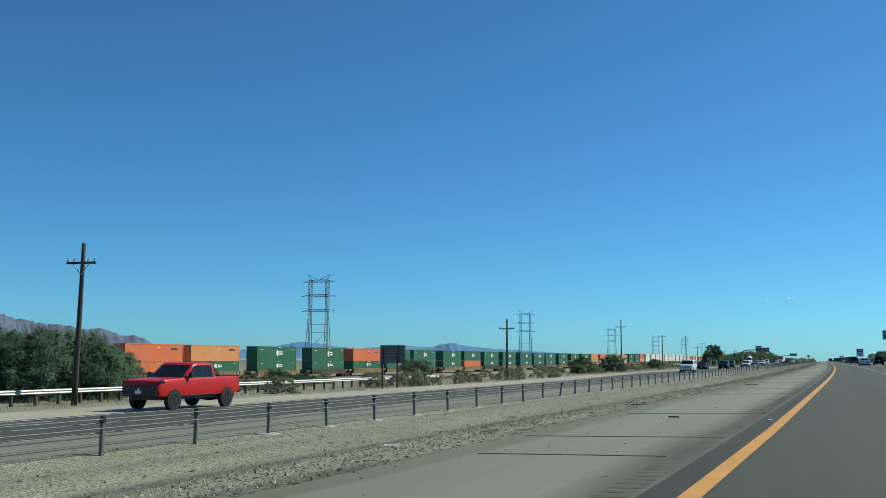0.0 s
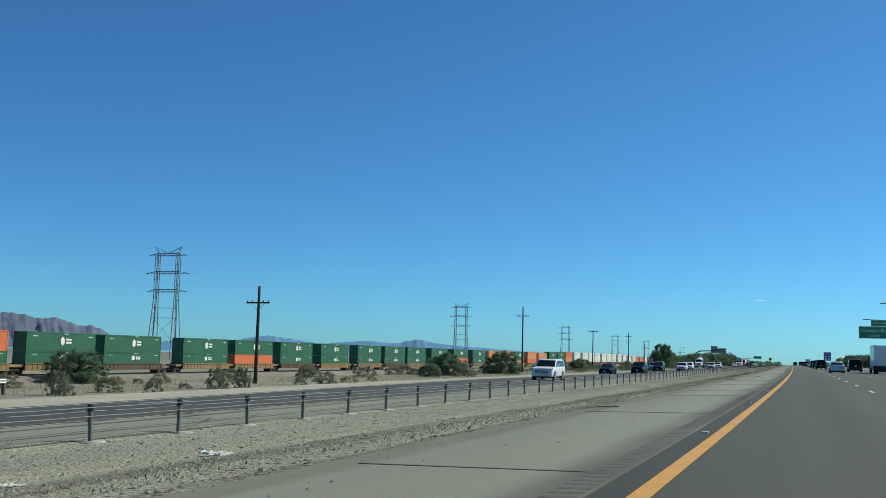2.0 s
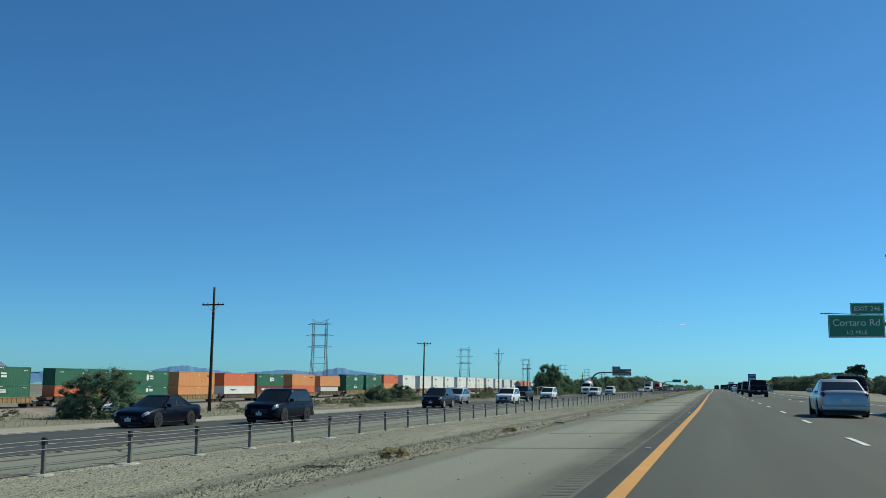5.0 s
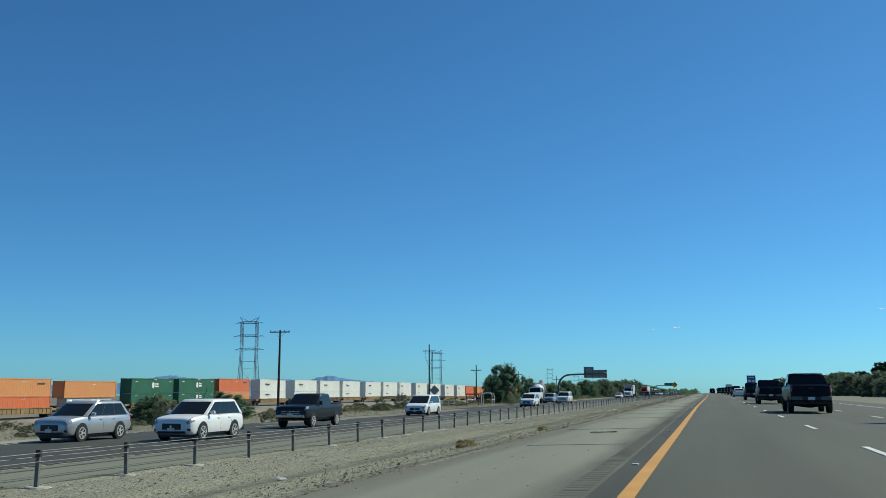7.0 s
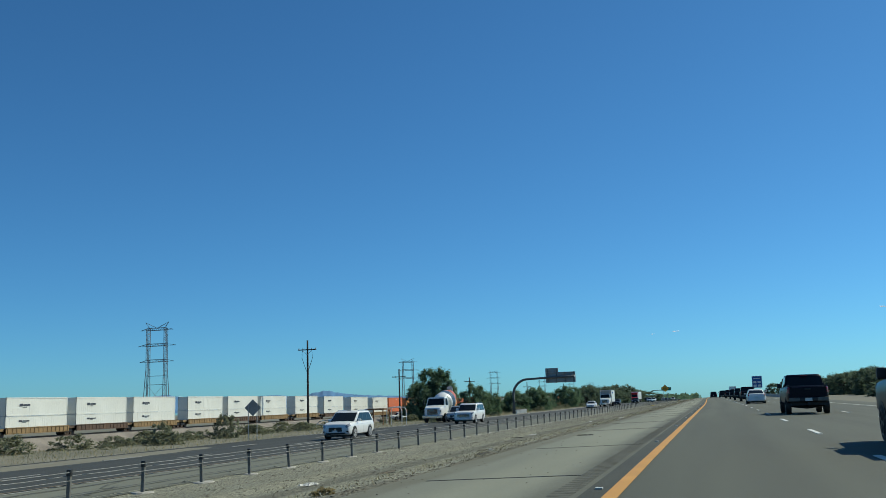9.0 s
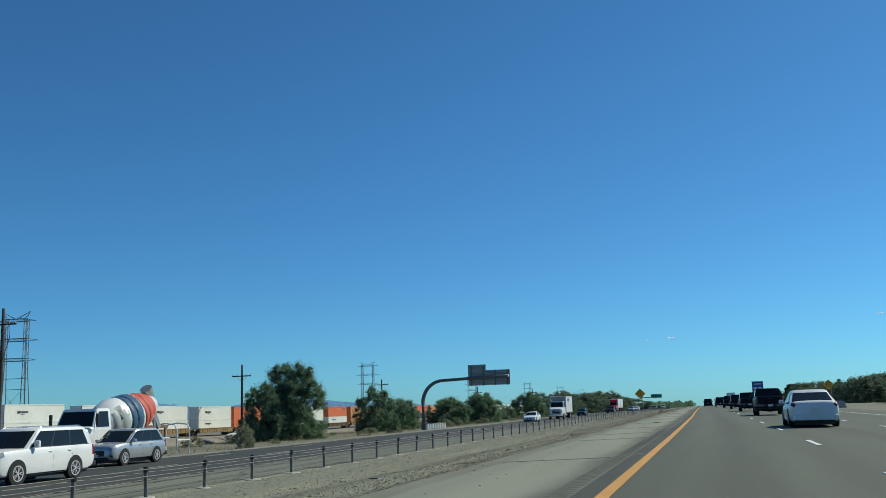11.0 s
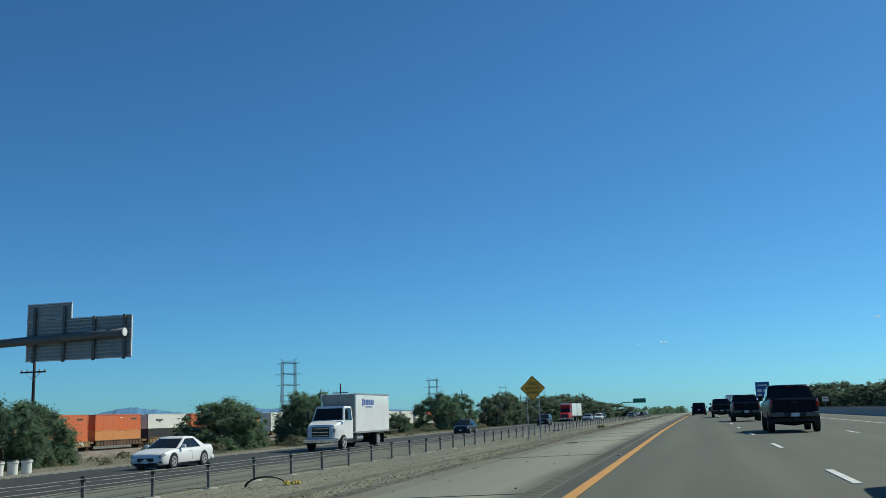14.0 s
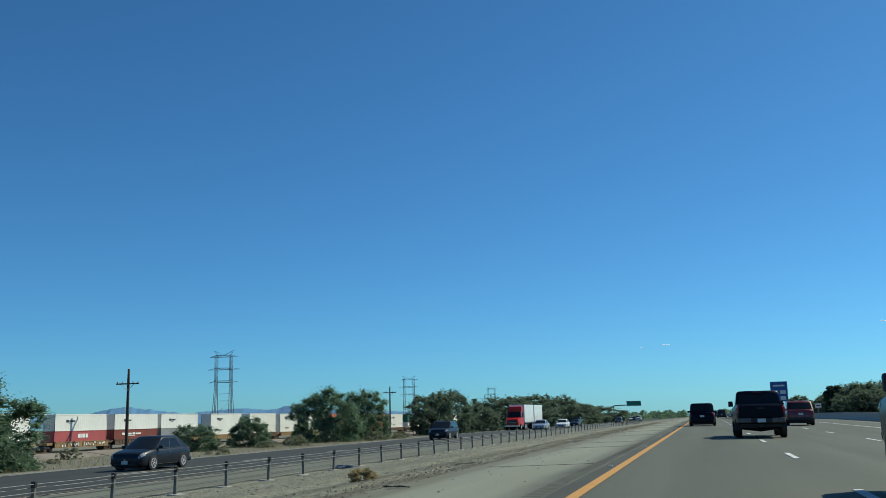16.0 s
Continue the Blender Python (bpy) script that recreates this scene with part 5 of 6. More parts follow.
    for sx in (-1, 1):
        part("headlight", sheet([[skin(f, v, sx, 0.012) for f in (0.003, 0.015, 0.035, 0.065)] for v in (6.0, 6.8, 7.7, 8.2)], 0.02), M_GLASS if colour is P_RED else M_LAMP, r)
        part("fog_lamp", sheet([[skin(f, v, sx, 0.012) for f in (0.003, 0.01, 0.02)] for v in (2.6, 3.0, 3.5)], 0.015), M_BLACK, r)
        v0, v1 = (4.5, 8.0) if kind in ("suv", "wagon", "pickup", "minivan") else (6.2, 8.2)
        part("tail_light", sheet([[skin(f, v, sx, 0.012) for f in (0.955, 0.975, 0.99, 0.999)] for v in (v0, (v0 + v1) / 2, v1)], 0.02), M_TAIL, r)
        mir = flank(sx, 0.08, 0.1)
        part("mirror", boxed(mir[0] + sx * 0.14 - 0.1, mir[0] + sx * 0.14 + 0.1, mir[1] - 0.07, mir[1] + 0.06, belt - 0.02, belt + (0.22 if tall else 0.13), 0.045), M_BLACK if kind == "pickup" else colour, r)
    zp = cl + 0.2 if kind == "pickup" else belt - 0.3
    part("number_plate", boxed(-0.16, 0.16, tail_ - 0.112, tail_ - 0.01, zp - 0.075, zp + 0.075), M_PLATE, r)
    part("underbody", boxed(-w * 0.8, w * 0.8, tail_ + 0.3, nose - 0.35, cl - 0.08, cl + 0.12), M_BLACK, r)
    if kind == "pickup":
        part("tailgate", boxed(-w * 0.72, w * 0.72, tail_ - 0.012, tail_ + 0.05, cl + 0.3, 1.29, 0.03), colour, r)
    if roof_rails:
        for sx in (-1, 1):
            cw, yf, yr = edge(1)
            part("roof_rail", tube([(sx * cw * 0.9, yf - 0.3, zt + 0.02), (sx * cw * 0.9, yf - 0.45, H + 0.03), (sx * cw * 0.9, yr + 0.35, H + 0.03), (sx * cw * 0.9, yr + 0.2, zt + 0.02)], 0.022, 6), M_CHROME, r)
    return r


OWN_Z = 0.026


def coming(y, u):
    return pose(road_x(y) + u, y, ground_z(u) + 0.027 + dip(y), 0, 0, 180 + (-1.6 if y < 60 else 0))


def going(y, u, z=OWN_Z):
    return pose(road_x(y) + u, y, z + dip(y))


LANES = (-20.6, -24.3, -28.0)
car("pickup", P_RED, "bright red crew-cab pickup driving on the opposite carriageway", "pickup truck", coming(32.7, -23.8) @ Matrix.Scale(0.95, 4), black_rims=True)
car("wagon", P_WHITE, "long white sport utility wagon on the opposite carriageway", "suv", coming(149.8, -20.5), True)
car("sedan", P_BLACK, "black car on the opposite carriageway", "car", coming(199.5, -24.3))
car("suv", P_BLACK, "black sport utility wagon on the opposite carriageway", "suv", coming(205.0, -20.7))
car("suv", P_PLUM, "dark plum sport utility wagon on the opposite carriageway", "suv", coming(241.2, -22.6), True)
car("suv", P_SILVER, "silver compact sport utility wagon on the opposite carriageway", "suv", coming(260.5, -26.0), True)
car("suv", P_WHITE, "white compact sport utility wagon with black trim", "suv", coming(261.0, -20.5))
car("pickup", P_NAVY, "dark grey crew-cab pickup on the opposite carriageway", "pickup truck", coming(276.0, -21.8))
car("minivan", P_WHITE, "white minivan on the opposite carriageway", "minivan", coming(304.6, -23.4))
car("suv", P_WHITE, "clean white sport utility wagon with a dark grille", "suv", coming(345.2, -21.4), True)
car("wagon", P_WHITE, "large white sport utility wagon in the middle lane", "suv", coming(379.5, -22.0), True)
car("suv", P_SILVER, "silver sport utility wagon beside the cement mixer", "suv", coming(392.2, -26.4))
car("sedan", P_WHITE, "white saloon with a dark grille on the opposite carriageway", "car", coming(487.6, -22.6))
car("hatch", P_NAVY, "dark grey hatchback on the opposite carriageway", "car", coming(550.3, -23.2))
car("suv", P_NAVY, "dark grey sport utility wagon far along the opposite carriageway", "suv", coming(599.0, -22.0))
far = random.Random(8)
for k in range(9):
    car(far.choice(("suv", "sedan", "minivan", "pickup")), far.choice((P_WHITE, P_WHITE, P_SILVER, P_NAVY)), "small distant vehicle on the opposite carriageway", "car", coming(640 + 36 * k + far.uniform(-8, 8), far.choice(LANES)))

car("pickup", P_BLACK, "black pickup ahead in the second lane before the exit", "pickup truck", going(275.0, 5.6))
car("sedan", P_SILVER, "light silver saloon driving in the second lane", "car", going(200.5, 5.6))
car("sedan", P_WHITE, "white saloon driving far ahead in the second lane", "car", going(392.0, 5.4))
car("suv", P_BLACK, "black sport utility wagon driving in the second lane", "suv", going(372.0, 8.6), True)
car("wagon", P_BLACK, "black tall sport utility wagon in the third lane", "suv", going(228.0, 9.3), True)
car("pickup", P_BLACK, "black crew-cab pickup with a chrome bumper in the second lane", "pickup truck", going(553.3, 4.3))
car("pickup", P_BLACK, "black pickup driving in the second lane by the exit", "pickup truck", going(307.0, 5.6))
car("pickup", P_BLACK, "black crew-cab pickup past the exit sign in the second lane", "pickup truck", going(339.0, 5.6))
car("suv", P_MAROON, "dark red sport utility wagon in the third lane", "suv", going(584.0, 8.6))
car("suv", P_WHITE, "white sport utility wagon in the third lane", "suv", going(608.0, 9.4))
car("minivan", P_BLACK, "dark minivan far ahead in the first lane", "minivan", going(590.0, 1.9))
car("pickup", P_BLACK, "black crew-cab pickup in the second lane ahead", "pickup truck", going(425.3, 5.75))
car("pickup", P_BLACK, "black crew-cab pickup ahead in the second lane", "pickup truck", going(457.3, 5.8))
car("pickup", P_BLACK, "black pickup with a dark rear window in the second lane", "pickup truck", going(489.3, 5.8))
car("pickup", P_BLACK, "black pickup driving past the warning sign in the second lane", "pickup truck", going(521.3, 5.4))
for k in range(6):
    car(far.choice(("suv", "sedan", "pickup")), far.choice((P_WHITE, P_BLACK, P_SILVER, P_NAVY)), "small distant vehicle seen from behind", "car", going(660 + 30 * k + far.uniform(-6, 6), far.choice((5.5, 9.2, 1.9))))


def wheels_of(r, rows, wr, w, dual=()):
    for y in rows:
        for sx in (-1, 1):
            ty = part("tyre", disc(0.55 if y in dual else 0.28, wr, 22, 0.03), M_TYRE, r)
            ty.location = (sx * (w - (0.28 if y in dual else 0.14)), y, wr)
            shared("rim", rim_mesh(wr), ty, pose(sx * (0.285 if y in dual else 0.15), 0, 0, 0, 0, 0 if sx > 0 else 180))


def truck_cab(r, colour, nose, w, hood_len, cab_len, z0, hood, roof):
    """A bonneted lorry cab whose nose is at y = nose."""
    bm = loft([body_ring(nose - a, ww, zz, h, 0.12) for a, ww, zz, h in ((0, w * 0.70, z0 + 0.25, hood - 0.25), (0.12, w * 0.78, z0 + 0.1, hood - 0.08), (0.35, w * 0.86, z0, hood + 0.0), (hood_len * 0.6, w * 0.92, z0, hood + 0.1), (hood_len, w * 0.97, z0, hood + 0.22))])
    part("bonnet", bm, colour, r)
    y0 = nose - hood_len
    bm = loft([[(w * 0.95, y0, z0 + 0.1), (-w * 0.95, y0, z0 + 0.1), (-w * 0.95, y0 - cab_len, z0 + 0.1), (w * 0.95, y0 - cab_len, z0 + 0.1)],
               [(w * 0.95, y0, hood + 0.12), (-w * 0.95, y0, hood + 0.12), (-w * 0.95, y0 - cab_len, hood + 0.12), (w * 0.95, y0 - cab_len, hood + 0.12)],
               [(w * 0.82, y0 - 0.45, roof), (-w * 0.82, y0 - 0.45, roof), (-w * 0.85, y0 - cab_len, roof), (w * 0.85, y0 - cab_len, roof)]])
    bmesh.ops.bevel(bm, geom=bm.edges[:], offset=0.05, segments=2, affect="EDGES")
    cab = part("cab", bm, colour, r)
    za, zb = hood + 0.2, roof - 0.14
    part("windscreen", quad_panel([(w * 0.84, y0 - 0.035, za), (-w * 0.84, y0 - 0.035, za), (-w * 0.74, y0 - 0.37, zb), (w * 0.74, y0 - 0.37, zb)][::1], 0.02), M_GLASS, cab)
    for sx in (-1, 1):
        cs = [(sx * w * 0.962, y0 - 0.2, za), (sx * w * 0.962, y0 - cab_len + 0.25, za), (sx * w * 0.885, y0 - cab_len + 0.25, zb), (sx * w * 0.885, y0 - 0.55, zb)]
        part("side_window", quad_panel(cs if sx < 0 else cs[::-1], 0.02), M_GLASS, cab)
        part("headlight", boxed(sx * w * 0.68 - 0.16, sx * w * 0.68 + 0.16, nose - 0.2, nose - 0.02, hood - 0.55, hood - 0.3, 0.04), M_LAMP, r)
        part("mirror", boxed(sx * (w + 0.15) - 0.07, sx * (w + 0.15) + 0.07, y0 - 0.05, y0 + 0.07, hood + 0.25, hood + 0.85, 0.03), M_BLACK, r)
        part("step", boxed(sx * w * 0.85 - 0.15, sx * w * 0.85 + 0.15, y0 - cab_len, y0 - 0.2, z0 - 0.15, z0 + 0.1, 0.02), M_BLACK, r)
    part("grille", boxed(-w * 0.5, w * 0.5, nose - 0.06, nose + 0.03, z0 + 0.3, hood - 0.2, 0.05), M_BLACK, r)
    for k in range(3):
        zz = z0 + 0.4 + (hood - z0 - 0.7) * k / 2
        part("grille_bar", boxed(-w * 0.46, w * 0.46, nose + 0.025, nose + 0.045, zz - 0.018, zz + 0.018), M_CHROME, r)
    part("front_bumper", boxed(-w * 0.95, w * 0.95, nose - 0.2, nose + 0.1, z0 - 0.1, z0 + 0.22, 0.05), M_CHROME, r)


def box_lorry(m, name, label, colour, lettered):
    r = thing(name, label, "lorry", "vehicles on the motorway", m)
    w = 1.22
    truck_cab(r, colour, 4.95, w, 1.25, 1.7, 0.58, 1.72, 2.85)
    bx = part("box_body", boxed(-1.27, 1.27, -5.4, 1.75, 1.05, 3.68, 0.03), P_WHITE, r)
    for x0, x1 in ((-1.285, -1.24), (1.24, 1.285)):
        part("corner_rail", boxed(x0, x1, -5.4, 1.75, 3.6, 3.7), M_STEEL, bx)
        part("lower_rail", boxed(x0, x1, -5.4, 1.75, 1.02, 1.14), M_STEEL, bx)
    part("rear_door", boxed(-1.15, 1.15, -5.43, -5.39, 1.12, 3.55, 0.01), M_SIGN_WHITE, bx)
    part("front_face", boxed(-1.18, 1.18, 1.745, 1.765, 1.15, 3.62), M_SIGN_BACK, bx)
    part("chassis", boxed(-0.45, 0.45, -5.2, 3.9, 0.62, 1.0), M_BLACK, r)
    part("mud_flap", boxed(-1.15, 1.15, -4.5, -4.47, 0.25, 0.9), M_BLACK, r)
    for sx in (-1, 1):
        part("tail_light", boxed(sx * 1.0 - 0.1, sx * 1.0 + 0.1, -5.46, -5.38, 0.85, 1.0), M_TAIL, r)
    wheels_of(r, (3.85, -3.0), 0.5, w, (-3.0,))
    for sx in (-1, 1):
        part("marker_lamp", boxed(sx * 0.9 - 0.05, sx * 0.9 + 0.05, 1.75, 1.79, 3.6, 3.65), M_TAIL, bx)
        part("fuel_tank", tube([(sx * 0.85, 1.2, 0.72), (sx * 0.85, 0.6, 0.72), (sx * 0.85, -0.1, 0.72)], 0.27, 14), M_STEEL, r)
    part("exhaust_stack", tube([(1.05, 1.9, 0.9), (1.05, 1.9, 2.0), (1.05, 1.9, 3.2)], 0.06, 8), M_CHROME, r)
    part("underrun_bar", boxed(-1.1, 1.1, -5.35, -5.27, 0.5, 0.6, 0.01), M_BLACK, r)
    if lettered:
        part("lettering", bars([(0.2, 3.1, 0.30, 0.5), (-0.18, 3.1, 0.26, 0.36), (-0.5, 3.1, 0.24, 0.36), (-0.85, 3.1, 0.28, 0.36), (-1.25, 3.1, 0.3, 0.36), (-1.6, 3.1, 0.26, 0.36), (-1.95, 3.1, 0.26, 0.36), (-1.5, 2.78, 1.3, 0.07)]), M_MARK_BLUE, bx).matrix_basis = pose(-1.272, 0, 0, 0, 0, 0) @ pose(-0.008, 0, 0)
    return r


box_lorry(coming(509.0, -21.6), "box_lorry", "white box lorry with blue lettering on its side", P_WHITE, True)
box_lorry(going(206.0, 11.4), "box_lorry", "plain white box lorry seen from behind in the outer lane", P_WHITE, False)


P_DRUM_GREY = paint("grey drum paint", (0.30, 0.33, 0.33), 0.5, coat=0.1, gloss=0.3)
P_DRUM_BLUE = paint("dull blue drum paint", (0.045, 0.10, 0.17), 0.5, coat=0.1, gloss=0.3)
P_DRUM_RED = paint("faded red drum paint", (0.52, 0.10, 0.06), 0.5, coat=0.1, gloss=0.3)


def mixer(m):
    r = thing("cement_mixer", "white cement mixer lorry with a red, white and blue drum", "lorry", "vehicles on the motorway", m)
    w = 1.2
    truck_cab(r, P_WHITE, 4.6, w, 1.3, 1.5, 0.6, 1.7, 2.8)
    rings = ((1.4, 0.5, 2.0), (1.2, 0.85, 2.05), (0.2, 1.15, 2.2), (-1.2, 1.2, 2.4), (-2.4, 0.95, 2.7), (-3.4, 0.55, 3.0))
    pts = [(0, y, z) for y, _, z in rings]
    rad = [q[1] for q in rings]
    drum = part("drum", tube(pts, lambda t: float(np.interp(t, np.linspace(0, 1, 6), rad)), 22), P_WHITE, r, smooth=True)
    for a, c_ in ((0.95, P_DRUM_GREY), (0.5, P_DRUM_GREY), (-0.25, P_DRUM_BLUE), (-0.7, P_DRUM_BLUE), (-1.45, P_DRUM_RED), (-1.95, P_DRUM_RED), (-2.45, P_DRUM_RED)):
        q = [(0, a + 0.25, float(np.interp(a + 0.25, [-3.4, -1.2, 1.4], [3.0, 2.4, 2.0]))), (0, a, float(np.interp(a, [-3.4, -1.2, 1.4], [3.0, 2.4, 2.0]))), (0, a - 0.35, float(np.interp(a - 0.35, [-3.4, -1.2, 1.4], [3.0, 2.4, 2.0])))]
        rr = [float(np.interp(p[1], [-3.4, -2.4, -1.2, 0.2, 1.2, 1.4], [0.55, 0.95, 1.2, 1.15, 0.85, 0.5])) + 0.012 for p in q]
        part("stripe", tube(q, lambda t: float(np.interp(t, [0, 0.5, 1], rr)), 22), c_, drum, smooth=True)
    bm = bmesh.new()
    for sx in (-1, 1):
        bar(bm, (sx * 0.5, -3.2, 1.1), (sx * 0.35, -3.3, 3.3), 0.07)
    bar(bm, (0, -3.3, 3.2), (0, -4.3, 1.7), 0.2)
    bar(bm, (0, -3.0, 3.9), (0, -3.5, 3.3), 0.35, 8, 0.25)
    part("chute", bm, M_STEEL, r)
    part("chassis", boxed(-0.5, 0.5, -4.0, 3.4, 0.7, 1.1), M_BLACK, r)
    for sx in (-1, 1):
        part("fender", boxed(sx * 1.0 - 0.22, sx * 1.0 + 0.22, -3.6, -0.6, 1.1, 1.16, 0.02), P_WHITE, r)
    wheels_of(r, (3.4, -1.3, -2.55), 0.52, w, (-1.3, -2.55))


mixer(coming(395.0, -29.0))


def semi(m, colour, label):
    r = thing("articulated_lorry", label, "lorry", "vehicles on the motorway", m)
    w = 1.22
    truck_cab(r, colour, 4.2, w, 1.6, 2.2, 0.6, 1.75, 3.0)
    part("sleeper_fairing", boxed(-1.1, 1.1, 0.6, 2.0, 2.9, 3.7, 0.15), colour, r)
    for y0, y1 in ((-8.2, 0.2), (-17.4, -9.2)):
        t = part("trailer_box", boxed(-1.27, 1.27, y0, y1, 1.15, 4.0, 0.03), P_WHITE, r)
        for sx in (-1, 1):
            part("lower_rail", boxed(sx * 1.27 - 0.02, sx * 1.27 + 0.02, y0, y1, 1.12, 1.25), M_STEEL, t)
    part("chassis", boxed(-0.45, 0.45, -17.0, 3.4, 0.7, 1.1), M_BLACK, r)
    wheels_of(r, (3.1, -0.4, -1.6, -7.2, -10.4, -16.2), 0.5, w, (-0.4, -1.6, -7.2, -10.4, -16.2))


semi(coming(664.0, -27.2), P_RED, "red articulated lorry pulling two white box trailers")
semi(going(700.0, 9.3), P_WHITE, "white articulated lorry seen from behind far ahead")


# ---- trees and shrubs ----
def crown_bm(size, lumps, leaves, leaf, seed, flat=1.0):
    """Thin leaf sprays on uneven boughs inside a dome that reaches down to the ground, with loose ends outside."""
    rnd = random.Random(seed)
    cx = []
    ripple = [(rnd.uniform(2, 6), rnd.uniform(1, 5), rnd.uniform(0, 6.28), rnd.uniform(0.03, 0.09)) for _ in range(5)]

    def hull(a, e):
        """How far the crown reaches in the direction of bearing a and height e."""
        return 0.94 + sum(k * math.sin(p * a + q * e + f) for p, q, f, k in ripple)
    for _ in range(lumps):
        a, e = rnd.uniform(0, 2 * math.pi), rnd.uniform(-0.98, 0.97)
        ring = math.sqrt(max(0.08, 1 - max(0, e) ** 2)) * (1.0 if e > -0.4 else 0.97)
        rr = rnd.uniform(0.5, 0.88) ** 0.8 * hull(a, e)
        cx.append((Vector((math.cos(a) * ring * rr, math.sin(a) * ring * rr, e * (rnd.uniform(0.7, 0.9) if e > 0 else 0.95) * hull(a, e))), rnd.uniform(0.10, 0.24)))
    verts, faces = [], []
    inner = leaves // 5
    for k in range(leaves):
        c, s = rnd.choice(cx)
        reach = rnd.uniform(0.0, 0.6) if k < inner else rnd.random() ** 0.5 * 1.05 if rnd.random() < 0.93 else rnd.uniform(1.0, 1.4)
        d = Vector((rnd.gauss(0, 1), rnd.gauss(0, 1), rnd.gauss(0, 1))).normalized() * s * reach
        p = c + Vector((d.x, d.y, d.z * 0.9))
        p = Vector((p.x * size[0], p.y * size[1], max(-1.0, p.z) * size[2] * flat))
        out = Vector((c.x, c.y, c.z + 0.25)).normalized()
        t = (0.5 * d.normalized() + 0.7 * out + Vector((rnd.gauss(0, 0.55), rnd.gauss(0, 0.55), rnd.gauss(0.1, 0.55)))).normalized()
        side = out + Vector((rnd.gauss(0, 0.4), rnd.gauss(0, 0.4), rnd.gauss(0.2, 0.4)))
        if k % 5 < 3:
            t = (t.cross(side) + 0.35 * out).normalized()
        b = t.cross(side).normalized()
        n = t.cross(b)
        big = 2.0 if k < inner else 1.0
        l, w_ = leaf * rnd.uniform(0.6, 1.4) * big, leaf * rnd.uniform(0.22, 0.45) * big * (1.6 if k < inner else 1)
        i = len(verts)
        verts += [p - t * l, p + b * w_ - n * w_ * 0.4, p + t * l - Vector((0, 0, 0.25 * l)), p - b * w_ - n * w_ * 0.4]
        faces += [(i, i + 1, i + 2, i + 3)]
    return verts, faces


def tree_proto(name, label, seed, h=6.0, w=6.0, leaves=5200, leaf=0.17, mat=None, trunk=True, crown_base=0.0):
    rnd = random.Random(seed)
    r = thing(name, label, "tree" if trunk else "shrub", "trees and shrubs beside the road")
    zc = h * (crown_base + (1 - crown_base) / 2)
    v, f = crown_bm((w / 2, w / 2, h * (1 - crown_base) / 2), int(70 + w * 22), leaves, leaf, seed)
    me = bpy.data.meshes.new("crown")
    me.from_pydata([(p[0], p[1], p[2] + zc) for p in v], [], f)
    me.materials.append(mat or M_LEAF)
    shared("crown", me, r)
    if trunk:
        part("trunk", tube([(0, 0, -0.2), (0.05 * h * rnd.uniform(-1, 1), 0, h * 0.2), (0.05 * h * rnd.uniform(-1, 1), 0.04 * h, h * 0.42)], lambda t: h * 0.032 * (1 - 0.45 * t), 9), M_BARK, r)
        for k in range(7):
            a = k * 0.9 + rnd.uniform(-0.3, 0.3)
            z0 = h * rnd.uniform(0.16, 0.4)
            q = Vector((math.cos(a) * w * 0.28, math.sin(a) * w * 0.28, h * rnd.uniform(0.45, 0.68)))
            part("limb", tube([(0, 0, z0), (q.x * 0.45, q.y * 0.45, z0 + (q.z - z0) * 0.55), q], lambda t: h * 0.015 * (1 - 0.8 * t), 6), M_BARK, r)
    return r


PROTO = [tree_proto("mesquite_tree", "dense rounded green mesquite tree growing beside the road", 21 + k, 6, 6.4, 23000, 0.1, None, True, -0.22) for k in range(3)]
FAR_PROTO = [tree_proto("mesquite_tree", "rounded green tree in the belt behind the verge", 61 + k, 6, 6.4, 6000, 0.16, M_LEAF_FAR, True, -0.22) for k in range(3)]
PROTO_TALL = tree_proto("mesquite_tree", "tall spreading mesquite tree with a bare dark trunk", 31, 8, 6.2, 36000, 0.09, None, True, 0.0)
SHRUB = [tree_proto("desert_shrub", "low grey-green desert shrub on sandy ground", 41 + k, 1.1, 1.7, 1400, 0.062, M_BRUSH, False, -0.55) for k in range(3)]
PINE = tree_proto("pine_tree", "dark green pine tree behind the outer verge", 51, 10, 6, 6500, 0.27, M_LEAF_DARK, True, 0.05)
_used = set()


def plant(proto, x, y, w, h, turn, base=(6.4, 6.0)):
    """Places a prototype, the first time itself and then copies, scaled to its width and height."""
    m = Matrix.Translation((x, y, ground_z(x - road_x(y)) + dip(y) - (0.3 if h > 3 and x < 0 else 0.05))) @ Matrix.Rotation(turn, 4, "Z") @ Matrix.Diagonal((w / base[0], w / base[0], h / base[1], 1))
    if proto.name in _used:
        return copy_thing(proto, m)
    _used.add(proto.name)
    proto.matrix_basis = m
    return proto


TREES_START = ((-55.5, 46.0, 6.2, 5.2), (-54.2, 49.0, 5.0, 5.2), (-53.6, 58.0, 5.6, 4.9), (-54.6, 62.5, 4.6, 4.0), (-51.6, 50.5, 5.6, 5.4), (-50.8, 55.5, 5.4, 5.0), (-56, 59, 7, 5.2), (-52.6, 59.5, 5.0, 4.5), (-48.3, 63.5, 2.8, 2.2), (-54.6, 53.5, 6.4, 5.3), (-55, 76, 3.2, 2.2), (-55.6, 89.4, 3.3, 1.9), (-55.4, 94.8, 2.4, 1.2), (-57.3, 131, 5.0, 3.2), (-47.5, 191, 3, 1.9), (-49.5, 204, 5.4, 3.7), (-48.5, 229.5, 7.2, 4.5))
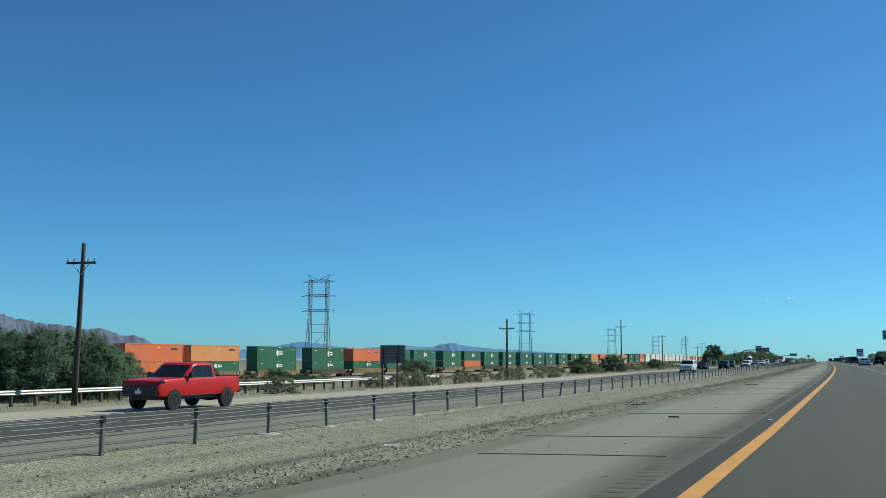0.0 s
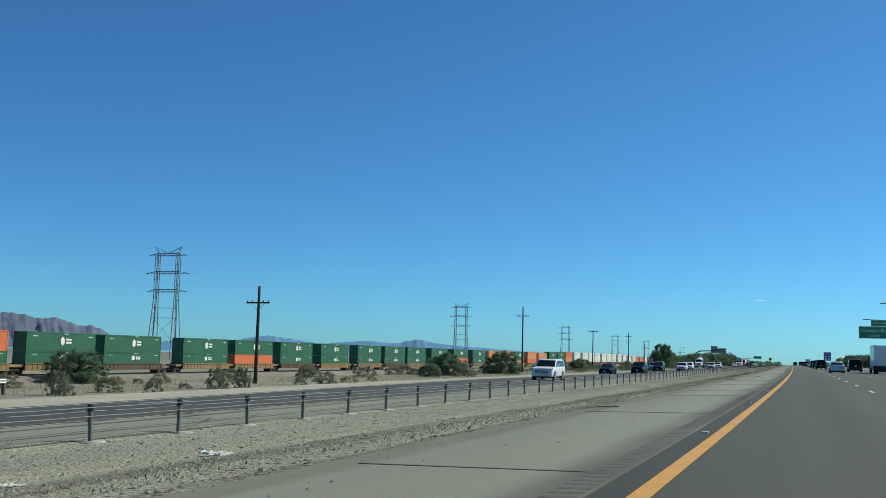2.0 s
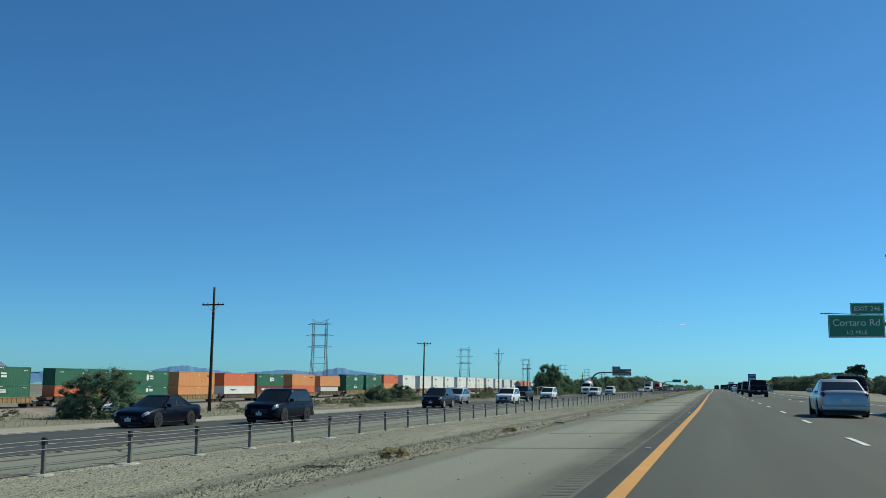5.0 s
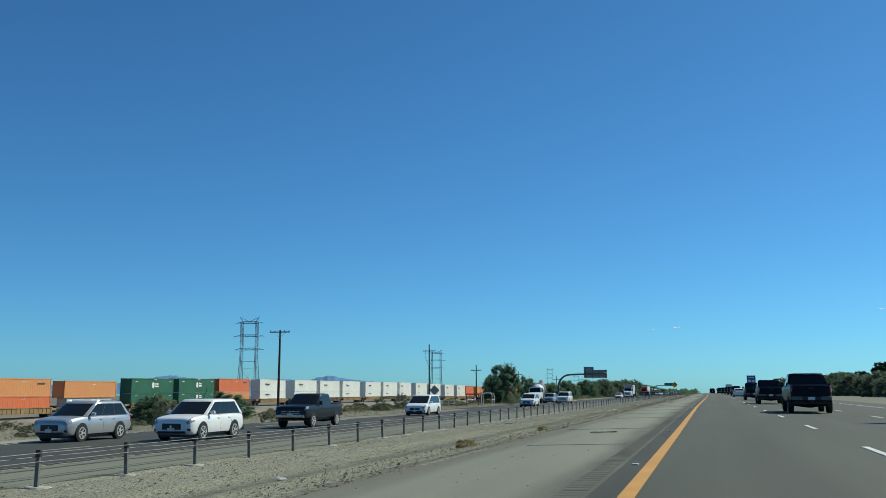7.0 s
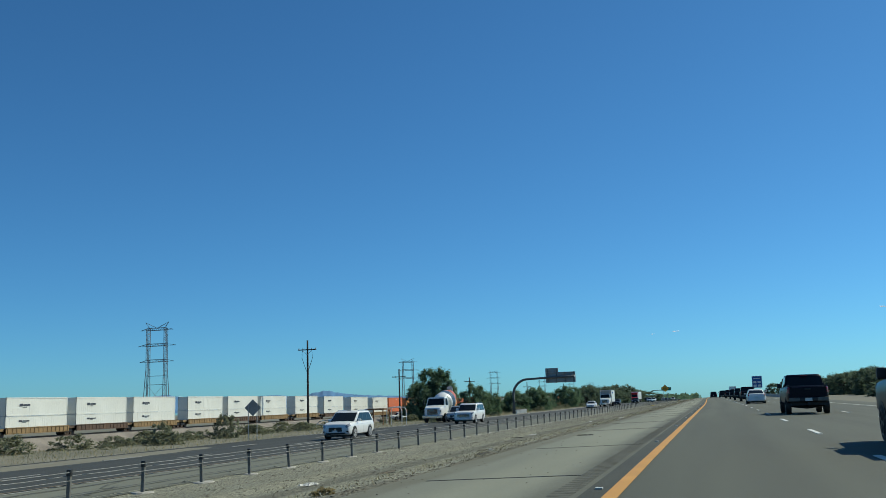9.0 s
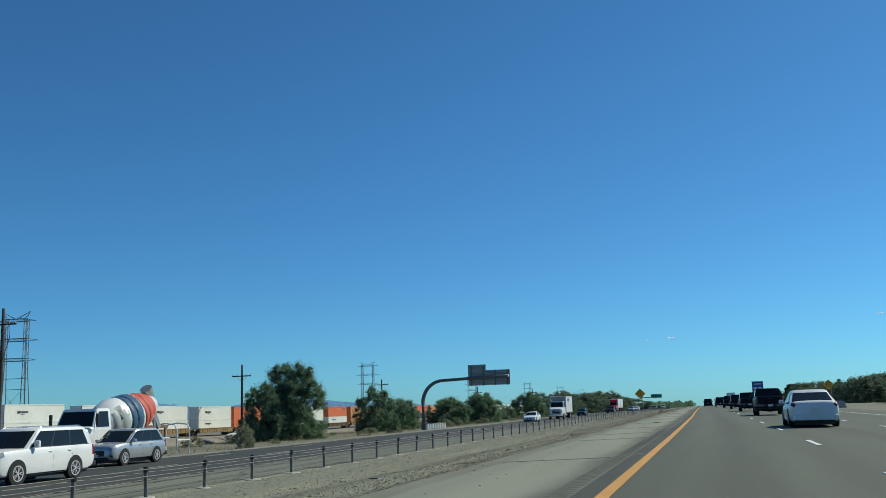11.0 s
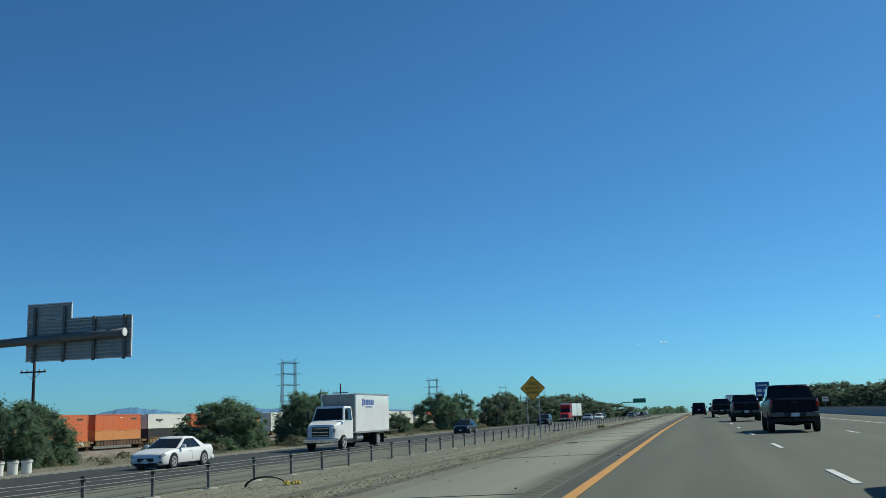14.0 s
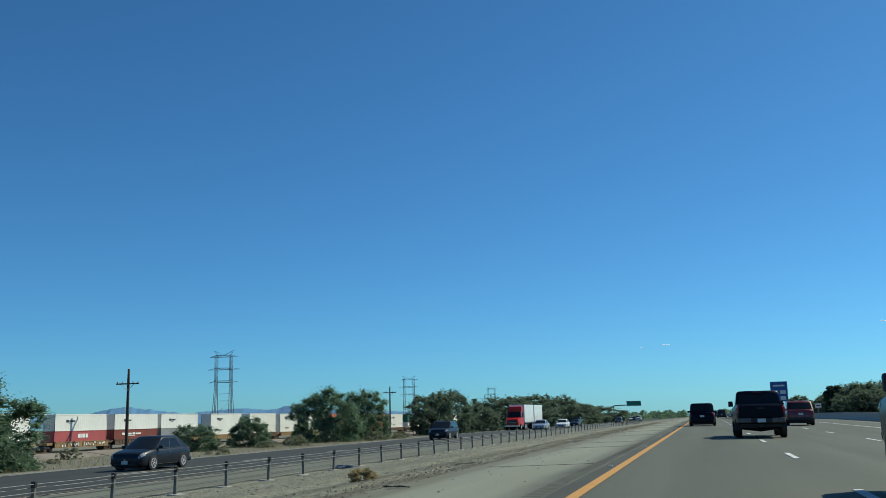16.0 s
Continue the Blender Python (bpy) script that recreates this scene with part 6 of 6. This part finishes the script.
TREES_MIDDLE = ((-51.2, 306.5, 4.3, 3.3), (-54, 327, 5, 3.2), (-51.4, 461, 6.6, 7.2), (-52.5, 470, 6.5, 6), (-50.5, 499, 5.4, 7), (-49.5, 508, 6.4, 5.2), (-51.5, 514, 6.4, 5.4))
TREES_SIGN = ((-50.5, 544.5, 6.6, 5.5), (-51.5, 550.5, 6.6, 5.6), (-47.8, 562.5, 6.8, 6.8), (-49, 567.5, 6.8, 6.4), (-53.4, 607.5, 4.4, 3.0), (-54, 622, 4.3, 3.9), (-51.5, 642, 7.6, 7.4), (-51, 655, 7.8, 7.8))
TREES_FAR = ((-50, 693, 8.2, 8.1), (-50.5, 708, 8.8, 8.9), (-51, 738, 9, 6.2), (-52, 770, 9, 5.6), (-50, 799, 9, 5.4), (-47.5, 848, 7.4, 8.4), (-46, 880, 10, 5.2), (-44, 940, 12, 4.2))
for k, (x, y, w, h) in enumerate(TREES_START + TREES_MIDDLE + TREES_SIGN + TREES_FAR):
    plant(PROTO[k % 3] if y < 665 else FAR_PROTO[k % 3], x, y, w * (1.4 if y > 530 else 1.28 if y > 450 else 1.18), h * (1.14 if y > 450 else 1.05) + 0.25, k * 1.7)
plant(PROTO_TALL, -49.2, 464.0, 8.6, 10.6, 0.7, (6.2, 8.0))
SHRUBS = ((-37.6, 85.5, 2.0, 1.5), (-40.4, 93.6, 2.2, 1.6), (-40.0, 96.6, 1.4, 1.0), (-39.9, 102.8, 1.4, 1.0), (-42.5, 112.4, 1.3, 1.0), (-39.9, 118.4, 1.8, 1.0), (-42.2, 129.5, 1.9, 1.2), (-41.6, 132.4, 1.4, 1.1), (-41.2, 141.4, 1.7, 0.9), (-39.8, 143.8, 2.0, 0.9), (-33.9, 281, 1.8, 1.4),
          (-39.8, 308.8, 2.9, 1.3), (-50.0, 369.9, 2.6, 1.5), (-51, 385.0, 2.8, 1.7), (-40.3, 110.5, 1.6, 0.9), (-36.5, 24, 1.4, 0.6), (-35.2, 29.5, 1.0, 0.5), (-42.6, 437.5, 2.6, 2.4), (-41.6, 435.5, 1.8, 1.5))
for k, (x, y, w, h) in enumerate(SHRUBS):
    plant(SHRUB[k % 3], x, y, w, h * 1.1, k * 2.1, (1.7, 1.1))
brush = random.Random(77)
for k in range(190):
    y = brush.uniform(20, 680)
    w = brush.uniform(1.0, 3.2)
    plant(SHRUB[k % 3], brush.triangular(-58.5, -48.0 if 290 < y < 430 else -41.5, -53), y, w, w * (brush.uniform(0.2, 0.36) if 215 < y < 450 else brush.uniform(0.24, 0.42)), brush.uniform(0, 6), (1.7, 1.1))
# a low band of brush along the foot of the railway bank
for k in range(46):
    w = brush.uniform(1.8, 3.8)
    plant(SHRUB[k % 3], -55.2 + brush.gauss(0, 1.2), 285 + 3.3 * k + brush.uniform(-2, 2), w, w * brush.uniform(0.22, 0.34), brush.uniform(0, 6), (1.7, 1.1))
# the belt of trees behind the outer verge
belt_rnd = random.Random(5)
for k in range(62):
    y = 330 + k * 9.5 + belt_rnd.uniform(-3, 3)
    h = belt_rnd.uniform(2.2, 3.7) if y < 480 else belt_rnd.uniform(3.0, 5.0) if y < 620 else belt_rnd.uniform(3.6, 6.0)
    plant(FAR_PROTO[k % 3], 36 + belt_rnd.uniform(0, 18), y, h * belt_rnd.uniform(1.1, 1.6), h, belt_rnd.uniform(0, 6))
for k in range(12):
    plant(PINE, 42 + belt_rnd.uniform(-6, 12), 380 + k * 38 + belt_rnd.uniform(-9, 9), 6 * belt_rnd.uniform(0.8, 1.1), belt_rnd.uniform(7.4, 10.4), belt_rnd.uniform(0, 6), (6, 10))


# the far woods that close the plain
woods = random.Random(91)
verts, faces = [], []
for k in range(520):
    x = woods.choice((woods.uniform(-420, -34), woods.uniform(-120, -34), woods.uniform(26, 420)))
    y0, h = woods.uniform(1000, 1500), woods.uniform(2.2, 6.0)
    if k < 90:
        x, y0, h = woods.choice((woods.uniform(-34, -15), woods.uniform(-60, -32), woods.uniform(17, 40))), woods.uniform(1350, 1900), woods.uniform(3, 8)
    w = h * woods.uniform(1.0, 1.8)
    z = ground_z(x) - 0.2 + dip(y0)
    for q in range(90):
        a, e, rr = woods.uniform(0, 6.28), woods.random(), woods.uniform(0.5, 1.0)
        rad = math.sqrt(max(0, 1 - (e - 0.3) ** 2 / 0.5)) * rr ** 0.5 * w / 2
        p = Vector((x + math.cos(a) * rad, y0 + math.sin(a) * rad, z + e * h))
        l = h * woods.uniform(0.08, 0.2)
        t = Vector((woods.gauss(0, 1), woods.gauss(0, 1), woods.gauss(0, 0.7))).normalized() * l
        b = Vector((woods.gauss(0, 1), woods.gauss(0, 1), woods.gauss(0, 1))).cross(t).normalized() * l * 0.6
        i = len(verts)
        verts += [p - t, p + b, p + t, p - b]
        faces.append((i, i + 1, i + 2, i + 3))
me = bpy.data.meshes.new("far_woods")
me.from_pydata(verts, [], faces)
me.materials.append(M_LEAF)
tagged(new("far_woods", me), "distant belt of low green trees on the plain", "trees", kind="stuff")


# ---- mountains ----
AZ = (14, 17, 20.4, 21.3, 22.1, 22.8, 23.7, 25, 25.7, 26.6, 28, 29, 30.5, 31.3, 32.2, 33.2, 34.5, 38, 40.2, 40.9, 42.3, 44, 46.2, 50, 56, 62, 70, 80)
EL = (0.25, 0.42, 0.62, 0.74, 0.93, 0.86, 0.66, 0.70, 0.76, 0.68, 0.54, 0.6, 0.82, 0.92, 0.86, 0.62, 0.45, 0.4, 0.62, 0.85, 1.4, 1.72, 1.95, 2.6, 2.9, 2.4, 2.0, 1.6)


def ridge(r0, seed, a0, a1, mat, label):
    """A broken mountain chain round the western horizon, from bearing a0 to a1; AZ, EL: its crest."""
    bm = bmesh.new()
    rows = []
    n = int((a1 - a0) * 14)
    for i in range(n + 1):
        a = a0 + (a1 - a0) * i / n
        fade = min(1.0, (a - a0) / 1.4 + 0.02) if a0 > 20 else min(1.0, (a1 - a) / 3.0 + 0.02)
        h = (r0 * math.tan(radians(float(np.interp(a, AZ, EL)))) + 8) * fade
        h *= (0.99 if a0 < 20 else 0.9) + 0.10 * noise.noise(Vector((a * 0.9, seed, 0))) + 0.07 * noise.noise(Vector((a * 3.1, seed, 3))) + 0.03 * noise.noise(Vector((a * 7.0, seed, 5))) + 0.010 * noise.noise(Vector((a * 17.0, seed, 6)))
        row = []
        for k, d in enumerate((-560, -470, -380, -300, -220, -140, -60, 0, 150)):
            hh = (0, 0.16, 0.33, 0.5, 0.66, 0.8, 0.93, 1, 0.4)[k] * h
            if 0 < k < 7:
                hh *= 1 + (0.34 - 0.04 * k) * noise.noise(Vector((a * 1.4, k * 0.9, seed))) + (1.0 - k / 7.5) * (0.24 * noise.noise(Vector((a * 3.4, k * 0.5, seed))) + 0.08 * noise.noise(Vector((a * 11.0, k * 0.6, seed))))
            d += 60 * noise.noise(Vector((a * 0.8, k, seed + 4)))
            row.append(bm.verts.new((-math.sin(radians(a)) * (r0 + d), 250 + math.cos(radians(a)) * (r0 + d), -8 + hh)))
        rows.append(row)
    for p, q in zip(rows, rows[1:]):
        for k in range(8):
            bm.faces.new((p[k], p[k + 1], q[k + 1], q[k]))
    bmesh.ops.recalc_face_normals(bm, faces=bm.faces)
    return tagged(part("backdrop", bm, mat, smooth=True), label, "mountain", kind="structure")


# no air volume: the hills get their haze from the material colour
ridge(4620, 3, 14, 42, M_MOUNTAIN, "low hills on the horizon with blue haze in their colour")
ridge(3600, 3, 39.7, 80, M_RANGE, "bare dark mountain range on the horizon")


# ---- loose stones, dry weeds and litter in the median ----
def scatter(name, label, category, mat, n, urange, yrange, size, seed, squash=0.6, blades=False):
    rnd = random.Random(seed)
    verts, faces = [], []
    for _ in range(n):
        u = rnd.triangular(*urange) if len(urange) == 3 else rnd.uniform(*urange)
        y = yrange[0] + (yrange[1] - yrange[0]) * rnd.random()
        x, z = road_x(y) + u, ground_z(u) + dip(y)
        i = len(verts)
        if blades:
            h, a = size * rnd.uniform(0.5, 1.3), rnd.uniform(0, 6.28)
            dx, dy = math.cos(a) * h * 0.075, math.sin(a) * h * 0.075
            lx, ly = rnd.gauss(0, h * 0.5), rnd.gauss(0, h * 0.5)
            verts += [(x - dx, y - dy, z - 0.01), (x + dx, y + dy, z - 0.01), (x + lx, y + ly, z + h)]
            faces.append((i, i + 1, i + 2))
            continue
        s = size * rnd.uniform(0.4, 1.0) ** 1.5
        t = rnd.uniform(0, 6.28)
        c, sn = math.cos(t) * s, math.sin(t) * s
        k = rnd.uniform(0.5, 1.1)
        verts += [(x + c, y + sn, z), (x - sn * k, y + c * k, z), (x - c, y - sn, z), (x + sn * k, y - c * k, z), (x + rnd.uniform(-0.3, 0.3) * s, y + rnd.uniform(-0.3, 0.3) * s, z + s * squash * 1.4)]
        faces += [(i, i + 1, i + 4), (i + 1, i + 2, i + 4), (i + 2, i + 3, i + 4), (i + 3, i, i + 4)]
    me = bpy.data.meshes.new(name)
    me.from_pydata(verts, [], faces)
    me.materials.append(mat)
    return tagged(new(name, me), label, category, kind="stuff")


M_STONE = material("median stones", (0.245, 0.228, 0.168), 0.95, 0, 0.3, 2, 20, 0.2, island=0.4)
M_DEBRIS = material("dark dirt clods", (0.15, 0.13, 0.095), 0.95, 0, 0.3, 2, 20, 0.2, island=0.5)
scatter("gravel_stones", "loose tan stones lying on the median", "stones", M_STONE, 105000, (-12.8, -8.0), (5, 560), 0.032, 1, 0.35)
scatter("gravel_stones", "fine tan stones on swept dirt beside the shoulder", "stones", M_STONE, 45000, (-8.4, -4.2), (5, 560), 0.026, 12, 0.35)
scatter("gravel_stones", "scattered small stones between barrier and shoulder", "stones", M_STONE, 5000, (-14.0, -3.6), (5, 640), 0.07, 2, 0.4)
scatter("edge_debris", "dark dirt and twigs along the shoulder edge", "debris", M_DEBRIS, 12000, (-4.9, -3.2, -3.85), (5, 640), 0.05, 3, 0.3)
scatter("shoulder_grit", "small dark stones and grit on the paved shoulder", "stones", M_DEBRIS, 2600, (-3.7, -0.5, -3.2), (5, 640), 0.045, 8, 0.4)
scatter("dirt_clods", "dark dirt clods on the gravel median", "debris", M_DEBRIS, 6000, (-12.5, -4.5), (5, 640), 0.085, 4, 0.25)
scatter("dry_grass", "thin dry grass along the shoulder edge", "grass", M_STRAW, 5000, (-5.4, -3.9, -4.3), (100, 640), 0.09, 5, blades=True)
scatter("verge_grass", "dry grass on the desert ground by the railway", "grass", M_STRAW, 22000, (-58, -41), (20, 660), 0.22, 6, blades=True)
scatter("verge_weeds", "grey-green weeds on the desert ground by the railway", "weeds", M_BRUSH, 18000, (-59, -36, -50), (15, 670), 0.27, 7, blades=True)


def straw_chips(n, urange, yrange, seed):
    """Flat pale straw and wood chips, lying in all directions."""
    rnd = random.Random(seed)
    verts, faces = [], []
    for _ in range(n):
        y = rnd.uniform(*yrange)
        u = urange[0] + (urange[1] - urange[0]) * rnd.random() + 0.35 * math.sin(y * 0.23) + rnd.gauss(0, 0.12)
        x, z = road_x(y) + u, ground_z(u) + 0.012
        l, w_, a = rnd.uniform(0.012, 0.038), rnd.uniform(0.006, 0.014), rnd.uniform(0, 6.28)
        dx, dy, ex, ey = math.cos(a) * l, math.sin(a) * l, -math.sin(a) * w_, math.cos(a) * w_
        i = len(verts)
        t = rnd.uniform(0.0, 0.05)
        verts += [(x - dx, y - dy, z), (x + ex, y + ey, z + 0.015), (x + dx, y + dy, z + t), (x - ex, y - ey, z + 0.012)]
        faces.append((i, i + 1, i + 2, i + 3))
    me = bpy.data.meshes.new("straw_chips")
    me.from_pydata(verts, [], faces)
    me.materials.append(M_CHIP)
    return tagged(new("straw_chips", me), "pale straw and chips strewn along the gravel edge", "debris", kind="stuff")


M_CHIP = material("pale straw chips", (0.30, 0.285, 0.20), 0.9, 0, 0.3, 2, 20, 0, island=0.6)
straw_chips(26000, (-6.3, -4.2), (5, 190), 31)
straw_chips(16000, (-5.4, -4.1), (190, 640), 32)
straw_chips(14000, (-12.6, -5.0), (5, 640), 33)


# ---- single pieces of litter ----
def crumpled(name, label, category, mat, u, y, l, w, h, seed, turn=0.0):
    """A crumpled sheet or scrap with thickness and folds."""
    rnd = random.Random(seed)
    bm = bmesh.new()
    nx, ny = 14, 9
    grid = [[bm.verts.new(((i / nx - 0.5) * l + rnd.uniform(-0.06, 0.06) * l, (j / ny - 0.5) * w + rnd.uniform(-0.06, 0.06) * w, (0.02 if i in (0, nx) or j in (0, ny) else h * rnd.uniform(0.25, 1.0)))) for j in range(ny + 1)] for i in range(nx + 1)]
    for i in range(nx):
        for j in range(ny):
            bm.faces.new((grid[i][j], grid[i + 1][j], grid[i + 1][j + 1], grid[i][j + 1]))
    ob = part(name, bm, mat)
    ob.matrix_basis = pose(road_x(y) + u, y, ground_z(u) + 0.005, 0, 0, turn)
    return tagged(ob, label, category)


M_BLUE_CLOTH = material("blue grey cloth", (0.10, 0.13, 0.18), 0.85, 0, 0.3)
for k, (u, y, l) in enumerate(((-7.4, 77.2, 0.9), (-7.4, 73.0, 0.5), (-10.8, 224.7, 0.35), (-6.8, 224.0, 0.22), (-6.9, 305.5, 0.75), (-6.7, 299.4, 0.8), (-6.0, 51.4, 0.9), (-6.6, 49.0, 0.5), (-7.0, 56.0, 0.4), (-7.4, 455.0, 0.45))):
    crumpled("plastic_litter", "crumpled pale plastic litter on the gravel", "litter", M_RAG, u, y, l * 0.6, l * 0.36, l * 0.08, 60 + k, 20 * k)
lit = random.Random(47)
for k in range(34):
    l = lit.uniform(0.14, 0.4)
    crumpled("paper_litter", "small pale scrap of paper or plastic on the gravel", "litter", M_RAG if k % 4 else M_SCRAP, -lit.choice((lit.uniform(4.2, 6.0), lit.uniform(4.2, 12.4))), lit.uniform(14, 600), l, l * 0.5, l * 0.16, 300 + k, lit.uniform(0, 180))
for k in range(26):
    l = lit.uniform(0.3, 1.1)
    crumpled("twig_debris", "dark twigs and rubber strips by the shoulder edge", "litter", M_DEBRIS if k % 2 else M_SCRAP, -lit.uniform(3.5, 5.6), lit.uniform(14, 600), l, l * 0.12, 0.05, 400 + k, lit.uniform(60, 120))
crumpled("plastic_sheet", "crumpled yellow plastic sheet on the gravel", "litter", M_TARP, -9.4, 471.4, 0.5, 0.3, 0.12, 81, 20)
ob = part("tyre_tread", sheet([[(math.cos(a) * 0.62, -0.11, math.sin(a) * 0.3), (math.cos(a) * 0.62, 0.11, math.sin(a) * 0.27)] for a in [math.pi * k / 12 for k in range(13)]], 0.03), M_SCRAP)
ob.matrix_basis = pose(road_x(471) - 10.2, 471.4, ground_z(-10.2) + 0.01, 0, 0, 12)
tagged(ob, "arched strip of dark tyre tread on the gravel", "litter")
crumpled("cloth", "blue grey cloth lying at a barrier post", "litter", M_BLUE_CLOTH, -12.8, 548.5, 0.8, 0.5, 0.15, 82, 10)
for k, (u, y, l, w) in enumerate(((-3.2, 525.8, 0.8, 0.14), (-3.4, 131.8, 1.3, 0.2), (-5.2, 174.2, 1.2, 0.5), (-2.4, 148.8, 0.6, 0.15), (-4.1, 26.2, 0.5, 0.2), (-2.6, 481.6, 0.9, 0.2), (-0.85, 223.0, 0.8, 0.45), (-10.1, 277.0, 0.7, 0.4), (-1.9, 250.3, 1.5, 0.12), (-7.0, 327.9, 0.9, 0.2), (-3.0, 47.0, 0.9, 0.15), (-2.0, 19.5, 0.35, 0.12), (-3.3, 88.0, 1.0, 0.16), (-2.8, 318.0, 0.9, 0.13), (-1.6, 410.0, 0.7, 0.12))):
    crumpled("tyre_scrap", "dark scrap of tyre rubber on the roadside", "litter", M_SCRAP, u, y, l * 0.62, w * 0.7, 0.05, 90 + k, 37 * k % 50)
# dry tufts
TUFT = tree_proto("grass_tuft", "dry straw-coloured grass tuft in the gravel", 57, 0.5, 0.9, 900, 0.05, M_STRAW, False, 0.0)
for k, (u, y, w) in enumerate(((-6.5, 533.3, 1.1), (-4.55, 153.9, 1.0), (-4.6, 163.0, 0.8), (-4.8, 246.0, 0.9), (-4.4, 255.0, 0.7), (-4.6, 176.0, 0.9), (-4.7, 186.5, 0.7), (-4.5, 300.5, 0.6))):
    plant(TUFT, road_x(y) + u, y, w * 0.75, 0.3 * w + 0.05, k * 1.3, (0.9, 0.5))
# open shelter by the railway crossing: a flat brown roof on posts beside two white arched frames
M_SHED = material("brown painted roof metal", (0.20, 0.10, 0.05), 0.7, 0, 0.3)
sh = thing("open_shelter", "small open shelter with a flat brown roof and white arched frames", "shelter", m=pose(-47.6, 429.5, ground_z(-47.6)) @ Matrix.Scale(1.1, 4))
part("roof", boxed(-2.6, 0.2, -1.6, 1.6, 2.05, 2.28, 0.03), M_SHED, sh)
for x in (-2.4, 0.0):
    for y in (-1.4, 1.4):
        part("post", boxed(x - 0.06, x + 0.06, y - 0.06, y + 0.06, -0.15, 2.06), M_SHED, sh)
for y in (-1.2, 0.8):
    part("arched_frame", tube([(0.5, y, -0.1), (0.5, y, 1.9), (0.7, y, 2.3), (1.6, y, 2.42), (2.5, y, 2.3), (2.7, y, 1.9), (2.7, y, -0.1)], 0.06, 8), M_SIGN_WHITE, sh)
part("side_rail", boxed(2.62, 2.78, -1.2, 0.8, 1.0, 1.1, 0.01), M_SIGN_WHITE, sh)
# parked cars on the side road by the railway
car("sedan", P_WHITE, "white car on the side road by the railway", "car", pose(-53.5, 240.0, -1.95, 0, 0, 185))
car("hatch", P_WHITE, "white hatchback on the side road by the railway", "car", pose(-57.6, 466.5, -1.93, 0, 0, 140))
# low concrete wall behind the outer shoulder
bm = bmesh.new()
prof = ((-0.3, -0.1), (-0.29, 0.08), (-0.15, 0.33), (-0.09, 0.85), (0.09, 0.85), (0.15, 0.33), (0.29, 0.08), (0.3, -0.1))
rows = [[bm.verts.new((road_x(y) + 19.0 + a, y, -0.18 + b + dip(y))) for a, b in prof] for y in (486, 520, 560, 600, 640, 700, 760, 880, 1000)]
for a, b in zip(rows, rows[1:]):
    for k in range(7):
        bm.faces.new((a[k], a[k + 1], b[k + 1], b[k]))
bm.faces.new(rows[0])
bmesh.ops.recalc_face_normals(bm, faces=bm.faces)
tagged(part("concrete_barrier", bm, M_CONCRETE), "low grey concrete barrier behind the outer shoulder", "barrier")
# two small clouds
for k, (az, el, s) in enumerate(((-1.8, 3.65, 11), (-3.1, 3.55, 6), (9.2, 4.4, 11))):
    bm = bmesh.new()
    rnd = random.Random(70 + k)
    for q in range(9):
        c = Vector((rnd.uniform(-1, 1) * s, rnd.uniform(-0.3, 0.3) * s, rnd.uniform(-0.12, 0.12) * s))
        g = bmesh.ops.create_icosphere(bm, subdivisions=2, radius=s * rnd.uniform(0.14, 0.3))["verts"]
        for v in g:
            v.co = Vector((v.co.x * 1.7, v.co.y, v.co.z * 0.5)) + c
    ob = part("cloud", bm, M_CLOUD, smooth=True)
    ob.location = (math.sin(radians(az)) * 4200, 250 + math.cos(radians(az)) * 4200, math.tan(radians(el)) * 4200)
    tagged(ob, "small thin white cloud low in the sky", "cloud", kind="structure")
